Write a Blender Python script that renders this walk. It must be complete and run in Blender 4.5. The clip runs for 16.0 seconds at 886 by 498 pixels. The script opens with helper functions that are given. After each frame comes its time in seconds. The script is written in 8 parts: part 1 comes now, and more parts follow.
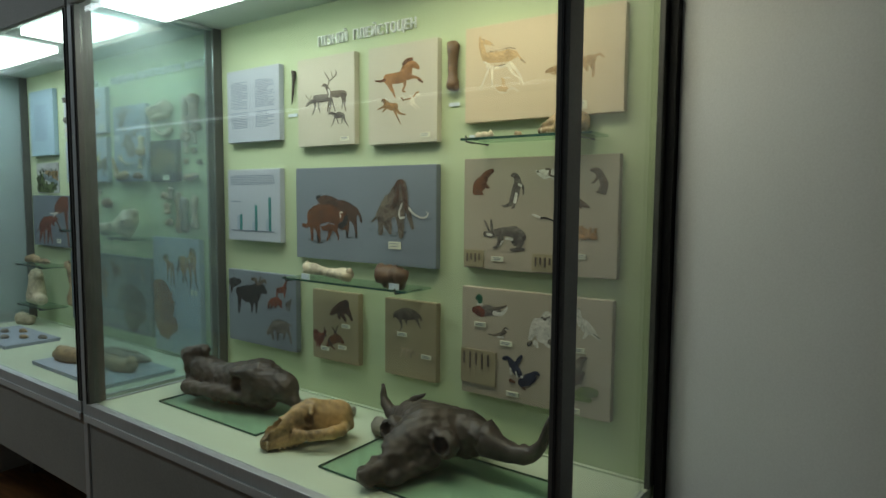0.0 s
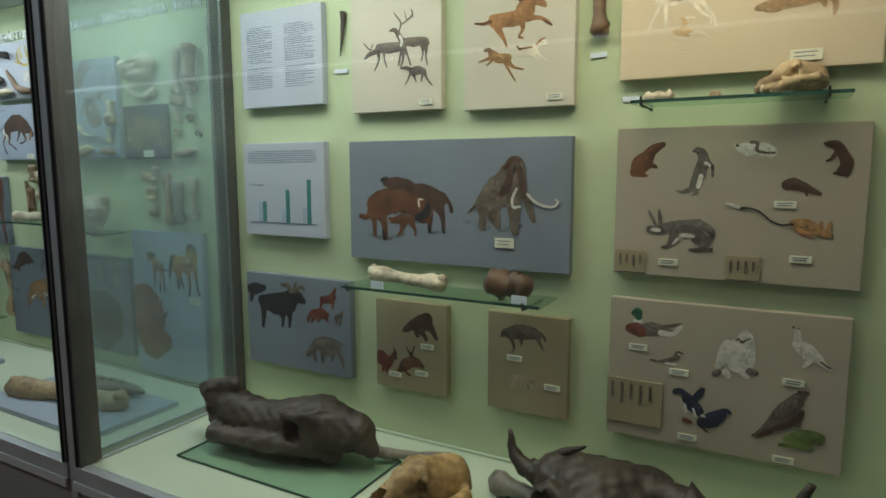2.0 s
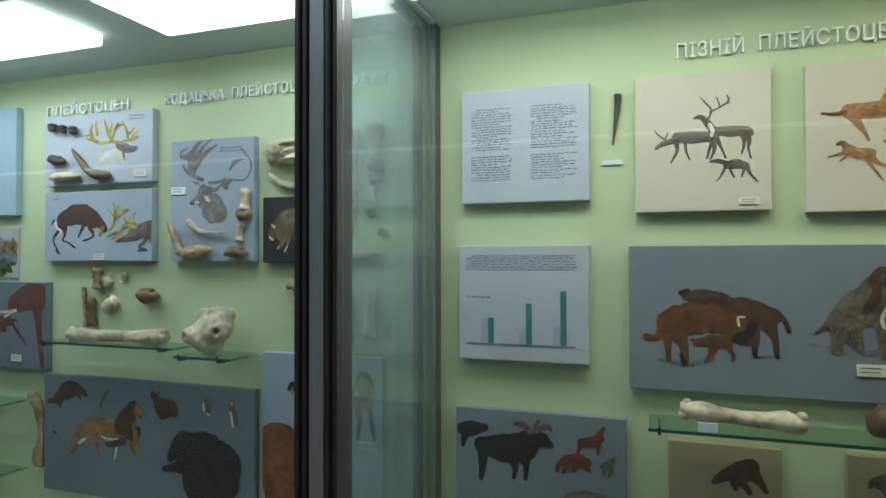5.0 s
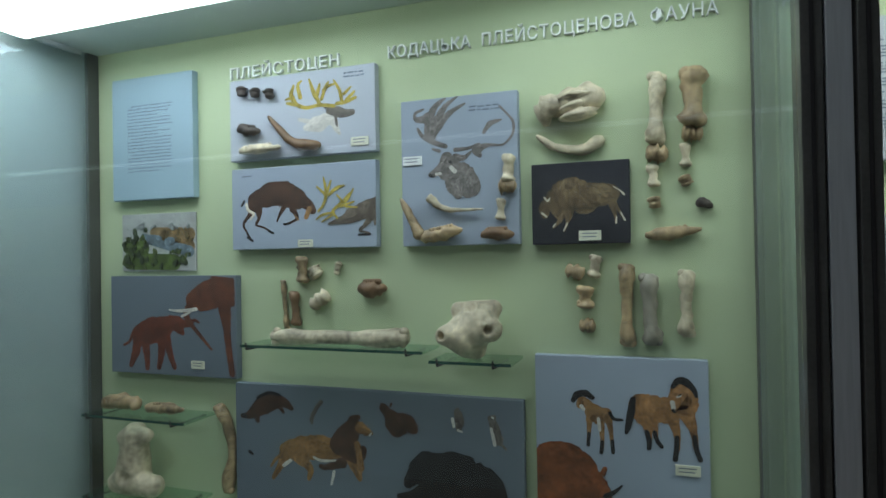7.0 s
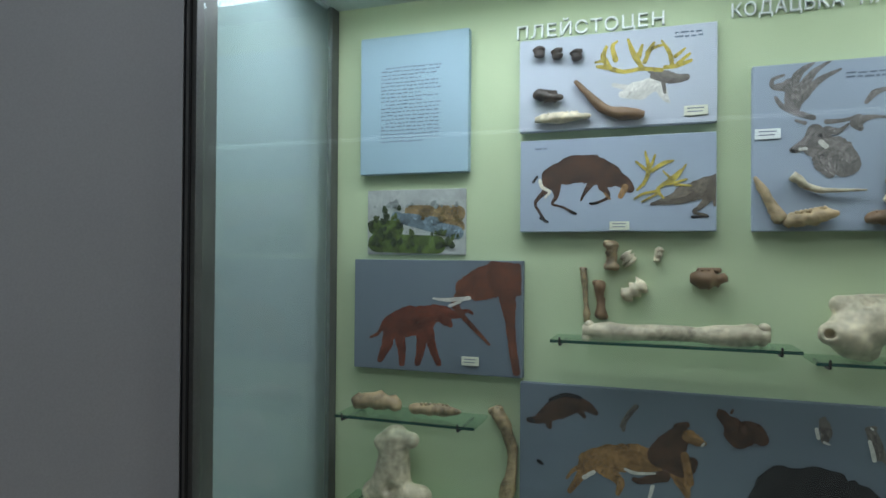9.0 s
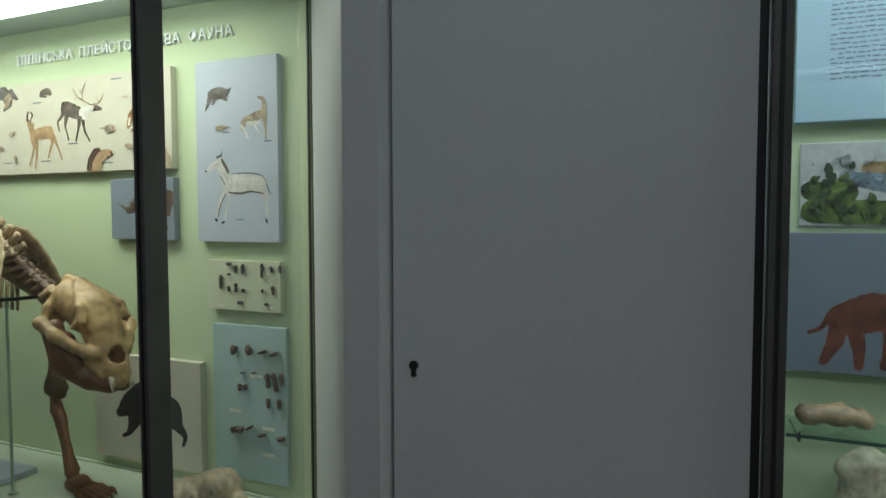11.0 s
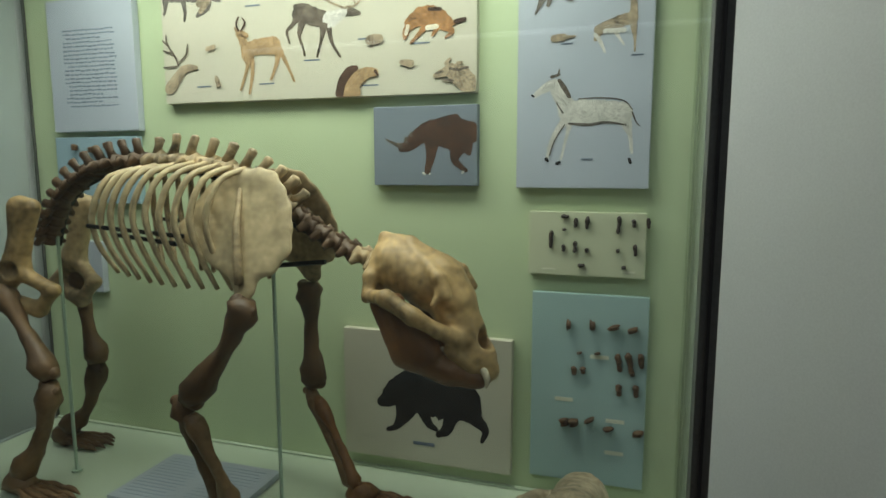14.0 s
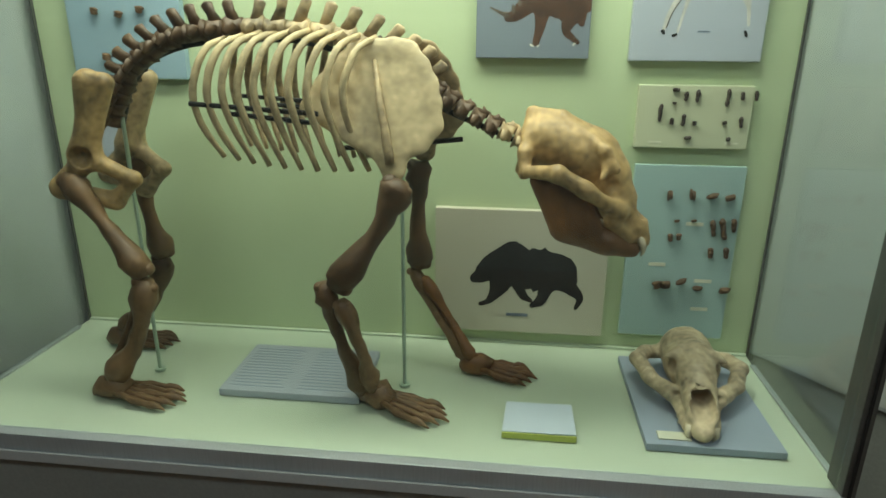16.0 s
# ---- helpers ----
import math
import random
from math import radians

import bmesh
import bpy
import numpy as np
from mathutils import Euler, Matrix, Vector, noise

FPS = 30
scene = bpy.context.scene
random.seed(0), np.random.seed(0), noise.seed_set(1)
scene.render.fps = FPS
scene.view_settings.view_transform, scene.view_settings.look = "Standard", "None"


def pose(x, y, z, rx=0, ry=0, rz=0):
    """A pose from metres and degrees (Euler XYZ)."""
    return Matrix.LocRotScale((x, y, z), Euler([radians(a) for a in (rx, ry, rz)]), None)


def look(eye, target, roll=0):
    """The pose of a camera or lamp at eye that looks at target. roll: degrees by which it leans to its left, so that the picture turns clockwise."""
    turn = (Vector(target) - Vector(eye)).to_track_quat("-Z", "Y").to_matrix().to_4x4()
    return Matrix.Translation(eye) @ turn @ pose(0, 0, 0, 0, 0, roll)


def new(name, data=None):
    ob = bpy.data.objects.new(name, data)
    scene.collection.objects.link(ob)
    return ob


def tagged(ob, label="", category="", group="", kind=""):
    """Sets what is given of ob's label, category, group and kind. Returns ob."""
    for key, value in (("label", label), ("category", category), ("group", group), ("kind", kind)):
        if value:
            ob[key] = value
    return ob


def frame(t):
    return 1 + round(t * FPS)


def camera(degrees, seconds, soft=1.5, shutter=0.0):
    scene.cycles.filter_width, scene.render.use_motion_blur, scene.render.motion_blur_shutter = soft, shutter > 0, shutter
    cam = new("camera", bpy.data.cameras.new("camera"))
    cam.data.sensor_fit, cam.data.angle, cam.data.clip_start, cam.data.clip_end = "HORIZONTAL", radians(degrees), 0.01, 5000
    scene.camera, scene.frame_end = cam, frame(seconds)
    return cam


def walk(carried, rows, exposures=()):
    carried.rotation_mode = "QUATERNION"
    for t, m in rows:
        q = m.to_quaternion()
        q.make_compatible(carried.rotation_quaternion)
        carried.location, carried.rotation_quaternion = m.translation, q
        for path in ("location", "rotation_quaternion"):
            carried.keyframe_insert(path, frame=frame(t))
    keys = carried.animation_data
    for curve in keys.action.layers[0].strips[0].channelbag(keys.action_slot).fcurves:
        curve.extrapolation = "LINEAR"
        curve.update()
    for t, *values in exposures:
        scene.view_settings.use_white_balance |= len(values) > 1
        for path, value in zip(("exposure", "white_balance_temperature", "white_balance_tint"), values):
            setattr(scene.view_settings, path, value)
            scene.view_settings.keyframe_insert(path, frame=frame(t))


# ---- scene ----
cam = camera(70.8, 16.0)
PATH = [
    (0, (-0.047, -0.059, 1.461), (-1.21, 1.56, 1.298), 0.4),
    (0.5, (-0.184, 0.064, 1.452), (-1.354, 1.677, 1.279), -0.1),
    (1, (-0.339, 0.089, 1.461), (-1.49, 1.712, 1.261), -0.3),
    (1.5, (-0.504, 0.068, 1.477), (-1.57, 1.746, 1.257), -0.2),
    (2, (-0.68, 0.061, 1.486), (-1.636, 1.798, 1.232), -0.1),
    (2.5, (-0.86, 0.099, 1.482), (-1.71, 1.89, 1.218), -0.1),
    (3, (-0.993, 0.072, 1.496), (-1.699, 1.924, 1.228), 0.2),
    (3.5, (-1.145, -0.003, 1.55), (-1.762, 1.89, 1.362), 0.6),
    (3.6, (-1.165, -0.01, 1.557), (-1.783, 1.885, 1.395), 0.4),
    (3.7, (-1.197, -0.017, 1.554), (-1.801, 1.886, 1.428), 0.6),
    (5.8, (-1.839, 0.033, 1.506), (-2.529, 1.909, 1.551), -1.1),
    (6, (-1.907, 0.052, 1.497), (-2.605, 1.925, 1.544), -1.1),
    (6.5, (-2.115, 0.086, 1.509), (-2.801, 1.965, 1.544), -1.3),
    (7, (-2.283, 0.066, 1.501), (-2.964, 1.947, 1.521), -1.0),
    (7.5, (-2.448, -0.001, 1.51), (-3.118, 1.883, 1.533), 0.0),
    (8, (-2.632, -0.006, 1.521), (-3.281, 1.886, 1.521), 0.1),
    (8.5, (-2.798, 0.021, 1.502), (-3.491, 1.897, 1.52), 0.5),
    (9, (-3.024, -0.004, 1.471), (-3.662, 1.891, 1.491), 0.4),
    (9.5, (-3.215, -0.04, 1.502), (-3.857, 1.854, 1.481), 0.2),
    (10, (-3.455, -0.003, 1.481), (-4.172, 1.863, 1.424), 0.5),
    (10.2, (-3.533, 0.013, 1.491), (-4.292, 1.862, 1.421), 0.1),
    (12.3, (-4.296, 0.035, 1.481), (-5.057, 1.877, 1.316), -0.5),
    (12.5, (-4.353, 0.018, 1.484), (-5.087, 1.869, 1.295), -0.3),
    (13, (-4.536, -0.03, 1.486), (-5.21, 1.842, 1.291), 0.1),
    (13.5, (-4.678, -0.021, 1.48), (-5.331, 1.855, 1.245), -0.1),
    (14, (-4.848, 0.033, 1.472), (-5.455, 1.92, 1.208), -0.1),
    (14.5, (-4.977, 0.028, 1.447), (-5.399, 1.944, 1.06), -0.1),
    (15, (-5.082, -0.037, 1.448), (-5.351, 1.866, 0.896), -0.6),
    (15.5, (-5.192, -0.064, 1.427), (-5.414, 1.815, 0.779), -0.5),
    (16, (-5.345, -0.076, 1.459), (-5.553, 1.811, 0.832), 0.4),
]
walk(cam, [(t, look(eye, target, roll)) for t, eye, target, roll in PATH],
     exposures=[(0, 0.08, 6500, 10), (1, 0.14, 6500, 14), (1.5, 0.12, 6550, 17), (3.5, 0.0, 6500, 16), (6, -0.05, 6250, 15), (7.5, -0.2, 6300, 20), (8.5, 0.0, 6300, 22), (10, -0.02, 6300, 14), (12.5, -0.22, 6500, 20), (13.5, -0.34, 6500, 18), (14, -0.2, 6500, 14), (14.5, 0.0, 6500, 11), (15, 0.38, 6500, 10), (15.5, 0.74, 6550, 9), (16, 0.40, 6700, 8)])

# ---------------------------------------------------------------- layout
WALL = 1.365            # front face of the back boards inside the cases
TOP = 2.07              # inside height of the cases
#            name   left   right   deck  front
CASES = {"A": (-6.47, -4.755, 0.74, 0.865),
         "B": (-3.77, -2.12, 0.80, 0.865),
         "C": (-2.088, -0.462, 0.80, 0.865)}

# ---------------------------------------------------------------- light
world = bpy.data.worlds.new("room_air")
scene.world = world
world.use_nodes = True
world.node_tree.nodes["Background"].inputs[0].default_value = (0.6, 0.7, 0.75, 1)
world.node_tree.nodes["Background"].inputs[1].default_value = 0.02


def area(name, x, y, z, sx, sy, power, color, rx=0.0):
    d = bpy.data.lights.new(name, "AREA")
    d.shape, d.size, d.size_y, d.energy, d.color = "RECTANGLE", sx, sy, power, color
    ob = new(name, d)
    ob.matrix_world = pose(x, y, z, rx, 0, 0)
    return ob


COLD, WARM, NEUTRAL = (0.80, 0.90, 1.0), (1.0, 0.90, 0.66), (0.97, 1.0, 0.82)
area("tube_light", -3.30, 1.13, TOP - 0.034, 0.84, 0.10, 2.7, COLD)
area("tube_light", -2.45, 1.13, TOP - 0.034, 0.40, 0.10, 1.0, COLD)
area("tube_light", -1.70, 1.06, TOP - 0.034, 0.70, 0.22, 2.3, (1.0, 1.0, 0.90))
area("tube_light", -0.86, 1.06, TOP - 0.034, 0.60, 0.22, 2.0, WARM)
area("tube_light", -5.60, 1.06, TOP - 0.034, 1.30, 0.24, 7.0, NEUTRAL)
# unseen fill lamps under the hall ceiling, added to brighten column and screens
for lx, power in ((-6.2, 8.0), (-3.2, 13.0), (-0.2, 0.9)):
    area("hall_fill_light", lx, -0.75, 3.10, 1.2, 0.5, power, (0.84, 0.96, 1.0))


# ---------------------------------------------------------------- materials
def material(name, color, rough=0.6, var=0.12, scale=8.0, fine=90.0, bump=0.1, metal=0.0, tint=None, spec=0.5, stretch=(1, 1, 1), island=0.0):
    """A painted, wooden or bony surface: two scales of colour change, grain and relief."""
    m = bpy.data.materials.new(name)
    m.use_nodes = True
    nt = m.node_tree
    b = nt.nodes["Principled BSDF"]
    b.inputs["Roughness"].default_value, b.inputs["Metallic"].default_value = rough, metal
    b.inputs["Specular IOR Level"].default_value = spec
    tc = nt.nodes.new("ShaderNodeTexCoord")
    mp = nt.nodes.new("ShaderNodeMapping")
    mp.inputs["Scale"].default_value = stretch
    nt.links.new(tc.outputs["Object"], mp.inputs[0])
    n1, n2 = nt.nodes.new("ShaderNodeTexNoise"), nt.nodes.new("ShaderNodeTexNoise")
    for n, s, d in ((n1, scale, 4), (n2, fine, 3)):
        n.inputs["Scale"].default_value, n.inputs["Detail"].default_value = s, d
        nt.links.new(mp.outputs[0], n.inputs["Vector"])
    ramp = nt.nodes.new("ShaderNodeValToRGB")
    c = Vector(color)
    dark = [max(0.0, v * (1 - 2.2 * var)) for v in c]
    light = tint or [min(1.0, v * (1 + 1.2 * var)) for v in c]
    ramp.color_ramp.elements[0].color, ramp.color_ramp.elements[1].color = (*dark, 1), (*light, 1)
    ramp.color_ramp.elements[0].position, ramp.color_ramp.elements[1].position = 0.3, 0.7
    mix = nt.nodes.new("ShaderNodeMath")
    mix.operation = "MULTIPLY_ADD"
    mix.inputs[1].default_value = 0.4
    nt.links.new(n2.outputs[0], mix.inputs[0])
    sub = nt.nodes.new("ShaderNodeMath")
    sub.operation = "MULTIPLY"
    sub.inputs[1].default_value = 0.6
    nt.links.new(n1.outputs[0], sub.inputs[0])
    nt.links.new(sub.outputs[0], mix.inputs[2])
    nt.links.new(mix.outputs[0], ramp.inputs[0])
    nt.links.new(ramp.outputs[0], b.inputs["Base Color"])
    if bump:
        bp = nt.nodes.new("ShaderNodeBump")
        bp.inputs["Strength"].default_value, bp.inputs["Distance"].default_value = bump, 0.004
        nt.links.new(mix.outputs[0], bp.inputs["Height"])
        nt.links.new(bp.outputs[0], b.inputs["Normal"])
    return m


def glass(name, haze, tint, gloss=0.08):
    """A thin pane: clear, a Fresnel gloss, and a dusty film that also paints in the room's reflected haze."""
    m = bpy.data.materials.new(name)
    m.use_nodes = True
    nt = m.node_tree
    nt.nodes.clear()
    out = nt.nodes.new("ShaderNodeOutputMaterial")
    clear, shine, dust_haze = nt.nodes.new("ShaderNodeBsdfTransparent"), nt.nodes.new("ShaderNodeBsdfGlossy"), nt.nodes.new("ShaderNodeBsdfDiffuse")
    clear.inputs[0].default_value = (*tint, 1)
    shine.inputs["Roughness"].default_value = 0.02
    dust_haze.inputs[0].default_value = (0.62, 0.74, 0.76, 1)
    weight = nt.nodes.new("ShaderNodeLayerWeight")
    weight.inputs[0].default_value = 0.5
    power = nt.nodes.new("ShaderNodeMath")
    power.operation = "POWER"
    power.inputs[1].default_value = 3.5
    nt.links.new(weight.outputs["Facing"], power.inputs[0])
    fres = nt.nodes.new("ShaderNodeMath")
    fres.operation = "MULTIPLY_ADD"
    fres.inputs[1].default_value, fres.inputs[2].default_value = 0.55, gloss / 2
    nt.links.new(power.outputs[0], fres.inputs[0])
    noise_tex = nt.nodes.new("ShaderNodeTexNoise")
    noise_tex.inputs["Scale"].default_value, noise_tex.inputs["Detail"].default_value = 3.0, 6
    tc = nt.nodes.new("ShaderNodeTexCoord")
    nt.links.new(tc.outputs["Object"], noise_tex.inputs["Vector"])
    amount = nt.nodes.new("ShaderNodeMath")
    amount.operation = "MULTIPLY"
    amount.inputs[1].default_value = 2 * haze
    nt.links.new(noise_tex.outputs[0], amount.inputs[0])
    m1, m2 = nt.nodes.new("ShaderNodeMixShader"), nt.nodes.new("ShaderNodeMixShader")
    nt.links.new(amount.outputs[0], m1.inputs[0])
    nt.links.new(clear.outputs[0], m1.inputs[1])
    nt.links.new(dust_haze.outputs[0], m1.inputs[2])
    nt.links.new(fres.outputs[0], m2.inputs[0])
    nt.links.new(m1.outputs[0], m2.inputs[1])
    nt.links.new(shine.outputs[0], m2.inputs[2])
    nt.links.new(m2.outputs[0], out.inputs[0])
    return m


def glowing(name, color, strength):
    m = bpy.data.materials.new(name)
    m.use_nodes = True
    b = m.node_tree.nodes["Principled BSDF"]
    b.inputs["Base Color"].default_value = (0.8, 0.8, 0.8, 1)
    b.inputs["Emission Color"].default_value, b.inputs["Emission Strength"].default_value = (*color, 1), strength
    return m


GREEN = material("pale_green_paint", (0.51, 0.60, 0.375), 0.75, 0.05, 2.5, 160, 0.06)
DECK = material("pale_green_deck", (0.55, 0.63, 0.48), 0.6, 0.05, 3, 120, 0.05)
CEIL = material("case_ceiling_paint", (0.55, 0.63, 0.60), 0.7, 0.05, 3, 100, 0.05)
GREY = material("grey_laminate", (0.50, 0.52, 0.51), 0.5, 0.06, 1.5, 260, 0.05)
GREYD = material("grey_base_paint", (0.26, 0.27, 0.25), 0.55, 0.08, 2.5, 150, 0.05)
POST = material("dark_bronze_metal", (0.075, 0.078, 0.07), 0.42, 0.15, 12, 200, 0.05)
ALU = material("brushed_aluminium", (0.46, 0.50, 0.51), 0.40, 0.10, 4, 300, 0.04, metal=0.3, stretch=(1, 1, 0.05))
BLACK = material("black_gasket_and_gap", (0.012, 0.012, 0.012), 0.7, 0.2, 10, 80, 0.05)
ROOM = material("hall_wall_paint", (0.40, 0.42, 0.42), 0.8, 0.08, 1.2, 60, 0.1)
FLOORM = material("brown_parquet", (0.22, 0.10, 0.035), 0.4, 0.3, 6, 60, 0.1, stretch=(1, 8, 1))
GLASS = glass("front_glass", 0.010, (0.95, 0.98, 0.96), 0.06)
SIDE = glass("dusty_hazy_side_glass", 0.07, (0.88, 0.95, 0.95))
SHELF = glass("green_shelf_glass", 0.02, (0.80, 0.93, 0.86))
EDGE = material("green_glass_edge", (0.03, 0.09, 0.07), 0.2, 0.2, 20, 100, 0.0)
GLOW = glowing("lamp_diffuser", (0.88, 1.0, 0.97), 4.0)
GLOWW = glowing("warm_lamp_diffuser", (1.0, 0.95, 0.78), 3.5)
STRIP = glowing("hall_strip", (0.8, 0.95, 1.0), 0.9)
BLUE = material("grey_blue_board", (0.33, 0.39, 0.47), 0.7, 0.05, 4, 180, 0.08)
PALE = material("pale_blue_board", (0.44, 0.48, 0.54), 0.7, 0.05, 4, 180, 0.08)
SKY = material("sky_blue_board", (0.31, 0.44, 0.51), 0.7, 0.05, 4, 180, 0.08)
SLATE = material("slate_blue_board", (0.19, 0.225, 0.265), 0.7, 0.07, 5, 180, 0.08)
DUSK = material("dusky_blue_board", (0.145, 0.18, 0.215), 0.7, 0.07, 5, 180, 0.08)
CREAM = material("cream_canvas", (0.56, 0.53, 0.42), 0.75, 0.05, 4, 220, 0.1)
BEIGE = material("beige_canvas", (0.40, 0.35, 0.27), 0.75, 0.06, 4, 220, 0.1)
SAND = material("sand_canvas", (0.62, 0.52, 0.36), 0.75, 0.05, 4, 220, 0.1)
TAN = material("tan_canvas", (0.33, 0.28, 0.17), 0.75, 0.08, 5, 220, 0.1)
NIGHT = material("black_board", (0.012, 0.013, 0.02), 0.6, 0.3, 5, 200, 0.08)
LABEL = material("ivory_label", (0.70, 0.70, 0.55), 0.6, 0.05, 30, 200, 0.03)
LABELB = material("bluish_label", (0.62, 0.70, 0.78), 0.6, 0.05, 30, 200, 0.03)
WHITE = material("white_plastic", (0.86, 0.89, 0.87), 0.4, 0.04, 30, 200, 0.03)
INK = material("blue_black_ink", (0.17, 0.21, 0.27), 0.7, 0.2, 60, 300, 0.0)
TEAL = material("teal_bar", (0.03, 0.20, 0.19), 0.7, 0.1, 30, 200, 0.0)


# ---------------------------------------------------------------- mesh tools
def put(name, bm, mat, parent=None, label="", smooth=False):
    me = bpy.data.meshes.new(name)
    bmesh.ops.recalc_face_normals(bm, faces=bm.faces)
    bm.to_mesh(me)
    bm.free()
    if smooth:
        me.polygons.foreach_set("use_smooth", [True] * len(me.polygons))
    me.materials.append(mat)
    ob = new(name, me)
    if parent:
        ob.parent = parent
    if label:
        ob["label"] = label
    return ob


def add_box(bm, x0, x1, y0, y1, z0, z1, bevel=0.0):
    r = bmesh.ops.create_cube(bm, size=1.0)
    bmesh.ops.transform(bm, verts=r["verts"], matrix=Matrix.Translation(((x0 + x1) / 2, (y0 + y1) / 2, (z0 + z1) / 2)) @ Matrix.Diagonal((x1 - x0, y1 - y0, z1 - z0, 1)))
    if bevel:
        edges = list({e for v in r["verts"] for e in v.link_edges})
        bmesh.ops.bevel(bm, geom=edges, offset=bevel, segments=2, affect="EDGES", profile=0.7)


def box(name, x0, x1, y0, y1, z0, z1, mat, parent=None, bevel=0.0, label=""):
    bm = bmesh.new()
    add_box(bm, x0, x1, y0, y1, z0, z1, bevel)
    return put(name, bm, mat, parent, label)


def thing(name, label, category, group="", at=(0, 0, 0)):
    ob = new(name)
    ob.empty_display_size = 0.05
    return tagged(ob, label, category, group)


def structure(name, *a, **k):
    return tagged(box(name, *a, **k), kind="structure")


# ---------------------------------------------------------------- the hall
structure("floor", -9.0, 2.6, -2.2, 1.55, -0.1, 0.0, FLOORM)
structure("wall_north", -9.0, 2.6, 1.55, 1.7, 0.0, 3.2, ROOM)
structure("wall_south", -9.0, 2.6, -2.35, -2.2, 0.0, 3.2, ROOM)
structure("wall_west", -9.15, -9.0, -2.2, 1.55, 0.0, 3.2, ROOM)
structure("wall_east", 2.6, 2.75, -2.2, 1.55, 0.0, 3.2, ROOM)
structure("ceiling", -9.0, 2.6, -2.2, 1.55, 3.2, 3.3, ROOM)

# added fixtures for the fill lamps, out of view
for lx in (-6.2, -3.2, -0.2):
    hl = thing("fill_lamp_fixture", "flat white ceiling lamp added out of view as fill light", "lamp", "hall ceiling lamps")
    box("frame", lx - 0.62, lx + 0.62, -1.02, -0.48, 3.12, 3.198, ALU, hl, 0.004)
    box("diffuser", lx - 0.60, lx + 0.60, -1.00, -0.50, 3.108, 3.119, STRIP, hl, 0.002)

# glowing strip added out of view so the case fronts reflect a bright band
strip = thing("reflection_strip", "long narrow white glowing strip added for its reflection in the case glass", "lamp")
box("housing", -7.5, 1.2, -2.195, -1.96, 2.21, 2.26, ALU, strip, 0.004)
box("diffuser", -7.4, 1.1, -1.955, -1.94, 2.212, 2.238, STRIP, strip, 0.003)

# column clad in grey laminate between two cases, with a lock in its front
col = thing("clad_column", "grey laminate-clad column with a seam and keyhole", "column")
slant = Matrix.Translation((-4.181, 0.690, 0)) @ Matrix.Rotation(math.atan2(0.168, 0.398), 4, "Z")
box("front_panel", 0.0, 0.432, 0.0, 0.018, 0.02, 3.19, GREY, col, 0.002).data.transform(slant)
box("corner_strip", -4.234, -4.185, 0.664, 0.70, 0.02, 3.19, GREY, col, 0.003)
box("core", -4.225, -3.80, 0.90, 1.54, 0.0, 3.195, GREY, col)
box("side_cheek", -4.228, -4.20, 0.702, 0.898, 0.0, 3.195, GREY, col)
box("edge_trim", -3.786, -3.773, 0.862, 0.888, 0.02, 3.19, BLACK, col, 0.002, "black edge strip")
bm = bmesh.new()
bmesh.ops.create_cone(bm, cap_ends=True, segments=16, radius1=0.0055, radius2=0.0055, depth=0.004, matrix=Matrix.Translation((-4.158, 0.6985, 1.312)) @ Matrix.Rotation(radians(90), 4, "X"))
add_box(bm, -4.1605, -4.1555, 0.6962, 0.7005, 1.299, 1.311)
put("keyhole", bm, BLACK, col, "black keyhole")


def leaf(name, xa, ya, xb, yb, z0, z1, label):
    """An upright board between two plan points, 18 mm thick, with a pale edge band below."""
    ob = thing(name, label, "panel")
    L = math.hypot(xb - xa, yb - ya)
    m = Matrix.Translation((xa, ya, 0)) @ Matrix.Rotation(math.atan2(yb - ya, xb - xa), 4, "Z")
    for nm, a, b, c, d, mat in (("board", 0.0, L, z0, z1, GREY), ("edge_band", 0.0, L, z0 - 0.008, z0, ALU), ("plinth", 0.01, L - 0.01, 0.0, z0 - 0.008, GREYD)):
        o = box(nm, a, b, 0.0 if nm != "plinth" else 0.012, 0.018 if nm != "plinth" else 0.03, c, d, mat, ob, 0.0015)
        o.data.transform(m)
    return ob


leaf("screen_panel", -4.7535, 1.370, -4.236, 0.69, 0.755, 3.19, "plain grey laminate screen standing at an angle")
leaf("screen_panel", -0.438, 1.370, 0.62, 0.80, 0.755, 3.19, "plain grey laminate screen beside the case")
leaf("screen_panel", -6.60, 1.14, -6.50, 1.40, 0.68, 3.19, "plain pale grey screen beyond the skeleton case")
leaf("screen_panel", -7.40, 0.95, -6.66, 1.24, 0.60, 3.19, "plain grey screen in shade beyond the case")


structure("wall_recess_1", -4.753, -4.228, 1.392, 1.41, 0.0, 3.19, GREY)
structure("wall_recess_2", -0.460, 2.59, 1.392, 1.41, 0.0, 3.19, GREY)


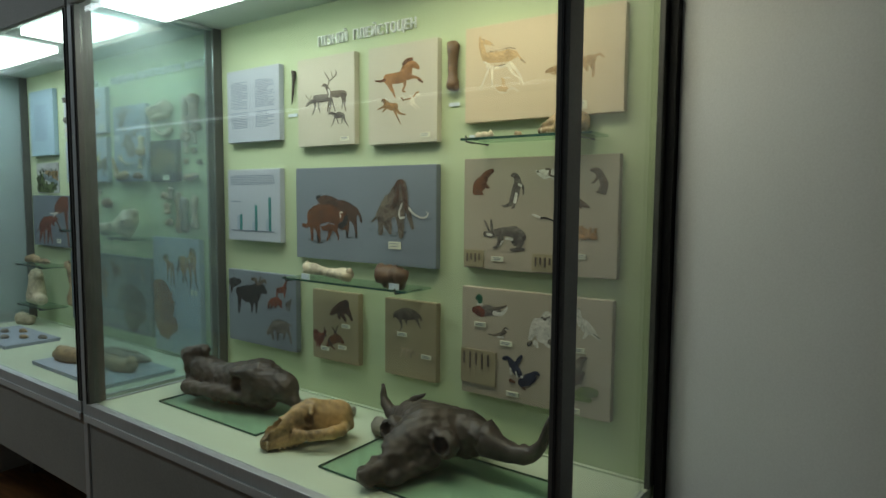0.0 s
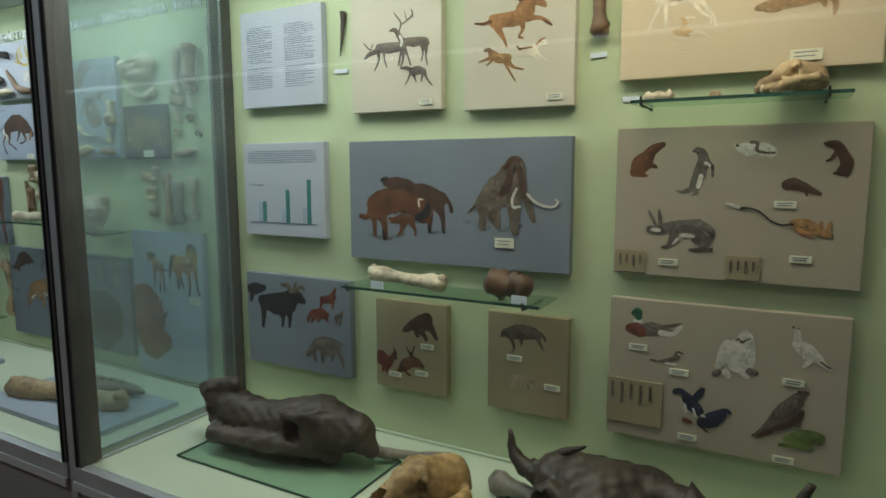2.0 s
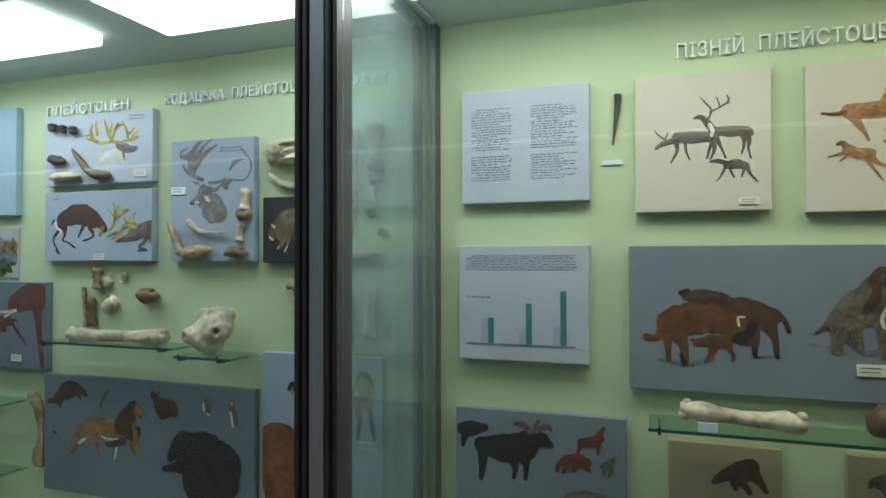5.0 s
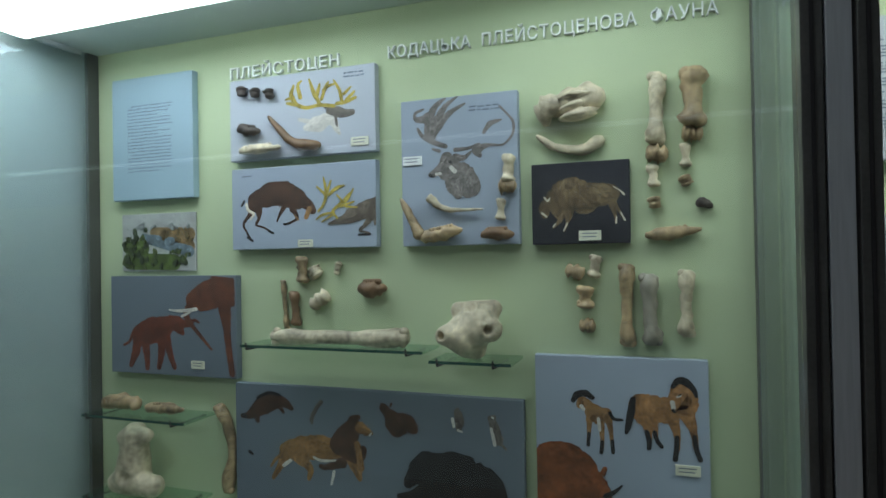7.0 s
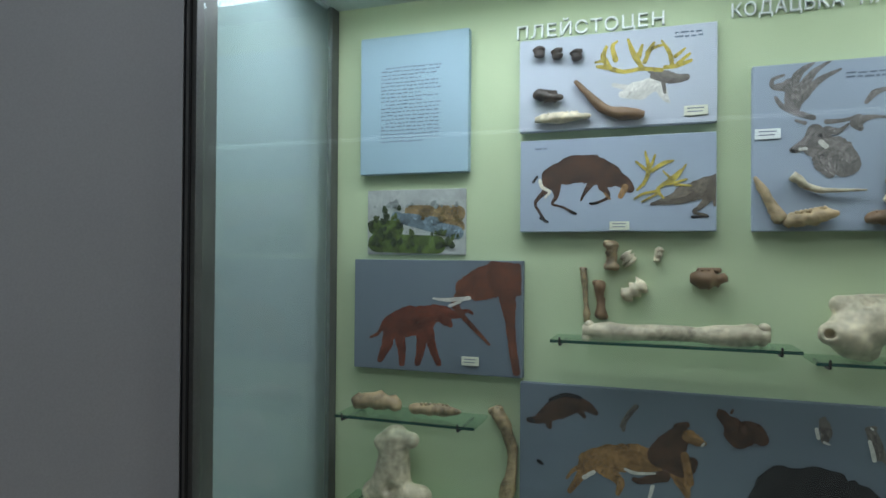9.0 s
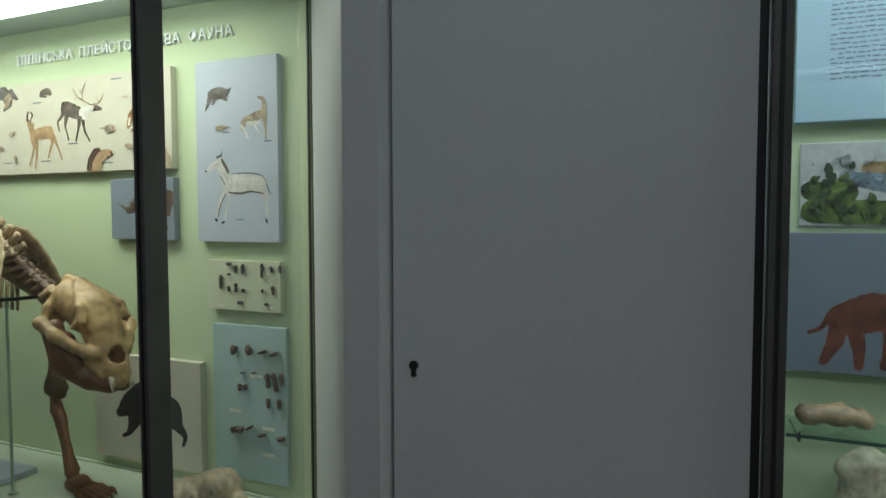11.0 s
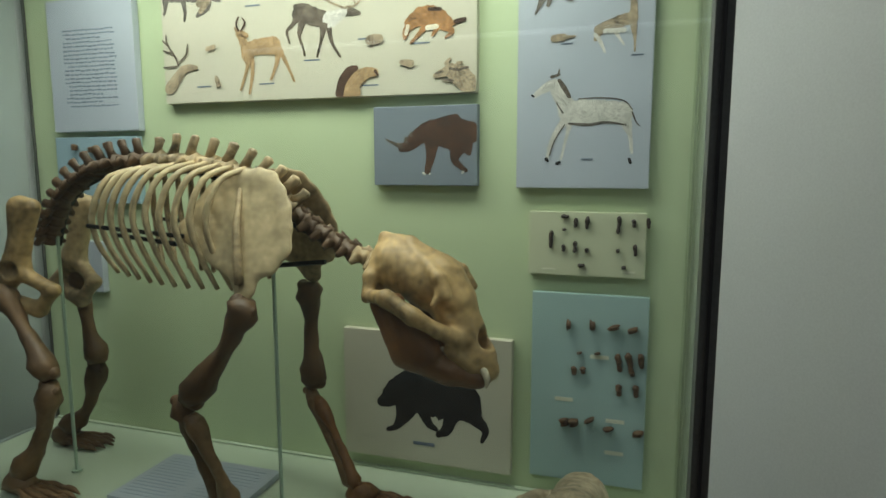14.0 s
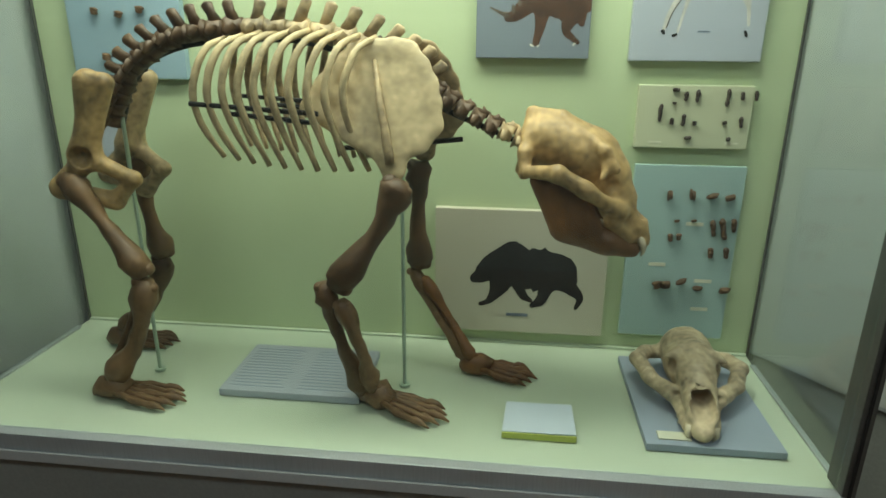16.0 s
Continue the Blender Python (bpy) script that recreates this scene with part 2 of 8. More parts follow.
# ---------------------------------------------------------------- the cases
def display_case(key, label, lamps):
    x0, x1, zd, yf = CASES[key]
    ob = thing("display_case", label, "display case", "wall of museum cases")
    box("back_panel", x0, x1, WALL, WALL + 0.02, zd - 0.04, TOP + 0.02, GREEN, ob)
    box("deck", x0 + 0.004, x1 - 0.004, yf + 0.012, WALL - 0.001, zd - 0.03, zd, DECK, ob, 0.002)
    box("case_ceiling", x0, x1, yf, WALL - 0.001, TOP, TOP + 0.02, CEIL, ob)
    box("header", x0 - 0.005, x1 + 0.005, yf - 0.02, yf - 0.002, TOP - 0.035, 3.19, GREYD, ob, 0.002)
    box("top_box", x0, x1, yf, WALL + 0.02, TOP + 0.024, 3.18, GREYD, ob)
    box("base_cabinet", x0 + 0.002, x1 - 0.002, yf - 0.008, WALL + 0.02, 0.49 if zd > 0.76 else 0.42, zd - 0.032, GREYD, ob, 0.004)
    box("front_rail", x0 - 0.002, x1 + 0.002, yf - 0.018, yf + 0.008, zd - 0.034, zd + 0.004, ALU, ob, 0.003)
    box("rail_lip", x0 - 0.002, x1 + 0.002, yf - 0.024, yf - 0.0185, zd - 0.052, zd - 0.03, GREY, ob, 0.002)
    box("back_sill", x0 + 0.006, x1 - 0.006, WALL - 0.012, WALL - 0.002, zd + 0.001, zd + 0.006, DECK, ob)
    for sx in (x0 + 0.08, x1 - 0.13):
        for sy in (yf + 0.15, WALL - 0.10):
            box("leg", sx, sx + 0.05, sy, sy + 0.05, 0.0, 0.49 if zd > 0.76 else 0.42, POST, ob, 0.003)
    # corner posts
    w = 0.022
    back = 0.004 if key == "A" else 0.012
    for px in (x0, x1 - w):
        box("front_post", px, px + w, yf - 0.016, yf + 0.036, zd + 0.005, TOP - 0.002, POST, ob, 0.002)
        box("post_bead", px + 0.009, px + 0.013, yf - 0.019, yf - 0.0165, zd + 0.005, TOP - 0.04, BLACK, ob)
        box("back_post", px + (0.0 if px == x0 else w - back), px + (back if px == x0 else w), WALL - (0.010 if key == "A" else 0.036), WALL - 0.002, zd + 0.002, TOP - 0.002, POST, ob, 0.001)
    pane = box("front_glass", x0 + w + 0.001, x1 - w - 0.001, yf, yf + 0.005, zd + 0.006, TOP - 0.001, GLASS, ob)
    pane.visible_shadow = False
    for px in (x0 + 0.006, x1 - 0.011):
        p = box("side_glass", px, px + 0.005, yf + 0.038, WALL - 0.038, zd + 0.006, TOP - 0.003, SIDE if key == "B" or key == "C" and px < -1 else GLASS, ob)
        p.visible_shadow = False
        box("side_sill", px - 0.002, px + 0.009, yf + 0.04, WALL - 0.06, zd + 0.0005, zd + 0.0055, ALU, ob)
        box("top_bead", px - 0.002, px + 0.012, yf + 0.04, WALL - 0.06, TOP - 0.014, TOP - 0.0035, ALU, ob)
    for a, b, mat in lamps:
        box("lamp_diffuser", a, b, 0.93, 1.19 if key == "A" else 1.14, TOP - 0.028, TOP - 0.002, mat, ob, 0.003, "glowing frosted lamp cover")
    return ob


display_case("A", "glass museum case with green back holding a bear skeleton", [(-6.28, -4.92, GLOW)])
display_case("B", "glass museum case with fossil bones on pale green wall", [(-3.74, -2.86, GLOW), (-2.66, -2.24, GLOW)])
display_case("C", "glass museum case with animal paintings and fossil skulls", [(-2.06, -1.33, GLOW), (-1.18, -0.54, GLOWW)])
# the dark of the open gap beside the case, put in as a black strip
gap = thing("gap_shade_strip", "black strip standing for the shade in the gap beside the case", "trim")
box("strip", -0.459, -0.441, 1.350, 1.388, 0.0, 3.18, BLACK, gap, 0.002)
joint = thing("joint_strip", "pale aluminium strip covering the joint between two cases", "trim")
box("strip", -2.117, -2.091, 0.852, 0.89, 0.0, 3.18, ALU, joint, 0.002)


# ---------------------------------------------------------------- boards on the back walls
def flat_piece(bm, pts, y, t=0.0007):
    """A flat outline (x, z) standing t proud of the plane y."""
    f = [bm.verts.new((x, y - t, z)) for x, z in pts]
    b = [bm.verts.new((x, y + 0.0002, z)) for x, z in pts]
    bm.faces.new(f)
    n = len(pts)
    for i in range(n):
        bm.faces.new((f[i], f[(i + 1) % n], b[(i + 1) % n], b[i]))


def stroke(a, ra, b, rb, n=7):
    """The outline of a tapered stroke from a to b."""
    dx, dz = b[0] - a[0], b[1] - a[1]
    d = math.hypot(dx, dz) or 1e-6
    g = math.atan2(dz, dx)
    s = max(-0.99, min(0.99, (ra - rb) / d))
    k = math.acos(s)
    out = []
    for i in range(n):
        q = g + k + (2 * math.pi - 2 * k) * i / (n - 1)
        out.append((a[0] + ra * math.cos(q), a[1] + ra * math.sin(q)))
    for i in range(n):
        q = g - k + 2 * k * i / (n - 1)
        out.append((b[0] + rb * math.cos(q), b[1] + rb * math.sin(q)))
    return out


def board(label, x0, x1, z0, z1, mat, proud=0.022, name="picture_board", category="display board"):
    ob = thing(name, label, category)
    box("board", x0, x1, WALL - proud, WALL - 0.0005, z0, z1, mat, ob, 0.0025)
    ob["px"] = 0
    return ob, (x0, x1, z0, z1, WALL - proud)


LAYER = {}


def painted(bd, name, strokes, mat, label=""):
    """A painted figure: flat strokes ((u, v), r, (u, v), r) in board units, u across, v up, r in board widths; brushwork in two more tones lies on the broad ones."""
    ob, (x0, x1, z0, z1, y) = bd
    w, h = x1 - x0, z1 - z0

    def spot(q, r):
        return (x0 + min(max(q[0], r + 0.004), 0.996 - r) * w, z0 + min(max(q[1] * h, r * w + 0.002), h - r * w - 0.002))
    bm, tones = bmesh.new(), (bmesh.new(), bmesh.new())
    rng = random.Random(len(name) * 31 + len(strokes))
    dabs = []
    for a, ra, b, rb in strokes:
        k = LAYER[ob.name] = LAYER.get(ob.name, 0) + 1
        pa, pb = spot(a, ra), spot(b, rb)
        flat_piece(bm, stroke(pa, ra * w, pb, rb * w), y, 0.0003 + 0.00003 * k)
        if ra * w > 0.0022:
            d = math.hypot(pb[0] - pa[0], pb[1] - pa[1]) + (ra + rb) * w
            for n in range(min(9, 2 + int(d / 0.006))):
                t, q, o = rng.random(), rng.uniform(0, 6.283), rng.uniform(0.0, 0.62)
                r = (ra + (rb - ra) * t) * w
                c = (pa[0] + (pb[0] - pa[0]) * t + math.cos(q) * r * o, pa[1] + (pb[1] - pa[1]) * t + math.sin(q) * r * o)
                g = rng.uniform(-0.7, 0.7) + math.pi * 0.5 * (rng.random() < 0.4)
                dabs.append((c, r * rng.uniform(0.07, 0.17), (c[0] + math.cos(g) * r * 0.4, c[1] + math.sin(g) * r * 0.4), r * 0.03, math.sin(q)))
    fig = put(name, bm, mat, ob, label)
    for c, r0, c2, r1, up in dabs:
        k = LAYER[ob.name] = LAYER[ob.name] + 0.25
        flat_piece(tones[0 if up < 0.15 else 1], stroke(c, r0, c2, r1, 5), y, 0.0003 + 0.00003 * k)
    for tone, pick in zip(tones, TONES.get(mat.name, ())):
        tagged(put("brushwork", tone, pick, fig), kind="stuff")
    return fig


def curve_points(pts, n):
    """n points along a smooth curve through pts."""
    P = [Vector(p) for p in pts]
    P = [P[0] * 2 - P[1]] + P + [P[-1] * 2 - P[-2]]
    out = []
    segs = len(P) - 3
    for i in range(n):
        f = i / (n - 1) * segs
        k = min(int(f), segs - 1)
        t = f - k
        a, b, c, d = P[k:k + 4]
        out.append(0.5 * ((2 * b) + (c - a) * t + (2 * a - 5 * b + 4 * c - d) * t * t + (3 * b - a - 3 * c + d) * t ** 3))
    return out


def brushed(bd, name, bands, mat):
    """A painted figure of smooth brush strokes, each a line of (u, v, r) in board units, with drier touches in two more tones on the broad ones."""
    ob, (x0, x1, z0, z1, y) = bd
    w, h = x1 - x0, z1 - z0
    bm, tones = bmesh.new(), (bmesh.new(), bmesh.new())
    rng = random.Random(len(name) * 17 + len(bands) * 5 + int(bands[0][0][0] * 900))
    touches = []
    for band in bands:
        k = LAYER[ob.name] = LAYER.get(ob.name, 0) + 1
        yy = y - 0.0003 - 0.00003 * k

        def vert(x, z):
            return bm.verts.new((min(max(x, x0 + 0.001), x1 - 0.001), yy, min(max(z, z0 + 0.001), z1 - 0.001)))
        C = curve_points([(x0 + u * w, max(r, 0.0005) * w, z0 + v * h) for u, v, r in band], 7 * (len(band) - 1) + 1)
        rows = []
        for i, c in enumerate(C):
            d = C[min(i + 1, len(C) - 1)] - C[max(i - 1, 0)]
            d = Vector((d.x, 0, d.z)).normalized()
            s = Vector((-d.z, 0, d.x))
            ra, rb = (max(c.y, 0.0003) * (1 + rng.uniform(-0.09, 0.09)) for _ in (0, 1))
            rows.append((c, d, s, ra, vert(c.x + s.x * ra, c.z + s.z * ra), vert(c.x, c.z), vert(c.x - s.x * rb, c.z - s.z * rb)))
        for p, q in zip(rows, rows[1:]):
            bm.faces.new((p[4], q[4], q[5], p[5]))
            bm.faces.new((p[5], q[5], q[6], p[6]))
        for (c, d, s, r, left, mid, right), e in ((rows[0], -1), (rows[-1], 1)):
            ring = [left] + [vert(c.x + r * (s.x * math.cos(a) + e * d.x * math.sin(a)), c.z + r * (s.z * math.cos(a) + e * d.z * math.sin(a))) for a in (0.6, 1.1, 1.57, 2.04, 2.54)] + [right]
            for p, q in zip(ring, ring[1:]):
                bm.faces.new((mid, p, q))
        for i in range(1, len(rows)):
            c, d, s, r = rows[i][:4]
            if r > 0.0016:
                for n in range(2 if r < 0.005 else 4 if r < 0.012 else 7):
                    o = rng.uniform(-0.85, 0.85)
                    a = (c.x + s.x * r * o, c.z + s.z * r * o)
                    g = rng.uniform(0.25, 0.7) * min(r, 0.012)
                    f = rng.uniform(-0.7, 0.7)
                    touches.append((a, min(r, 0.010) * rng.uniform(0.04, 0.11), (a[0] + (d.x + s.x * f) * g, a[1] + (d.z + s.z * f) * g), min(r, 0.01) * 0.02, s.z * o + rng.uniform(-0.4, 0.4)))
    fig = put(name, bm, mat, ob)
    if any(w_ in name for w_ in ("antlers", "belly", "beard", "ground", "hooves", "marks", "mane", "face", "outline", "lines", "feet", "small", "legs", "dark", "nose")):
        tagged(fig, kind="stuff")
    for c, r0, c2, r1, up in touches:
        k = LAYER[ob.name] = LAYER[ob.name] + 0.02
        if x0 + 0.003 < c[0] < x1 - 0.003 and z0 + 0.003 < c[1] < z1 - 0.003:
            flat_piece(tones[0 if up < 0.1 else 1], stroke(c, r0, c2, r1, 3), y, 0.00031 + 0.00003 * k)
    for tone, pick in zip(tones, TONES.get(mat.name, ())):
        tagged(put("brushwork", tone, pick, fig), kind="stuff")
    return fig


def rect(bd, name, u0, u1, v0, v1, mat, t=0.0012, label=""):
    ob, (x0, x1, z0, z1, y) = bd
    w, h = x1 - x0, z1 - z0
    return box(name, x0 + u0 * w, x0 + u1 * w, y - t, y + 0.0003, z0 + v0 * h, z0 + v1 * h, mat, ob, 0.0, label)


def caption(bd, u, v, wide=0.036, high=0.013, mat=None):
    """A small ivory card with two bars of unreadable print."""
    ob, (x0, x1, z0, z1, y) = bd
    cx, cz = x0 + u * (x1 - x0), z0 + v * (z1 - z0)
    card = box("caption_card", cx - wide / 2, cx + wide / 2, y - 0.003, y + 0.0003, cz - high / 2, cz + high / 2, mat or LABEL, ob, 0.0008, "small ivory caption card")
    bm = bmesh.new()
    for k in (0.22, -0.12):
        add_box(bm, cx - wide * 0.36, cx + wide * (0.30 + 0.2 * k), y - 0.0035, y - 0.0028, cz + k * high - 0.0009, cz + k * high + 0.0009)
    put("print_bars", bm, INK, card)


def text_block(bd, u0, u1, v0, v1, rows, seed, mat=None, thick=0.42):
    """Unreadable print as rows of bars."""
    ob, (x0, x1, z0, z1, y) = bd
    w, h = x1 - x0, z1 - z0
    rng = random.Random(seed)
    bm = bmesh.new()
    step = (v1 - v0) * h / rows
    for r in range(rows):
        z = z0 + v1 * h - (r + 0.5) * step
        x = x0 + u0 * w + (0.012 if rng.random() < 0.2 else 0.0)
        end = x0 + u1 * w - rng.random() * 0.03 * w
        if rng.random() < 0.12:
            end -= 0.3 * (end - x)
        while x < end - 0.004:
            ln = min(end - x, 0.004 + rng.random() * 0.013)
            lift = rng.uniform(-0.1, 0.1) * step
            add_box(bm, x, x + ln, y - 0.0006, y + 0.0002, z + lift - step * thick / 2, z + lift + step * thick / 2)
            x += ln + 0.0032
    put("print_lines", bm, mat or INK, ob)


TONES = {}


def fur(name, color, var=0.28):
    m = material(name, color, 0.8, var * 1.35, 34, 160, 0.05)
    TONES[m.name] = tuple(material(name + end, [min(0.85, c * f + o) for c in color], 0.8, 0.2, 40, 160, 0.0) for end, f, o in (("_shade", 0.5 if max(color) < 0.4 else 0.78, 0.0), ("_light", 1.5 if max(color) < 0.4 else 1.15, 0.015)))
    return m


F_RUST, F_BROWN, F_DARK = fur("rust_fur", (0.15, 0.058, 0.02)), fur("brown_fur", (0.085, 0.042, 0.024)), fur("dark_fur", (0.018, 0.016, 0.016))
F_TAN, F_ORANGE, F_GREY = fur("tan_fur", (0.34, 0.19, 0.075)), fur("orange_fur", (0.40, 0.20, 0.075)), fur("grey_fur", (0.16, 0.14, 0.12))
F_PALE, F_CREAM, F_YELLOW = fur("pale_fur", (0.62, 0.60, 0.54), 0.12), fur("cream_line", (0.74, 0.68, 0.54), 0.12), fur("yellow_antler", (0.48, 0.38, 0.07))
F_OCHRE, F_SEPIA, F_GREEN = fur("ochre_coat", (0.30, 0.16, 0.06)), fur("sepia_wash", (0.15, 0.12, 0.09)), fur("olive_grass", (0.14, 0.20, 0.05))
F_BLUE, F_REDBROWN, F_CHALK = fur("blue_black_plumage", (0.018, 0.022, 0.05)), fur("red_brown_coat", (0.17, 0.045, 0.022)), fur("chalk_line", (0.42, 0.33, 0.22), 0.3)
F_TAUPE = fur("taupe_wash", (0.22, 0.20, 0.185), 0.2)
F_SAND, F_FAWN = fur("sand_coat", (0.56, 0.39, 0.20), 0.14), fur("fawn_coat", (0.44, 0.29, 0.15), 0.18)
F_SHADE = fur("ground_shade", (0.16, 0.19, 0.22))


# ---- case C
b = board("pale blue text board with two columns of print", -2.018, -1.735, 1.653, 1.905, PALE, name="text_board")
for a0, a1, sd in ((0.08, 0.42, 1), (0.56, 0.92, 2)):
    text_block(b, a0, a1, 0.46, 0.84, 17, sd)
    text_block(b, a0, a1, 0.19, 0.42, 10, sd + 5)
b = board("pale canvas painting of reindeer", -1.642, -1.389, 1.624, 1.902, CREAM)
brushed(b, "painted_reindeer", [[(0.604, 0.574, 0.0294), (0.703, 0.562, 0.0437), (0.826, 0.561, 0.0336), (0.861, 0.539, 0.0192)], [(0.827, 0.553, 0.0288), (0.843, 0.488, 0.0192), (0.839, 0.432, 0.0096), (0.855, 0.367, 0.0077)], [(0.798, 0.532, 0.0241), (0.809, 0.468, 0.0121), (0.791, 0.403, 0.0073)], [(0.634, 0.56, 0.0244), (0.58, 0.497, 0.0147), (0.542, 0.38, 0.0079)], [(0.594, 0.562, 0.0343), (0.532, 0.651, 0.0246), (0.491, 0.679, 0.0197), (0.45, 0.672, 0.0099)]], F_SEPIA)
brushed(b, "painted_reindeer", [[(0.324, 0.541, 0.0401), (0.453, 0.532, 0.0496), (0.569, 0.532, 0.0393), (0.6, 0.514, 0.0196)], [(0.34, 0.527, 0.0351), (0.273, 0.512, 0.0252), (0.205, 0.496, 0.0203), (0.163, 0.466, 0.0127)], [(0.314, 0.506, 0.0201), (0.32, 0.439, 0.0126), (0.275, 0.361, 0.0076)], [(0.382, 0.499, 0.015), (0.388, 0.437, 0.01), (0.414, 0.375, 0.007)], [(0.58, 0.519, 0.0295), (0.596, 0.44, 0.0147), (0.567, 0.371, 0.0079)], [(0.615, 0.517, 0.0196), (0.646, 0.447, 0.0098), (0.677, 0.376, 0.0073)]], F_GREY)
brushed(b, "painted_antlers", [[(0.552, 0.659, 0.0074), (0.576, 0.723, 0.0073), (0.53, 0.781, 0.0073), (0.499, 0.817, 0.0049)], [(0.566, 0.71, 0.0059), (0.64, 0.741, 0.0073), (0.699, 0.781, 0.0072), (0.688, 0.825, 0.0048)], [(0.64, 0.741, 0.0058), (0.614, 0.811, 0.0049)], [(0.66, 0.757, 0.0048), (0.709, 0.764, 0.0048)], [(0.225, 0.531, 0.0061), (0.178, 0.568, 0.0061), (0.151, 0.601, 0.0041)], [(0.231, 0.531, 0.0051), (0.256, 0.583, 0.005)]], F_SEPIA)
brushed(b, "painted_neck", [[(0.563, 0.619, 0.0147), (0.583, 0.579, 0.0147), (0.574, 0.536, 0.0098)]], F_PALE)
brushed(b, "painted_calf", [[(0.684, 0.319, 0.0294), (0.748, 0.327, 0.0389), (0.817, 0.312, 0.029)], [(0.688, 0.332, 0.0196), (0.618, 0.356, 0.0172), (0.568, 0.353, 0.0099)], [(0.669, 0.298, 0.0123), (0.64, 0.246, 0.0074), (0.611, 0.211, 0.0049)], [(0.709, 0.288, 0.0098), (0.735, 0.235, 0.0068)], [(0.828, 0.303, 0.0193), (0.853, 0.25, 0.0097), (0.903, 0.198, 0.0058)], [(0.808, 0.295, 0.0145), (0.79, 0.234, 0.0068)]], F_GREY)
caption(b, 0.84, 0.065)
b = board("cream canvas painting of galloping wild horses", -1.331, -1.077, 1.617, 1.899, CREAM)
brushed(b, "painted_horse", [[(0.309, 0.661, 0.0582), (0.406, 0.66, 0.0621), (0.52, 0.671, 0.0659), (0.587, 0.712, 0.0698)], [(0.544, 0.726, 0.0569), (0.619, 0.769, 0.0521), (0.688, 0.766, 0.0345), (0.74, 0.732, 0.0215)], [(0.282, 0.666, 0.0539), (0.329, 0.599, 0.0313), (0.366, 0.549, 0.0179), (0.405, 0.467, 0.0112)], [(0.319, 0.632, 0.0403), (0.33, 0.575, 0.0179), (0.376, 0.517, 0.0089)], [(0.529, 0.655, 0.0395), (0.549, 0.582, 0.0176), (0.517, 0.528, 0.011), (0.552, 0.514, 0.0088)], [(0.59, 0.652, 0.0306), (0.688, 0.648, 0.0173), (0.775, 0.612, 0.0129)]], F_ORANGE)
brushed(b, "painted_mane", [[(0.524, 0.79, 0.0175), (0.583, 0.822, 0.0217), (0.651, 0.826, 0.0173)], [(0.745, 0.614, 0.0108), (0.797, 0.588, 0.0107)], [(0.255, 0.659, 0.018), (0.183, 0.65, 0.0136), (0.11, 0.661, 0.0091)]], F_RUST)
brushed(b, "painted_mare", [[(0.273, 0.414, 0.0362), (0.337, 0.38, 0.0405), (0.417, 0.378, 0.0358)], [(0.273, 0.423, 0.0271), (0.235, 0.456, 0.0181), (0.208, 0.449, 0.0136)], [(0.256, 0.39, 0.0181), (0.193, 0.376, 0.0091), (0.147, 0.365, 0.0069)], [(0.274, 0.373, 0.0136), (0.221, 0.334, 0.0068)], [(0.409, 0.362, 0.0269), (0.473, 0.307, 0.0134), (0.562, 0.285, 0.0066)], [(0.392, 0.346, 0.0179), (0.439, 0.272, 0.009), (0.49, 0.201, 0.0062)]], F_TAN)
brushed(b, "painted_foal", [[(0.521, 0.415, 0.0354), (0.6, 0.413, 0.0351), (0.66, 0.419, 0.0306)], [(0.659, 0.435, 0.0262), (0.718, 0.469, 0.0217), (0.761, 0.455, 0.0108)], [(0.669, 0.403, 0.0175), (0.722, 0.361, 0.0087), (0.809, 0.311, 0.006)], [(0.644, 0.387, 0.0131), (0.715, 0.33, 0.0057)], [(0.521, 0.423, 0.0177), (0.467, 0.449, 0.0089)]], F_CREAM)
brushed(b, "painted_foal_mane", [[(0.675, 0.458, 0.0109), (0.717, 0.489, 0.0108), (0.75, 0.495, 0.0065)], [(0.538, 0.435, 0.0088), (0.633, 0.44, 0.0088)], [(0.502, 0.456, 0.0089), (0.529, 0.431, 0.0088)]], F_TAN)
caption(b, 0.84, 0.07)
b = board("sand-coloured canvas painting of pale wild asses and a big cat", -0.985, -0.553, 1.66, 1.905, SAND)
brushed(b, "painted_ass", [[(0.142, 0.643, 0.0186), (0.168, 0.589, 0.0093), (0.165, 0.542, 0.007), (0.131, 0.417, 0.007), (0.109, 0.332, 0.0047)], [(0.191, 0.553, 0.0093), (0.193, 0.433, 0.007), (0.193, 0.348, 0.0047)], [(0.314, 0.575, 0.0136), (0.355, 0.504, 0.009), (0.385, 0.427, 0.0067), (0.402, 0.354, 0.0045)], [(0.302, 0.551, 0.0114), (0.339, 0.464, 0.0068), (0.375, 0.419, 0.0045), (0.381, 0.368, 0.0034)], [(0.157, 0.573, 0.0116), (0.224, 0.55, 0.0092), (0.306, 0.567, 0.0091)]], F_CREAM)
brushed(b, "painted_ass_back", [[(0.145, 0.685, 0.0209), (0.177, 0.665, 0.0324), (0.242, 0.658, 0.0321), (0.307, 0.659, 0.034), (0.345, 0.655, 0.0203)], [(0.141, 0.668, 0.0209), (0.121, 0.755, 0.0186), (0.114, 0.833, 0.0163), (0.145, 0.829, 0.0139), (0.185, 0.799, 0.0092)], [(0.104, 0.868, 0.0093), (0.107, 0.897, 0.0047)], [(0.353, 0.679, 0.0067), (0.38, 0.619, 0.0056), (0.416, 0.557, 0.0033)]], F_SAND)
